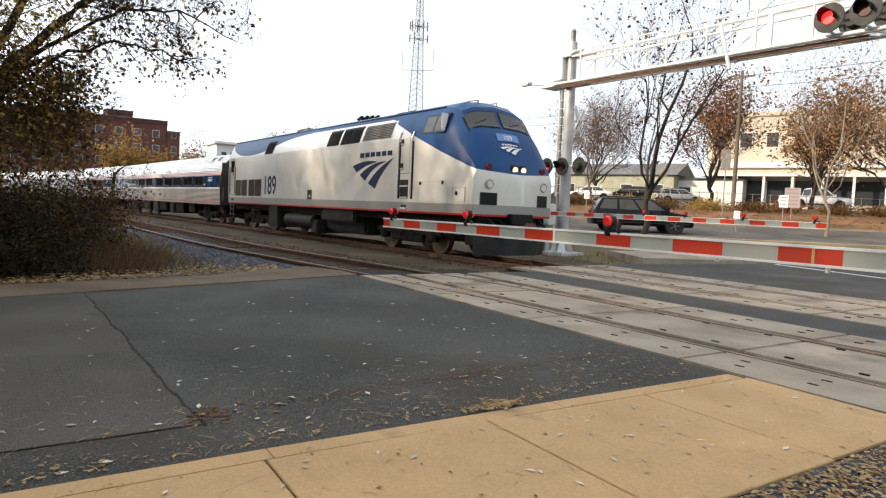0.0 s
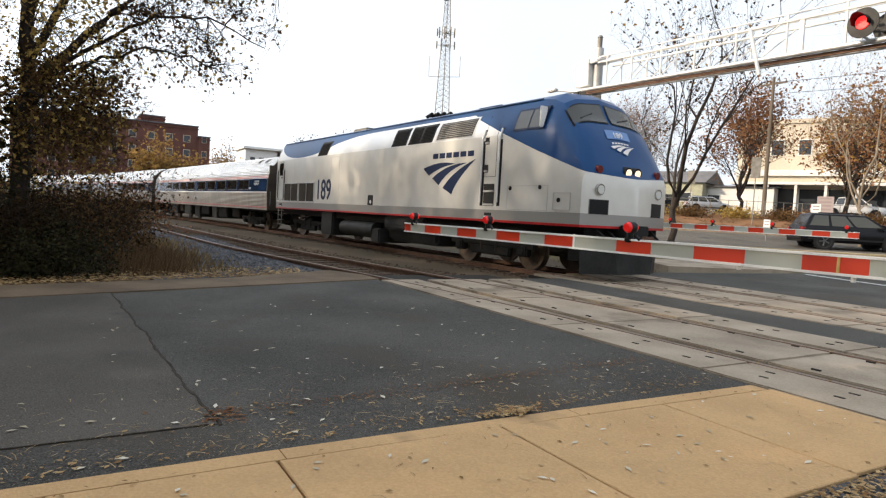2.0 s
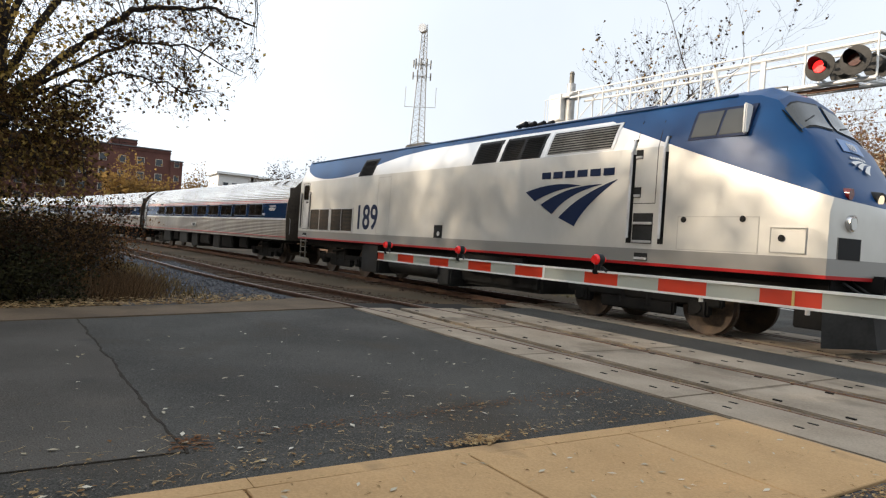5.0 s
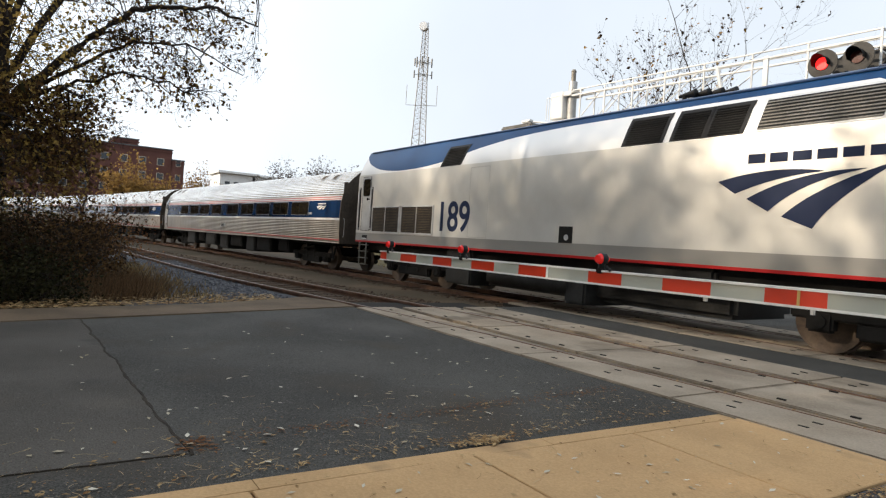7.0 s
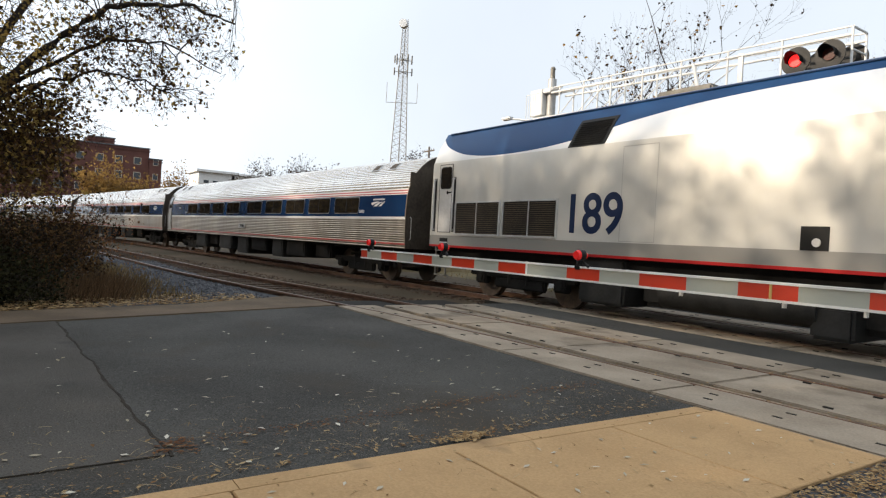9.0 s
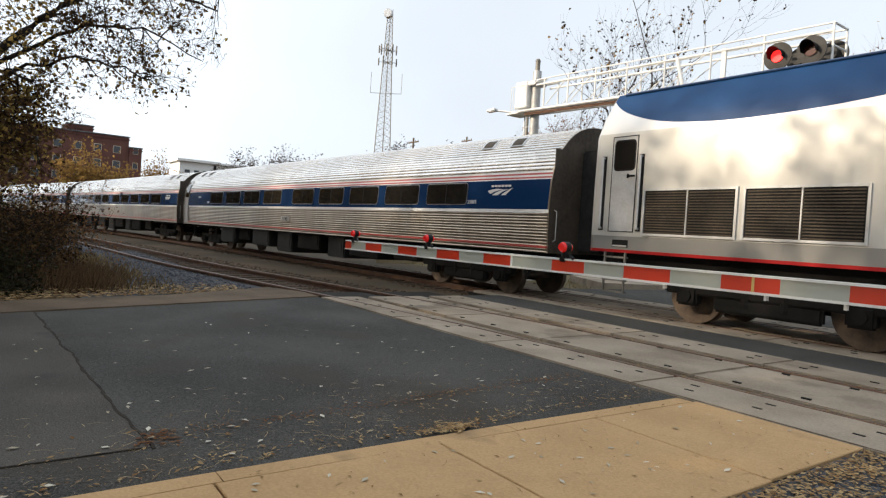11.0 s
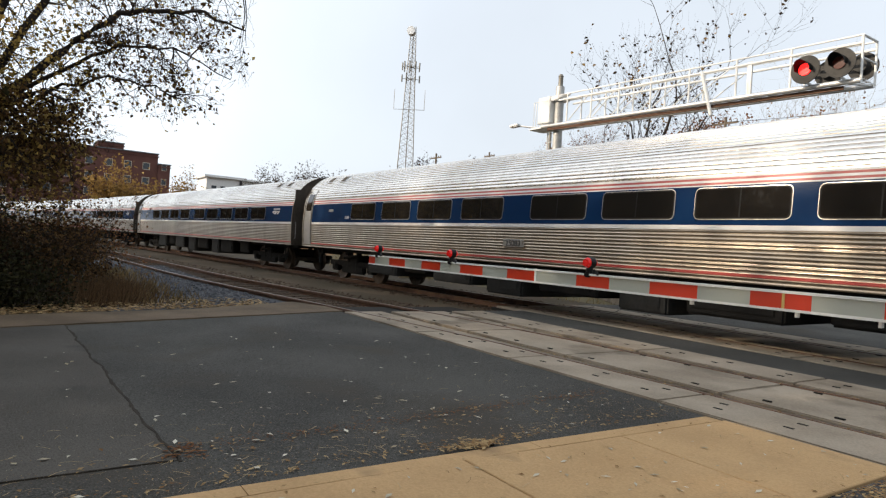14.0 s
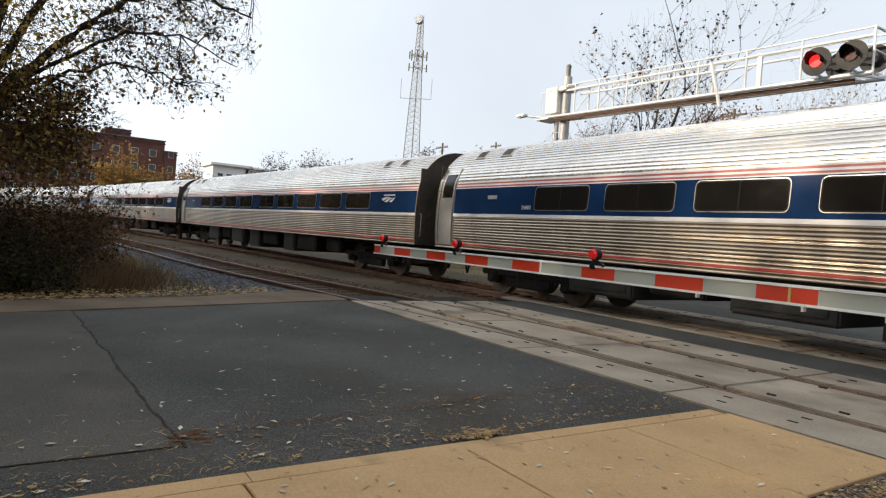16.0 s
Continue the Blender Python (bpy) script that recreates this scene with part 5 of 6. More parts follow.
def leaf_mesh(name, spots, size, material, parent, R, label="", droop=.2):
    vs, fs = [], []
    for p in spots:
        r = size * R.uniform(.55, 1.3)
        a = Vector((R.gauss(0, 1), R.gauss(0, 1), R.gauss(0, .8) - droop)).normalized()
        b = a.orthogonal().normalized()
        b.rotate(Matrix.Rotation(R.uniform(0, 6.28), 3, a))
        c = a.cross(b) * .25
        k = len(vs)
        vs += [p, p + a * r * .5 + b * r * .36 + c * r, p + a * r, p + a * r * .5 - b * r * .36 + c * r]
        fs += [(k, k + 1, k + 2), (k, k + 2, k + 3)]
    me = bpy.data.meshes.new(name)
    me.from_pydata([tuple(v) for v in vs], [], fs)
    me.materials.append(material)
    ob = new(name, me)
    ob.parent = parent
    return tagged(ob, label)


def grow(R, lines, tips, p, d, length, r, depth, maxd, up=.12, wander=.22, kids=(2, 4), sides=6):
    n = 5
    pts, rad = [p.copy()], [r]
    q = p.copy()
    for i in range(n):
        d = (d + Vector((R.gauss(0, wander), R.gauss(0, wander), R.gauss(0, wander) * .6 + up))).normalized()
        q = q + d * length / n
        pts.append(q.copy()), rad.append(r * (1 - .62 * (i + 1) / n))
        if depth >= maxd - 1:
            tips.append(q.copy())
        if depth < maxd and i >= 1:
            for _ in range(R.randint(*kids) if i in (2, 4) else R.randint(0, 2)):
                t = d.orthogonal().normalized()
                t.rotate(Matrix.Rotation(R.uniform(0, 6.28), 3, d))
                nd = (d * R.uniform(.5, 1.0) + t * R.uniform(.5, .95)).normalized()
                grow(R, lines, tips, q.copy(), nd, length * R.uniform(.45, .72), max(.004, rad[-1] * R.uniform(.45, .75)), depth + 1, maxd, up, wander, kids, max(3, sides - 1))
    lines.append((pts, rad, max(3, sides)))


def tree(name, label, x, y, height, r, seed, leaf=None, leafn=300, size=.1, bark=None, maxd=4, fork=.32, limbs=5, spread=.75, group="", z=None, clump=0.0, second=None, kids=(2, 4), up=.12):
    """A tapering trunk that forks into limbs, boughs and twigs, with leaves scattered on the twigs."""
    R = random.Random(seed)
    z = lie(x, y) if z is None else z
    t = thing(name, label, "tree", group, Matrix.Translation((x, y, z - .05)))
    lines, tips = [], []
    f = height * fork
    pts = [Vector((R.gauss(0, .04) * i, R.gauss(0, .04) * i, f * i / 5)) for i in range(6)]
    pts[0].z = -.1
    lines.append((pts, [r * 1.35] + [r * (1 - .05 * i) for i in range(1, 6)], 9))
    a0 = R.uniform(0, 6.28)
    for k in range(limbs):
        a = a0 + math.tau * k / limbs + R.uniform(-.3, .3)
        d = Vector((math.cos(a) * spread, math.sin(a) * spread, R.uniform(.7, 1.2))).normalized()
        grow(R, lines, tips, pts[-1 - (k % 2)].copy(), d, height * R.uniform(.42, .6), r * R.uniform(.42, .62), 1, maxd, up, .22, kids)
    grow(R, lines, tips, pts[-1].copy(), Vector((R.gauss(0, .1), R.gauss(0, .1), 1)), height * .62, r * .7, 1, maxd, up, .22, kids)
    tubes("trunk", lines, bark or BARK, t, "trunk with forking grey-brown limbs and twigs")
    if leaf and tips:
        spots = [R.choice(tips) + Vector((R.gauss(0, 1), R.gauss(0, 1), R.gauss(0, 1))) * (clump + .04) for _ in range(leafn)]
        leaf_mesh("crown", spots, size, leaf, t, R)
        if second:
            spots = [R.choice(tips) + Vector((R.gauss(0, 1), R.gauss(0, 1), R.gauss(0, 1))) * (clump + .04) for _ in range(leafn // 4)]
            leaf_mesh("crown", spots, size, second, t, R)
    return t


def overhanging_tree():
    R = random.Random(31)
    base = Vector((-14.6, -.95, -.2))
    t = thing("tree", "dark autumn tree overhanging the road with sparse olive leaves", "tree", at=Matrix.Translation(base))
    lines, tips = [], []

    def limb(pts, r0, r1, twigs, length, up):
        pts = [Vector(p) - base for p in pts]
        fine = []
        for a, b in zip(pts, pts[1:]):
            for i in range(4):
                fine.append(a.lerp(b, i / 4) + Vector((R.gauss(0, .03), R.gauss(0, .03), R.gauss(0, .03))))
        fine.append(pts[-1])
        n = len(fine)
        lines.append((fine, [r0 + (r1 - r0) * i / (n - 1) for i in range(n)], 7))
        for i in range(twigs):
            k = R.randint(n // 5, n - 2)
            d = (fine[k + 1] - fine[k]).normalized()
            s = d.orthogonal().normalized()
            s.rotate(Matrix.Rotation(R.uniform(0, 6.28), 3, d))
            grow(R, lines, tips, fine[k].copy(), (d * .6 + s).normalized(), length * R.uniform(.6, 1.2), .015, 2, 4, up, .26, (1, 3), 4)

    limb([(-14.6, -.95, -.2), (-14.7, -.9, 1.6), (-14.85, -.85, 3.2), (-15.0, -.9, 5.5), (-15.2, -.7, 8.5), (-15.0, -.4, 11)], .2, .06, 11, 1.5, .02)
    limb([(-14.75, -.9, 2.2), (-14.9, -.75, 3.5), (-14.3, .45, 4.75), (-13.7, 1.1, 5.3), (-13.1, 1.8, 5.52), (-12.5, 2.6, 5.5), (-12.05, 3.25, 5.2)], .1, .015, 44, .85, -.05)
    limb([(-14.7, -.9, 1.9), (-14.3, -.3, 2.9), (-13.9, .3, 3.0), (-13.65, .8, 2.5)], .06, .01, 30, .7, -.07)
    limb([(-14.6, -.9, 2.0), (-13.9, -1.0, 2.9), (-13.3, -.7, 3.1), (-12.9, -.3, 2.7)], .06, .01, 30, .7, -.07)
    limb([(-14.7, -.9, 2.6), (-14.2, -.4, 3.5), (-13.8, .1, 3.8), (-13.5, .5, 3.6)], .07, .012, 24, .75, -.06)
    limb([(-14.9, -.85, 3.8), (-14.5, .3, 6.2), (-13.8, 1.5, 6.9), (-12.8, 2.7, 6.6), (-12.2, 3.3, 6.0)], .08, .012, 34, 1.1, -.06)
    limb([(-14.8, -.9, 3.0), (-13.7, -.8, 4.4), (-12.8, -.6, 5.0), (-12.0, -.2, 5.0)], .08, .012, 13, .9, -.05)
    limb([(-14.9, -.85, 4.6), (-14.0, .2, 7.6), (-12.9, 1.3, 8.4), (-12.0, 2.3, 8.0)], .07, .012, 20, 1.1, -.05)
    limb([(-14.9, -.75, 3.4), (-14.2, .4, 4.3), (-13.6, 1.3, 4.85), (-13.0, 2.2, 4.8), (-12.35, 3.1, 4.3)], .05, .008, 26, .6, -.06)
    limb([(-14.85, -.8, 3.0), (-14.2, .4, 4.0), (-13.7, 1.15, 4.2), (-13.15, 1.9, 4.1), (-12.8, 2.4, 3.8)], .04, .007, 18, .5, -.07)
    reach = lambda p, k: (p.y + base.y) < -k * (p.x + base.x)
    lines[:] = [l for l in lines if l[1][0] > .03 or reach(l[0][-1], R.choice((.2, .24, .262, .275, .285))) and (l[1][0] > .012 or R.random() < .72)]
    tips[:] = [p for p in tips if reach(p, R.choice((.2, .23, .25, .265, .275)))]
    tubes("trunk", lines, BARK_DARK, t, "trunk with dark arching boughs and drooping twigs")
    low = [p for p in tips if p.z + base.z < 3.7 and p.y + base.y < 1.0]
    leaf_mesh("crown", [R.choice(low) + Vector((R.gauss(0, .16), R.gauss(0, .16), R.gauss(0, .16))) for _ in range(3600)], .085, LEAF_BROWN, t, R, "brown leaves on low boughs", .5)
    out = [p for p in tips if p.y + base.y > .6 and p.z + base.z > 3.6]
    leaf_mesh("crown", [R.choice(out) + Vector((R.gauss(0, .07), R.gauss(0, .07), R.gauss(0, .07) - .03)) for _ in range(1700)], .085, LEAF_BROWN, t, R, "curled brown leaves on the arching bough", .6)
    left = [p for p in tips if p.y + base.y < .75] or tips
    spots = [R.choice(left if R.random() < .8 else tips) + Vector((R.gauss(0, .13), R.gauss(0, .13), R.gauss(0, .13))) for _ in range(4000)]
    leaf_mesh("crown", spots, .085, LEAF_OLIVE, t, R, "small olive and brown leaves", .5)


def bush(x, y, r, h, n, seed, material, label, size=.07):
    R = random.Random(seed)
    t = thing("bush", label, "bush", "bushes beside the road", Matrix.Translation((x, y, -.12)))
    lines, tips = [], []
    for _ in range(14):
        a = R.uniform(0, 6.28)
        d = Vector((math.cos(a) * R.uniform(.2, 1), math.sin(a) * R.uniform(.2, 1), 1)).normalized()
        grow(R, lines, tips, Vector((math.cos(a) * r * .25, math.sin(a) * r * .25, 0)), d, h * R.uniform(.6, 1.05), .022, 2, 4, -.02, .25, (1, 3), 4)
    tubes("stem", lines, BARK_DARK, t)
    spots = []
    for _ in range(n):
        p = R.choice(tips) + Vector((R.gauss(0, .14), R.gauss(0, .14), R.gauss(0, .14)))
        p.z = max(.03, p.z)
        spots.append(p)
    leaf_mesh("foliage", spots, size, material, t, R)


overhanging_tree()
# the darkest shrubs carry the shade under the tree in their leaf colour
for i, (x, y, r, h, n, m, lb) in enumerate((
        (-13.3, -.6, 1.0, 1.05, 4400, LEAF_SHADED, "dense brown shrub beside the brown walk"), (-12.35, -.25, .8, .6, 3600, LEAF_DARK, "low dark evergreen shrub at the gravel's edge"),
        (-14.6, .35, 1.0, .95, 3000, LEAF_BROWN, "tangled low brown shrub"), (-12.5, -1.6, 1.0, 1.35, 4400, LEAF_SHADED, "brownish shrub beside the walk"),
        (-16.6, .4, 1.1, 1.6, 3000, LEAF_SHADED, "dark thicket beside the track"), (-14.5, -2.0, 1.2, 2.1, 4200, LEAF_DARK, "tall dark thicket under the tree"),
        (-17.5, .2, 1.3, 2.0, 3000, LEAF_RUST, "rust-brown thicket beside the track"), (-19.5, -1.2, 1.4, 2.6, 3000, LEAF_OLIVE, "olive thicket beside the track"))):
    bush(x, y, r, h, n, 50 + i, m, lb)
# evergreens added out of view to keep sun off shrubs and gravel
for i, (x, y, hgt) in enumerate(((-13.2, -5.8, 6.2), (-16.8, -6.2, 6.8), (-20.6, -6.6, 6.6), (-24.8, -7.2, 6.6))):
    tree("tree", "unseen dense evergreen added to shade the shrubs", x, y, hgt, .14, 180 + i, LEAF_DARK, 7000, .17, bark=BARK_DARK, maxd=3, fork=.08, limbs=9, spread=.9, group="evergreens beside the walk", clump=.4)

# dark bark and leaves: its silhouette against the sky is put into the colour
tree("tree", "bare sycamore with a few curled leaves beside the street", -17.75, 21.55, 9.3, .15, 28, LEAF_SHADED, 700, .14, bark=BARK_DARK, maxd=4, fork=.24, limbs=3, spread=.8, kids=(1, 3), up=.2, group="bare street trees", second=LEAF_GOLD)
tree("tree", "bare pale street tree with a few golden leaves", -16.3, 33.6, 9.5, .09, 8, LEAF_GOLD, 260, .13, bark=BARK_PALE, maxd=4, fork=.26, limbs=4, spread=.75, kids=(1, 3), up=.16, group="bare street trees", second=LEAF_RUST)
tree("tree", "fan-shaped maple with rust-brown leaves at its skirts", -36.5, 53.5, 9.6, .2, 12, LEAF_RUST, 3600, .28, bark=BARK_DARK, maxd=4, fork=.2, limbs=7, spread=.62, group="maples of the car park", clump=.2)
tree("tree", "maple with rusty autumn leaves beside the car park", -27.5, 54.0, 8.6, .2, 15, LEAF_RUST, 3200, .28, bark=BARK_DARK, maxd=4, fork=.2, limbs=7, spread=.7, group="maples of the car park", clump=.3, second=LEAF_GOLD)
tree("tree", "maple with rusty autumn leaves beside the car park", -20.0, 50.0, 8.0, .18, 16, LEAF_RUST, 2800, .26, bark=BARK_DARK, maxd=4, fork=.2, limbs=7, spread=.7, group="maples of the car park", clump=.3, second=LEAF_GOLD)
tree("tree", "bare fan-shaped tree beside the car park", -46.0, 48.0, 8.4, .17, 18, LEAF_RUST, 1700, .2, bark=BARK_DARK, maxd=4, fork=.2, limbs=7, spread=.6, group="maples of the car park")
tree("tree", "bare grey tree behind the street", -41.0, 42.0, 8.0, .13, 21, LEAF_RUST, 1100, .18, maxd=4, fork=.24, limbs=5, group="bare street trees")
tree("tree", "golden tree before the brick building", -128, 13.0, 10.6, .35, 23, LEAF_GOLD, 3000, .55, maxd=3, fork=.22, limbs=6, spread=.42, clump=.7, z=-.2)
for i, (x, y, hgt) in enumerate(((-99, 35, 9.6), (-97, 40, 9.9), (-95, 37, 9.4), (-80, 50, 11.4), (-78, 54, 11.2), (-79, 58, 11.6))):
    tree("tree", "far bare reddish-grey tree", x, y, hgt * .95, .22, 70 + i, LEAF_SHADED, 6500, .3, maxd=4, fork=.25, limbs=8, spread=.62, group="far bare trees", z=0.0)
tree("tree", "small golden-brown tree beyond the train", -161, 33.9, 11.8, .3, 27, LEAF_GOLD, 2200, .5, maxd=3, fork=.3, limbs=6, spread=.5, clump=.6, z=0.0)
# the row of unseen trees behind the camera that shades the road
for i, (x, y, hgt) in enumerate(((-24, -13, 15), (-16.5, -9.5, 14), (-10.5, -12.5, 16), (-4.5, -10, 14.5), (1.5, -12, 15.5), (7, -10, 14), (-31, -11, 15), (-38, -9.8, 14.5), (-46, -11.5, 15), (-55, -12, 15))):
    # those left of x = -30 are added to shade the far coaches
    tree("tree", "unseen tall autumn tree that shades road and train", x, y, hgt, .3, 90 + i, LEAF_OLIVE, 3600 if -18 < x < -5 else 5200, .22, maxd=3, fork=.3, limbs=7, spread=.7, group="shade trees by the road", clump=.45, second=LEAF_GOLD)
# a lower unseen layer, added to block low sun from road and underframes
for i, (x, y, hgt) in enumerate(((-20, -10.5, 8.5), (-13.5, -11, 8.8), (-8, -10, 8.2), (-3, -12, 9), (3.5, -10.5, 8.4), (-26, -11.5, 9), (-33, -9.5, 9), (-41, -11, 9.2), (-50, -11, 9), (-29, -13, 9.5))):
    tree("tree", "unseen young autumn tree added to shade the ground", x, y, hgt, .16, 120 + i, LEAF_OLIVE, 5400, .27, maxd=3, fork=.22, limbs=8, spread=.8, group="shade trees by the road", clump=.55, second=LEAF_BROWN)


# trees added out of view so the far coaches mirror less bright sky
for i in range(11):
    x = -64 - 9.5 * i
    yy = on_track(x, 0, YC2)[0].y - 20 - 3 * (i % 2)
    tree("tree", "unseen dense autumn tree for far coaches to reflect", x, yy, 12 + (i * 7 % 4), .26, 150 + i, LEAF_BROWN, 3400, .6, maxd=3, fork=.16, limbs=8, spread=.8, group="trees along the railway", clump=.8, second=LEAF_DARK)


# ---- distance: tower, poles, buildings ----
def lattice_tower():
    t = thing("radio_tower", "grey lattice radio tower with panel antennas and a dish", "tower", at=Matrix.Translation((-108.8, 62.3, 0)))
    H = 45.0
    w = lambda z: 2.5 - 1.95 * min(1, z / H)
    legs = [(math.cos(a), math.sin(a)) for a in (0.5, 0.5 + math.tau / 3, 0.5 + 2 * math.tau / 3)]
    for cx, cy in legs:
        bm = B()
        rod(bm, (cx * w(0), cy * w(0), 0), (cx * w(H), cy * w(H), H), .12, .07, 8)
        part("leg", bm, ALU_DARK, t)
    bm = B()
    z = 1.0
    while z < H - 1:
        st = max(.9, w(z) * .75)
        for k in range(3):
            a, b = legs[k], legs[(k + 1) % 3]
            rod(bm, (a[0] * w(z), a[1] * w(z), z), (b[0] * w(z + st), b[1] * w(z + st), z + st), .028, seg=5)
            rod(bm, (b[0] * w(z), b[1] * w(z), z), (a[0] * w(z + st), a[1] * w(z + st), z + st), .028, seg=5)
        z += st
    part("bracing", bm, ALU_DARK, t, "steel cross bracing")
    for z, n in ((37.0, 9), (34.6, 6)):
        for k in range(n):
            a = math.tau * k / n
            bm = B()
            x, y = 1.75 * math.cos(a), 1.75 * math.sin(a)
            bx(bm, (x - .11, y - .11, z - .7), (x + .11, y + .11, z + .8), .03)
            rod(bm, (0, 0, z), (x, y, z), .05, seg=5)
            part("antenna", bm, ALU_DARK, t, "panel antenna on a stand-off")
    bm = B()
    rod(bm, (1.5, -1.2, 43.5), (2.2, -1.9, 43.4), .95, .8, 18)
    rod(bm, (.3, 0, 43.5), (1.6, -1.2, 43.5), .07, seg=6)
    part("dish", bm, ALU, t, "round microwave dish")
    bm = B()
    for s in (-1, 1):
        rod(bm, (0, 0, 28.5), (3.2 * s * .6, 3.2 * s * .75, 28.5), .05, seg=5)
        rod(bm, (3.2 * s * .6, 3.2 * s * .75, 28.5), (3.2 * s * .6, 3.2 * s * .75, 32.5), .05, seg=5)
    part("whip", bm, ALU_DARK, t)


def utility_pole(x, y, h, lamp=False):
    z = lie(x, y)
    p = thing("utility_pole", "weathered wooden utility pole with a crossarm", "pole", at=Matrix.Translation((x, y, z - .1)))
    bm = B()
    rod(bm, (0, 0, 0), (0, 0, h), .17, .11, 12)
    part("pole", bm, POLEWOOD, p)
    bm = B()
    bx(bm, (-1.1, -.06, h - .6), (1.1, .06, h - .45), .01)
    for k in (-1, -.5, .5, 1):
        rod(bm, (k, 0, h - .45), (k, 0, h - .3), .04, seg=8)
    part("crossarm", bm, POLEWOOD, p)
    return p


def wire(a, b, sag):
    pts = [Vector(a).lerp(Vector(b), i / 12) - Vector((0, 0, sag * 4 * (i / 12) * (1 - i / 12))) for i in range(13)]
    w = tubes("overhead_wire", [(pts, [.02] * 13, 4)], BLACK, None)
    tagged(w, "thin black overhead wire between poles", "wire")


def facade(t, p, u, w, h, cols, rows, z0, dz, material=None, win=(1.3, 1.6), frame_m=None):
    """Windows of one wall: p its lower corner, u the way along it, w its length."""
    u = Vector(u).normalized()
    n = Vector((u.y, -u.x, 0))
    for i in range(cols):
        for j in range(rows):
            c = Vector(p) + u * (w * (i + .5) / cols) + Vector((0, 0, z0 + j * dz))
            bm = B()
            a, b = win[0] / 2, win[1] / 2
            loft(bm, [[c - u * a + n * k + Vector((0, 0, -b)), c + u * a + n * k + Vector((0, 0, -b)), c + u * a + n * k + Vector((0, 0, b)), c - u * a + n * k + Vector((0, 0, b))] for k in (-.1, .06)])
            f = part("window", bm, frame_m or STUCCO, t, smooth=0)
            bm = B()
            a, b = a * .84, b * .86
            loft(bm, [[c - u * a + n * k + Vector((0, 0, -b)), c + u * a + n * k + Vector((0, 0, -b)), c + u * a + n * k + Vector((0, 0, b)), c - u * a + n * k + Vector((0, 0, b))] for k in (-.1, .09)])
            part("pane", bm, material or PANE, f, smooth=0)


def brick_building():
    b = thing("brick_building", "red-brown brick building of several storeys with a flat roof", "building")
    for y0, y1, x0, h in ((-14, 28.6, -184, 21.6), (28.6, 31.6, -183, 18.9), (14.5, 20.5, -187, 23.6)):
        bm = B()
        bx(bm, (x0 - 16, y0, -.2), (x0, y1, h), .05)
        bx(bm, (x0 - 16.2, y0 - .2, h - .7), (x0 + .2, y1 + .2, h - .45))
        part("wall", bm, BRICK, b, smooth=0)
        bm = B()
        bx(bm, (x0 - 16.2, y0 - .2, h), (x0 + .25, y1 + .2, h + .3), .02)
        part("parapet", bm, ROOF, b, smooth=0)
    facade(b, (-184, -12, 0), (0, 1, 0), 40, 20, 9, 5, 2.6, 3.9, None, (1.8, 1.9))
    facade(b, (-183, 28.8, 0), (0, 1, 0), 2.6, 18, 1, 5, 2.6, 3.9, None, (1.3, 1.7))


def white_building():
    b = thing("white_building", "long white low-roofed building behind the train", "building")
    bm = B()
    bx(bm, (-236, 50, -.2), (-222, 62, 20.4), .05), bx(bm, (-236, 61, -.2), (-222, 94, 20.2), .05)
    part("wall", bm, WHITE, b, smooth=0)
    bm = B()
    bx(bm, (-237, 49, 20.4), (-220.5, 63, 21.2), .05), bx(bm, (-237, 63.1, 20.2), (-220.5, 95, 20.9), .05)
    part("roof", bm, WHITE, b, smooth=0)
    facade(b, (-222, 51, 0), (0, 1, 0), 42, 20, 14, 1, 17.2, 3, None, (2.0, 1.2), WHITE)


def street_front():
    """The pale commercial building beyond the car park."""
    b = thing("shop_building", "pale stucco shop building with a glazed ground floor", "building")
    a, c = Vector((-50, 72, 0)), Vector((-12, 88, 0))
    u = (c - a).normalized()
    n = Vector((u.y, -u.x, 0))
    L = (c - a).length
    z0 = 3.0

    def block(nm, s0, s1, d0, d1, za, zb, m):
        bm = B()
        q = [a + u * s0 + n * d0, a + u * s1 + n * d0, a + u * s1 + n * d1, a + u * s0 + n * d1]
        loft(bm, [[(p.x, p.y, za) for p in q], [(p.x, p.y, zb) for p in q]])
        return part(nm, bm, m, b, smooth=0)
    block("wall", 0, L, -14, 0, z0 - 1, 14.5, STUCCO)
    block("parapet", -.2, L + .2, -14.2, .2, 14.5, 15.0, STUCCO)
    block("cornice", -.1, L + .1, 0, .45, 8.2, 8.9, SIDING)
    block("canopy", -.1, L + .1, 0, 2.6, 7.0, 7.3, SIDING)
    block("shop_glass", .6, L - .6, -.05, .08, z0 + .9, 6.6, PANE)
    for i in range(14):
        s = 1 + i * (L - 2) / 13
        block("column", s - .14, s + .14, 2.2, 2.5, z0 - .5, 7.0, SIDING)
        block("mullion", s - .1, s + .1, .08, .16, z0 + .8, 6.7, SIDING)
    facade(b, a, u, L, 14, 14, 1, 11.6, 3, None, (1.5, 2.0), SIDING)
    b2 = thing("brick_shop", "low brick shop beside the car park", "building")
    bm = B()
    loft(bm, [[(-12, 70, 2.5), (14, 80, 2.5), (10, 92, 2.5), (-16, 82, 2.5)], [(-12, 70, 9.4), (14, 80, 9.4), (10, 92, 9.4), (-16, 82, 9.4)]])
    part("wall", bm, BRICK, b2, smooth=0)
    facade(b2, (-12, 70, 3), (.933, .359, 0), 27, 6, 8, 1, 2.4, 3, None, (2.2, 2.4), SIDING)
    bm = B()
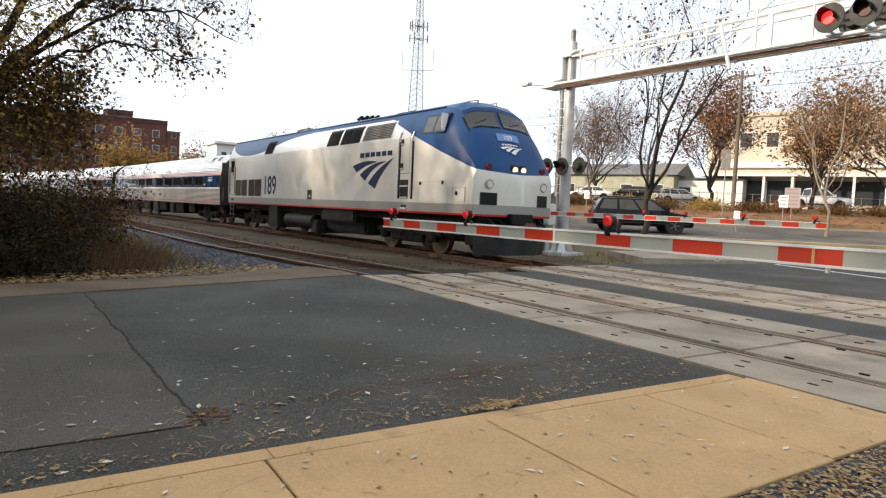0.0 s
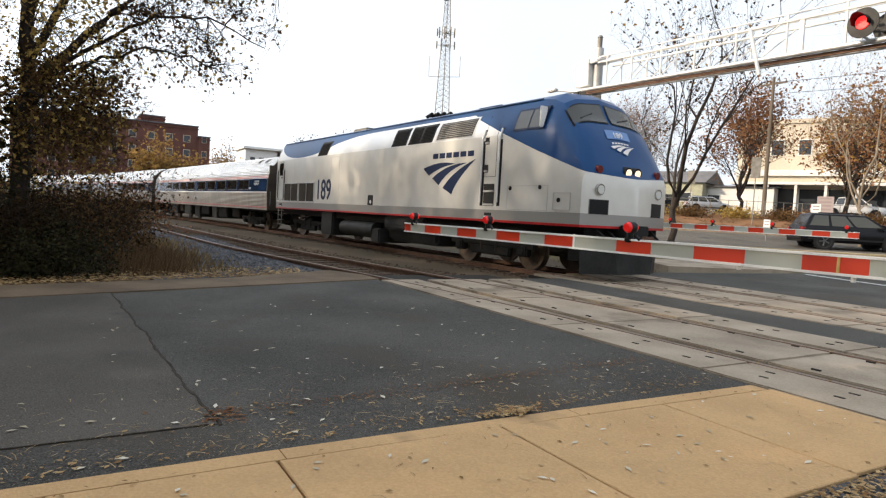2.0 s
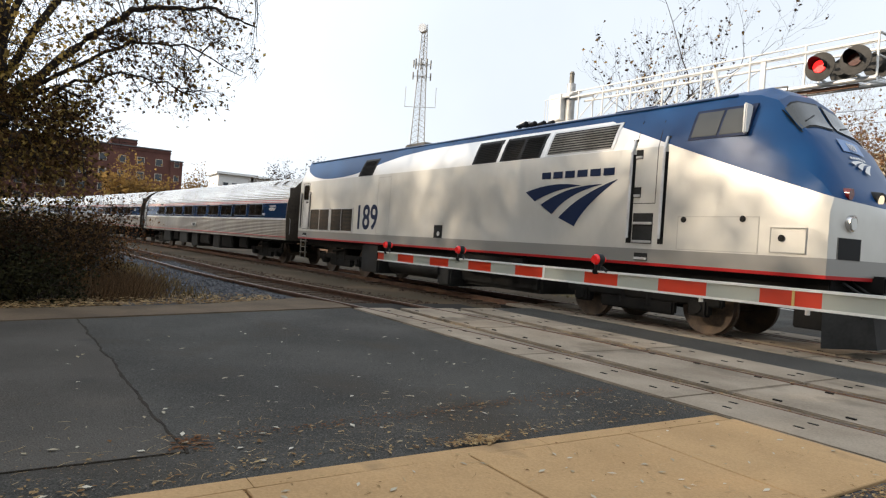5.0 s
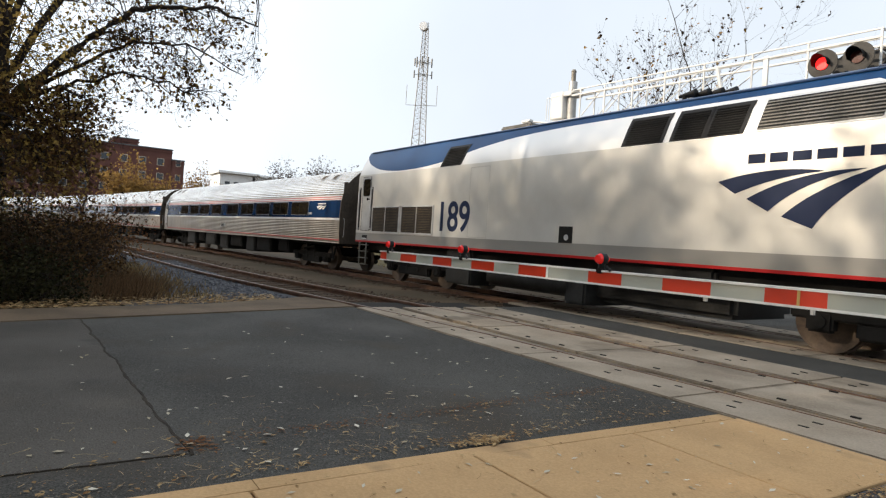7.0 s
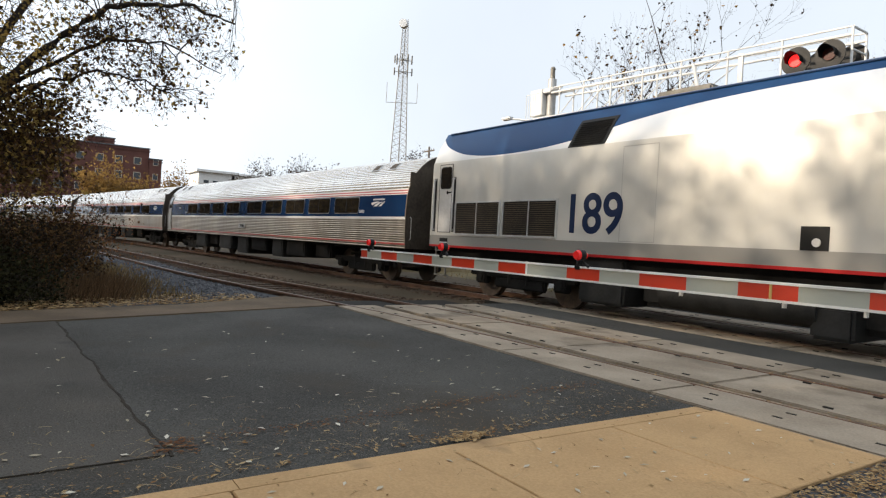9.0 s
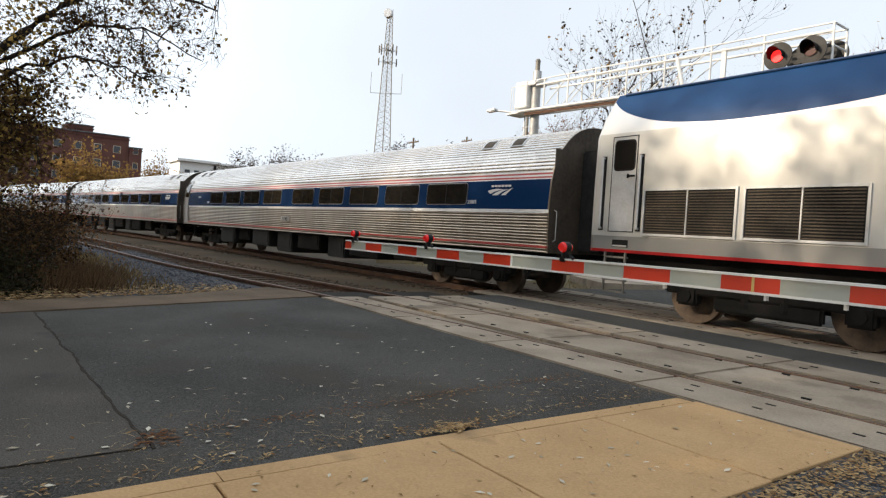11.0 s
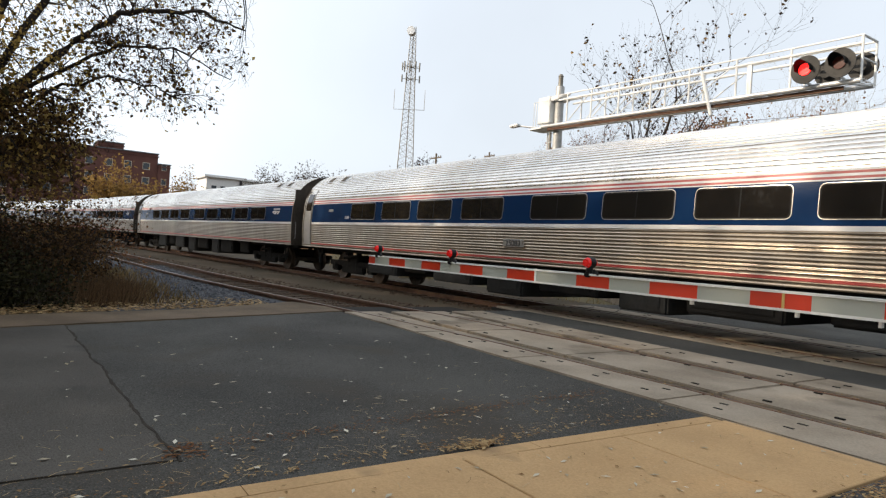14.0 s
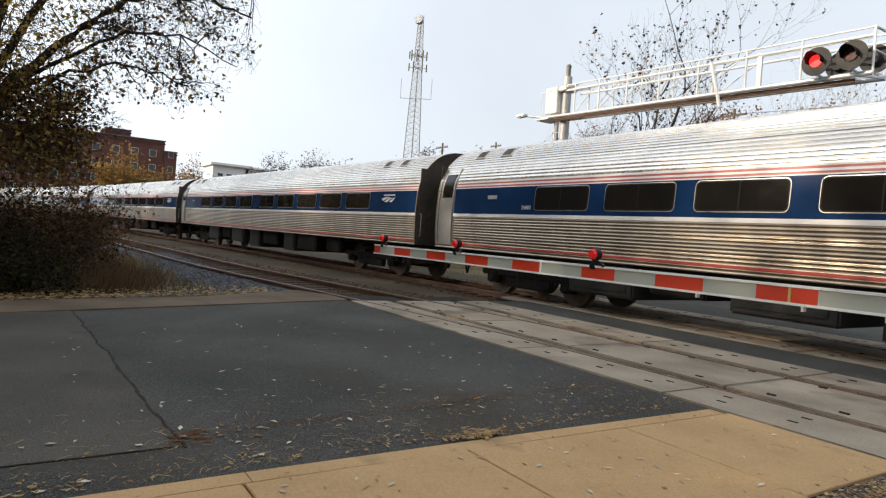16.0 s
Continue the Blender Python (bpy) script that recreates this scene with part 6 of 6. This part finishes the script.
    loft(bm, [[(-12.5, 69.4, 7.0), (14.5, 79.4, 7.0), (14.2, 80.2, 7.0), (-12.8, 70.2, 7.0)], [(-12.5, 69.4, 7.6), (14.5, 79.4, 7.6), (14.2, 80.2, 7.6), (-12.8, 70.2, 7.6)]])
    part("fascia", bm, SIDING, b2, smooth=0)


def low_house(x, y, w, d, h, roof_h, wall_m, label, rot):
    t = thing("house", label, "house", "low houses beyond the street", pose(x, y, lie(x, y) - .1, 0, 0, rot))
    bm = B()
    bx(bm, (-w / 2, -d / 2, -1), (w / 2, d / 2, h), .02)
    part("wall", bm, wall_m, t, smooth=0)
    bm = B()
    loft(bm, [[(-w / 2 - .4, -d / 2 - .4, h), (-w / 2 - .4, d / 2 + .4, h), (-w / 2 - .4, 0, h + roof_h)], [(w / 2 + .4, -d / 2 - .4, h), (w / 2 + .4, d / 2 + .4, h), (w / 2 + .4, 0, h + roof_h)]])
    part("roof", bm, ROOF, t, "shallow grey roof", 0)
    n = max(2, int(w / 3.5))
    for i in range(n):
        u = -w / 2 + w * (i + .5) / n
        bm = B()
        if i % 3 == 1:
            bx(bm, (u - .6, -d / 2 - .06, 0), (u + .6, -d / 2 + .05, 2.1), .02)
            part("door", bm, SIDING, t)
        else:
            bx(bm, (u - .8, -d / 2 - .06, 1.0), (u + .8, -d / 2 + .05, 2.2), .02)
            f = part("window", bm, SIDING, t)
            bm = B()
            bx(bm, (u - .7, -d / 2 - .08, 1.08), (u + .7, -d / 2, 2.12))
            part("pane", bm, PANE, f)


lattice_tower()
utility_pole(-30.0, 46.9, 10.9)
utility_pole(-66, 50.5, 11)
utility_pole(14, 44.0, 11)
utility_pole(-63.4, 40.5, 9.5)
for dz in (0, .9):
    wire((-30, 46.9, 13.0 - dz), (-66, 50.5, 13.4 - dz), .8), wire((-30, 46.9, 13.0 - dz), (14, 44, 12.7 - dz), .9)
brick_building()
white_building()
street_front()
low_house(-60, 68, 16, 9, 3.4, 1.8, mat("olive_siding", (.3, .3, .22), .8), "low grey-green house with a shallow roof", 22)
low_house(-50, 73, 9, 7, 3.2, .4, SIDING, "low white flat-roofed house", 22)
low_house(-82, 60, 14, 9, 4.2, 2.2, SIDING, "white house with a grey roof", 20)


# ---- vehicles ----
def wheel(parent, x, y, r):
    s = 1 if y > 0 else -1
    bm = B()
    rings = []
    for rr, yy in ((r * .66, .1), (r * .9, .11), (r, .07), (r, -.07), (r * .9, -.11), (r * .66, -.1)):
        rings.append([(rr * math.cos(a), s * yy, rr * math.sin(a)) for a in [i * math.tau / 24 for i in range(24)]])
    loft(bm, rings)
    w = part("tyre", bm, RUBBER, parent, "black tyre")
    w.matrix_basis = pose(x, y, r)
    bm = B()
    rod(bm, (0, s * .02, 0), (0, s * .075, 0), r * .64, seg=20)
    for i in range(5):
        a = math.tau * i / 5
        bx_ = Vector((math.cos(a), 0, math.sin(a)))
        rod(bm, (0, s * .09, 0), bx_ * r * .6 + Vector((0, s * .085, 0)), .035, .045, 6)
    part("rim", bm, RIM, w, "silver alloy rim")
    return w


def vehicle(name, label, style, colour, m):
    L, W, Hh, deck, r = {"suv": (4.8, .95, 1.64, 1.04, .38), "sedan": (4.7, .9, 1.45, .95, .33), "pickup": (5.6, 1.0, 1.9, 1.18, .4)}[style]
    v = thing(name, label, "car", "", m)
    h = L / 2
    shape = {"suv": [(-h, .8, .9), (-h + .06, 1.0, .97), (-h + .5, deck, 1), (.85, deck, 1), (1.2, deck - .02, .99), (h - .45, deck - .12, .96), (h - .1, deck - .3, .9), (h, .62, .82)],
             "sedan": [(-h, .7, .85), (-h + .08, .88, .93), (-h + .5, deck, .98), (.9, deck - .04, 1), (1.3, deck - .08, .99), (h - .5, deck - .2, .95), (h - .1, deck - .34, .88), (h, .5, .8)],
             "pickup": [(-h, 1.0, .96), (-h + .05, deck, .98), (-h + .5, deck, 1), (.7, deck, 1), (1.1, deck, 1), (h - .5, deck - .06, .98), (h - .06, deck - .16, .95), (h, .75, .9)]}[style]
    rings = []
    for x, zt, k in shape:
        w = W * k
        rings.append([(x, -w * .9, .3), (x, -w, .5), (x, -w, zt - .16), (x, -w * .9, zt), (x, w * .9, zt), (x, w, zt - .16), (x, w, .5), (x, w * .9, .3)])
    bm = B()
    loft(bm, rings)
    body = part("body", bm, colour, v, smooth=40)
    xb, xf, tb, tf = {"suv": (-h + .12, 1.3, -h + .45, .45), "sedan": (-1.75, 1.25, -.95, .35), "pickup": (-.75, 1.45, -.6, .65)}[style]
    bm = B()
    w0, w1 = W * .9, W * .68
    loft(bm, [[(xb, -w0, deck - .03), (xf, -w0, deck - .03), (xf, w0, deck - .03), (xb, w0, deck - .03)], [(tb, -w1, Hh - .05), (tf, -w1, Hh - .05), (tf, w1, Hh - .05), (tb, w1, Hh - .05)], [(tb + .1, -w1 * .85, Hh), (tf - .1, -w1 * .85, Hh), (tf - .1, w1 * .85, Hh), (tb + .1, w1 * .85, Hh)]])
    cab = part("cabin", bm, colour, v, smooth=30)
    z0, z1 = deck + .03, Hh - .1
    f0, f1 = (z0 - deck + .03) / (Hh - .02 - deck), (z1 - deck + .03) / (Hh - .02 - deck)
    cuts = {"suv": (0.0, .3, .62, 1.0), "sedan": (0.0, .5, 1.0), "pickup": (0.0, .45, 1.0)}[style]
    for s in (-1, 1):
        for c0, c1 in zip(cuts, cuts[1:]):
            bm = B()
            q = []
            for f, z in ((f0, z0), (f1, z1)):
                a, b = xb + (tb - xb) * f + .1, xf + (tf - xf) * f - .12
                w = w0 + (w1 - w0) * f + .012
                for c in (c0 + .02, c1 - .02):
                    q.append((a + (b - a) * c, s * w, z))
            loft(bm, [[q[0], q[1], q[3], q[2]], [(p[0], p[1] - s * .03, p[2]) for p in (q[0], q[1], q[3], q[2])]])
            part("side_window", bm, CABGLASS, cab, smooth=0)
        wy = s * (W - .09)
        bm = B()
        bx(bm, (xf - .35, s * W * 1.0 - .02, deck - .02), (xf - .15, s * W * 1.0 + s * .16 + .02, deck + .14), .03)
        part("mirror", bm, colour, v)
        bm = B()
        bx(bm, (-h + .25, s * W - .015, .42), (h - .25, s * W + .012, .5), .004)
        part("side_trim", bm, BLACK, v)
        for x in (-h * .6, h * .62):
            bm = B()
            rod(bm, (x, s * (W - .2), r + .02), (x, s * (W + .004), r + .02), r + .07, seg=22)
            part("wheel_arch", bm, BLACK, v)
        bm = B()
        bx(bm, (h - .28, s * W * .5, deck - .42), (h - .03, s * W * .86, deck - .28), .03)
        part("headlight", bm, CHROME, v)
        bm = B()
        bx(bm, (-h - .01, s * W * .68, deck - .34), (-h + .12, s * W * .93, deck - .08), .02)
        part("tail_light", bm, plain("tail_red", (.3, .01, .01), .2), v)
    for fr in (0, 1):
        bm = B()
        x0, x1 = ((xf, tf) if fr else (xb, tb))
        o = .012 if fr else -.012
        q = [(x0 + (x1 - x0) * f0 + o, y * (w0 + (w1 - w0) * f0) * .9, z0) for y in (-1, 1)] + [(x0 + (x1 - x0) * f1 + o, y * (w0 + (w1 - w0) * f1) * .9, z1) for y in (1, -1)]
        loft(bm, [q, [(p[0] - o * 3, p[1], p[2]) for p in q]])
        part("windscreen" if fr else "rear_window", bm, GLASS, cab, smooth=0)
    bm = B()
    bx(bm, (h - .06, -W * .45, .62), (h + .01, W * .45, .8), .02)
    bx(bm, (h - .1, -W * .8, .36), (h + .03, W * .8, .52), .04)
    part("grille", bm, BLACK, v)
    bm = B()
    bx(bm, (-h - .04, -W * .85, .4), (-h + .15, W * .85, .6), .04)
    part("rear_bumper", bm, BLACK if style == "suv" else colour, v)
    if style == "pickup":
        bm = B()
        bx(bm, (-h + .12, -W * .86, deck - .05), (-.85, W * .86, deck + .012), .01)
        part("bed", bm, BLACK, v)
    if style == "suv":
        for s in (-1, 1):
            bm = B()
            rod(bm, (tb + .3, s * w1 * .9, Hh + .03), (tf - .2, s * w1 * .9, Hh + .03), .022, seg=8)
            part("roof_rail", bm, BLACK, v)
    return v, [wheel(v, x, s * (W - .1), r) for x in (-h * .6, h * .62) for s in (-1, 1)]


CARBLACK = plain("car_black", (.005, .0055, .007), .25)
CARBLACK.node_tree.nodes["Principled BSDF"].inputs["Specular IOR Level"].default_value = .2
CARWHITE = plain("car_white", (.68, .68, .67), .3, 0, 0, .4)
CARRED = plain("car_red", (.35, .015, .015), .3, 0, 0, .4)
CARSILVER = plain("car_silver", (.42, .43, .44), .35, .4, 0, .4)
SUV, SUV_WHEELS = vehicle("black_suv", "glossy black sport utility car driving along the street", "suv", CARBLACK, pose(-20.9, 24.9, .86, 0, 0, 52))
for nm, lb, st, col, x, y, a in (
        ("white_suv", "silver-white sport utility car parked on the lot", "suv", CARSILVER, -44.9, 60.0, 52), ("pickup", "white pickup truck parked on the lot", "pickup", CARWHITE, -29.9, 59.2, 52),
        ("red_car", "red saloon car parked on the lot", "sedan", CARRED, -50.4, 51.4, 232), ("white_car", "white saloon car parked beyond the street", "sedan", CARWHITE, -46.5, 47.5, 232),
        ("white_car", "white saloon car parked on the lot", "sedan", CARWHITE, -21.0, 66.5, 52), ("dark_suv", "dark car parked on the lot", "suv", CARBLACK, -47.5, 54.5, 232)):
    vehicle(nm, lb, st, col, pose(x, y, lie(x, y) + (.13 if y < 30 else .02), 0, 0, a))


# ---- street furniture of the far side ----
def sign(x, y, h, w, hh, face, label, rows=3, rot=30):
    t = thing("sign", label, "sign", "signs along the street", pose(x, y, lie(x, y) - .05, 0, 0, rot))
    bm = B()
    rod(bm, (0, 0, 0), (0, 0, h), .03, seg=8)
    part("post", bm, ALU_DARK, t)
    bm = B()
    bx(bm, (-w / 2, -.05, h - hh), (w / 2, -.03, h), .004)
    b = part("board", bm, face, t)
    if rows:
        bm = B()
        for i in range(rows):
            z = h - hh * (i + .8) / (rows + .6)
            bx(bm, (-w * .36, -.056, z), (w * .36, -.0505, z + hh * .09))
        part("text_bar", bm, plain("faded_ink", (.25, .2, .19), .6), b)


sign(-19.2, 30.4, 1.25, .3, .4, SIGNWHITE, "small white roadside notice on a post", 2)
sign(-30.5, 31.0, 1.3, .35, .45, SIGNWHITE, "small white roadside notice on a post", 2)
sign(-20.5, 38.0, 2.3, .85, 1.2, plain("pale_board", (.3, .25, .24), .6), "faded pinkish notice board on posts", 5)
sign(-19.9, 36.0, 1.9, .45, .7, SIGNWHITE, "white parking notice on a post", 3)
sign(-22.4, 34.0, 4.4, .5, 1.2, ALU_DARK, "back of a grey road sign on a tall post", 0)
sign(-31.5, 40.0, 3.2, .55, 1.0, ALU_DARK, "back of a grey road sign", 0)
sign(-12.0, 34.0, 2.0, .4, .5, ALU_DARK, "grey road sign on a post", 0)
bm = B()
for i in range(56):
    x, y = beyond(49.5, -6 + i * 1.3)
    X, Y = beyond(49.5, -4.7 + i * 1.3)
    rod(bm, (x, y, lie(x, y) - .05), (x, y, lie(x, y) + 1.1), .025, seg=6)
    for z in (.3, 1.05):
        rod(bm, (x, y, lie(x, y) + z), (X, Y, lie(X, Y) + z), .02, seg=6)
fence = thing("fence", "dark metal railing above the leafy bank", "fence")
part("railing", bm, ALU_DARK, fence, "thin dark railing", 0)
for i in range(22):
    R = random.Random(200 + i)
    x, y = beyond(46.5 + R.uniform(-.5, .5), -6 + i * 2.9 + R.uniform(-.4, .4))
    t = thing("hedge_shrub", "low rounded brown and green hedge shrub", "bush", "hedge on the bank", Matrix.Translation((x, y, lie(x, y) - .1)))
    spots = [Vector((R.gauss(0, .65), R.gauss(0, .65), abs(R.gauss(.4, .22)))) for _ in range(1100)]
    leaf_mesh("foliage", spots, .14, R.choice((LEAF_OLIVE, LEAF_BROWN, LEAF_BROWN, LEAF_RUST)), t, R)


def street_lamp(x, y, h):
    t = thing("street_lamp", "grey street lamp with a long straight arm", "lamp", at=Matrix.Translation((x, y, lie(x, y) - .05)))
    bm = B()
    rod(bm, (0, 0, 0), (0, 0, h), .11, .07, 12)
    part("pole", bm, ALU_DARK, t)
    bm = B()
    rod(bm, (0, 0, h - .1), (-1.6, -.6, h + .15), .04, seg=8)
    part("arm", bm, ALU, t)
    bm = B()
    bx(bm, (-2.1, -.8, h + .1), (-1.5, -.5, h + .24), .04)
    part("lamp_head", bm, ALU, t)


street_lamp(-21.6, 20.0, 7.0)


# ---- litter ----
def scatter(x0, x1, y0, y1, z):
    return lambda: (rng.uniform(x0, x1), rng.uniform(y0, y1), z)


litter("road_litter", "pale curled leaves scattered on the asphalt", 90, scatter(-8.5, -3.35, -2.5, 5.0, 0.0), .028, LEAF_PALE)
litter("road_litter", "brown leaves gathered along the road edge", 420, lambda: (-3.36 - abs(rng.gauss(0, .12)), rng.uniform(-2, 5), 0.0), .018, LEAF_DRY)
litter("road_litter", "pale leaves on the asphalt near the footway", 70, lambda: (-3.4 - abs(rng.gauss(0, .8)), rng.uniform(-1.5, 4.5), 0.0), .026, LEAF_PALE)
litter("needle_heap", "orange pine needles caught at the crack", 55, lambda: (-3.95 + rng.gauss(0, .08), .85 + rng.gauss(0, .06), 0.0), .022, LEAF_RUST)
litter("needle_heap", "tan straw heaped against the footway", 200, lambda: (-3.34 + rng.gauss(0, .04), 2.6 + rng.gauss(0, .13), 0.012), .022, LEAF_DRY)
litter("straw_drift", "reddish straw drifted along the asphalt", 600, lambda: (lambda y: (-3.95 - .06 * y + rng.gauss(0, .07), y, 0.0))(rng.uniform(.8, 4.9)), .013, LEAF_RUST)
litter("walk_litter", "dry leaves scattered on the tan footway", 90, scatter(-3.05, -1.8, -.5, 5.0, .012), .024, LEAF_PALE)
litter("verge_litter", "brown leaves strewn over the gravel verge", 4200, lambda: (-1.72 + abs(rng.gauss(0, .5)), rng.uniform(1.6, 5.0), .004), .02, LEAF_DRY)
litter("edge_litter", "brown leaves drifted along the brown walk", 2600, lambda: (lambda y: (edge_x(y) - 1.5 - abs(rng.gauss(0, .7)), y, -.03))(rng.uniform(-3, 4.2)), .05, LEAF_DRY)
litter("track_litter", "leaves lodged along the rails", 700, lambda: (rng.uniform(-10, 4), rng.choice((6.03, 7.53)) + rng.gauss(-.1, .05), .0), .022, LEAF_DRY)
litter("bank_litter", "rust leaves on the bank beyond the street", 5000, lambda: (lambda x, y: (x, y, lie(x, y) + .03))(*beyond(rng.uniform(37, 48), rng.uniform(-8, 45))), .12, LEAF_RUST)
litter("road_grit", "pale grit worn out of the asphalt beside the footway", 2400, lambda: (-3.36 - abs(rng.gauss(0, .5)), rng.uniform(-2, 5), -.003), .005, LEAF_DRY)
litter("road_twigs", "straw and twigs drifted across the asphalt", 110, lambda: (-3.8 - abs(rng.gauss(0, .3)), rng.uniform(.2, 4.8), 0.0), .02, LEAF_DRY)
litter("road_aggregate", "worn aggregate standing out of the asphalt", 9000, lambda: (-3.33 - 3.2 * rng.random() ** 1.6, rng.uniform(-2, 5), -.0045), .0055, leafy("aggregate", (.03, .03, .028), (.26, .24, .2)))
litter("walk_litter", "small brown leaves along the footway joints", 160, lambda: (rng.choice((-3.12, -1.8, rng.uniform(-3.1, -1.8))) + rng.gauss(0, .03), rng.uniform(-.5, 5), .012), .016, LEAF_DRY)
# straws: thin, slightly bowed slivers
vs, fs = [], []
for _ in range(420):
    x, y = -3.36 - abs(rng.gauss(0, .75)), rng.uniform(-1.2, 4.9)
    if rng.random() < .25:
        x, y = rng.uniform(-3.05, -1.8), rng.uniform(0, 5)
    a, n, w, b = rng.uniform(0, 6.28), rng.uniform(.02, .06), rng.uniform(.0012, .0026), rng.uniform(-.012, .012)
    z, k = (.014 if x > -3.2 else .002), len(vs)
    for t in (-1, 0, 1):
        for q in (-w, w):
            u, v = n * t, q + b * (1 - t * t)
            vs.append((x + u * math.cos(a) - v * math.sin(a), y + u * math.sin(a) + v * math.cos(a), z + .004 * (1 - t * t)))
    fs += [(k, k + 2, k + 3, k + 1), (k + 2, k + 4, k + 5, k + 3)]
pieces("straw", vs, fs, leafy("straw", (.2, .13, .06), (.5, .38, .22)), None, "loose dry straws strewn on road and footway", "stuff", "straw")
# grass tufts along gravel and far verge
vs, fs = [], []
for _ in range(5200):
    if rng.random() < .4:
        x, y = rng.uniform(-24, -12.5), rng.gauss(2.2, .5)
        z, hgt = -.1, .16
    else:
        x, y = rng.uniform(-40, -12.5), rng.uniform(14.2, 20.5)
        z, hgt = lie(x, y) - .01, .14
    a, hh, w = rng.uniform(0, 6.28), hgt * rng.uniform(.5, 1.4), .012
    k = len(vs)
    lx, ly = rng.gauss(0, .06), rng.gauss(0, .06)
    vs += [(x - w * math.cos(a), y - w * math.sin(a), z), (x + w * math.cos(a), y + w * math.sin(a), z), (x + lx, y + ly, z + hh)]
    fs.append((k, k + 1, k + 2))
pieces("grass", vs, fs, leafy("dry_grass", (.09, .068, .028), (.28, .19, .085)), None, "dry yellowish grass tufts", "stuff", "grass")
vs, fs = [], []
for _ in range(3000):
    x, y = rng.uniform(-16.5, -12.4), rng.gauss(1.35, .42)
    a, hh, w = rng.uniform(0, 6.28), .4 * rng.uniform(.4, 1.3), .006
    k = len(vs)
    lx, ly = rng.gauss(.05, .12), rng.gauss(.08, .12)
    vs += [(x - w * math.cos(a), y - w * math.sin(a), -.1), (x + w * math.cos(a), y + w * math.sin(a), -.1), (x + lx, y + ly, -.1 + hh)]
    fs.append((k, k + 1, k + 2))
pieces("weeds", vs, fs, leafy("dead_weeds", (.05, .03, .016), (.19, .115, .06)), None, "dead brown weeds at the edge of the gravel", "stuff", "grass")

# ---- train of one engine and its coaches, and what moves ----
ENGINE, ENGINE_WHEELS = locomotive()
COACHES = [coach("fluted stainless coach with a blue window belt", True)]
for i in range(5):
    COACHES.append(coach("fluted stainless coach with a blue window belt", False))

# seconds, and the place of the engine's rear end along the track
RUN = [(0.0, -33.65), (0.5, -33.08), (1.0, -32.30), (1.5, -31.42), (2.0, -30.57), (2.5, -29.69), (3.0, -28.79), (3.5, -27.84), (6.0, -22.54), (6.5, -21.32), (7.0, -19.98),
       (7.5, -18.66), (8.0, -17.28), (8.5, -15.90), (9.0, -14.47), (11.5, -6.52), (12.0, -4.65), (12.5, -2.85), (13.0, -.99), (13.5, .92), (14.0, 2.88), (14.5, 4.93), (15.0, 7.02), (15.5, 9.19), (16.0, 11.42)]


def placed(s, a, b):
    """The pose of a vehicle whose trucks stand at s + a and s + b, its own origin at s."""
    p, q = on_track(s + a)[0], on_track(s + b)[0]
    h = math.atan2(q.y - p.y, q.x - p.x)
    o = p - Vector((math.cos(h), math.sin(h), 0)) * a
    return pose(o.x, o.y, 0, 0, 0, math.degrees(h))


def run_at(t):
    return float(np.interp(t, [r[0] for r in RUN], [r[1] for r in RUN]))


def motions():
    walk(ENGINE, [(t, placed(s, 3.23, 16.41)) for t, s in RUN])
    for i, (c, _) in enumerate(COACHES):
        walk(c, [(t, placed(s - .58 - 13.0 - 26.04 * i, -9.17, 9.17)) for t, s in RUN])
    steps = [k * .15 for k in range(107)] + [16.0]
    for ws, r in [(ENGINE_WHEELS, .508)] + [(c[1], .457) for c in COACHES[:3]]:
        for w in ws:
            at = w.matrix_basis.translation.copy()
            walk(w, [(t, pose(at.x, at.y, at.z, 0, math.degrees((run_at(t) - run_at(0)) / r), 0)) for t in steps])
    # the car gathers speed along the street
    drive = [(0.0, 0.0), (.5, 2.02), (1.0, 4.03), (1.5, 6.05), (2.0, 8.3), (2.5, 11.0), (3.0, 14.1), (3.5, 17.6), (5.0, 28.0), (7.0, 40.0), (10.0, 56.0), (13.0, 69.0), (16.0, 79.0)]
    gone = lambda t: float(np.interp(t, [d[0] for d in drive], [d[1] for d in drive]))
    rows = []
    for t, d in drive:
        x, y = -20.9 + .615 * d, 24.9 + .789 * d
        rows.append((t, pose(x, y, lie(x, y) + .1, 0, 0, 52)))
    walk(SUV, rows)
    for w in SUV_WHEELS:
        at = w.matrix_basis.translation.copy()
        walk(w, [(t, pose(at.x, at.y, at.z, 0, math.degrees(gone(t) / .38), 0)) for t in [k / 15 for k in range(241)]])


motions()
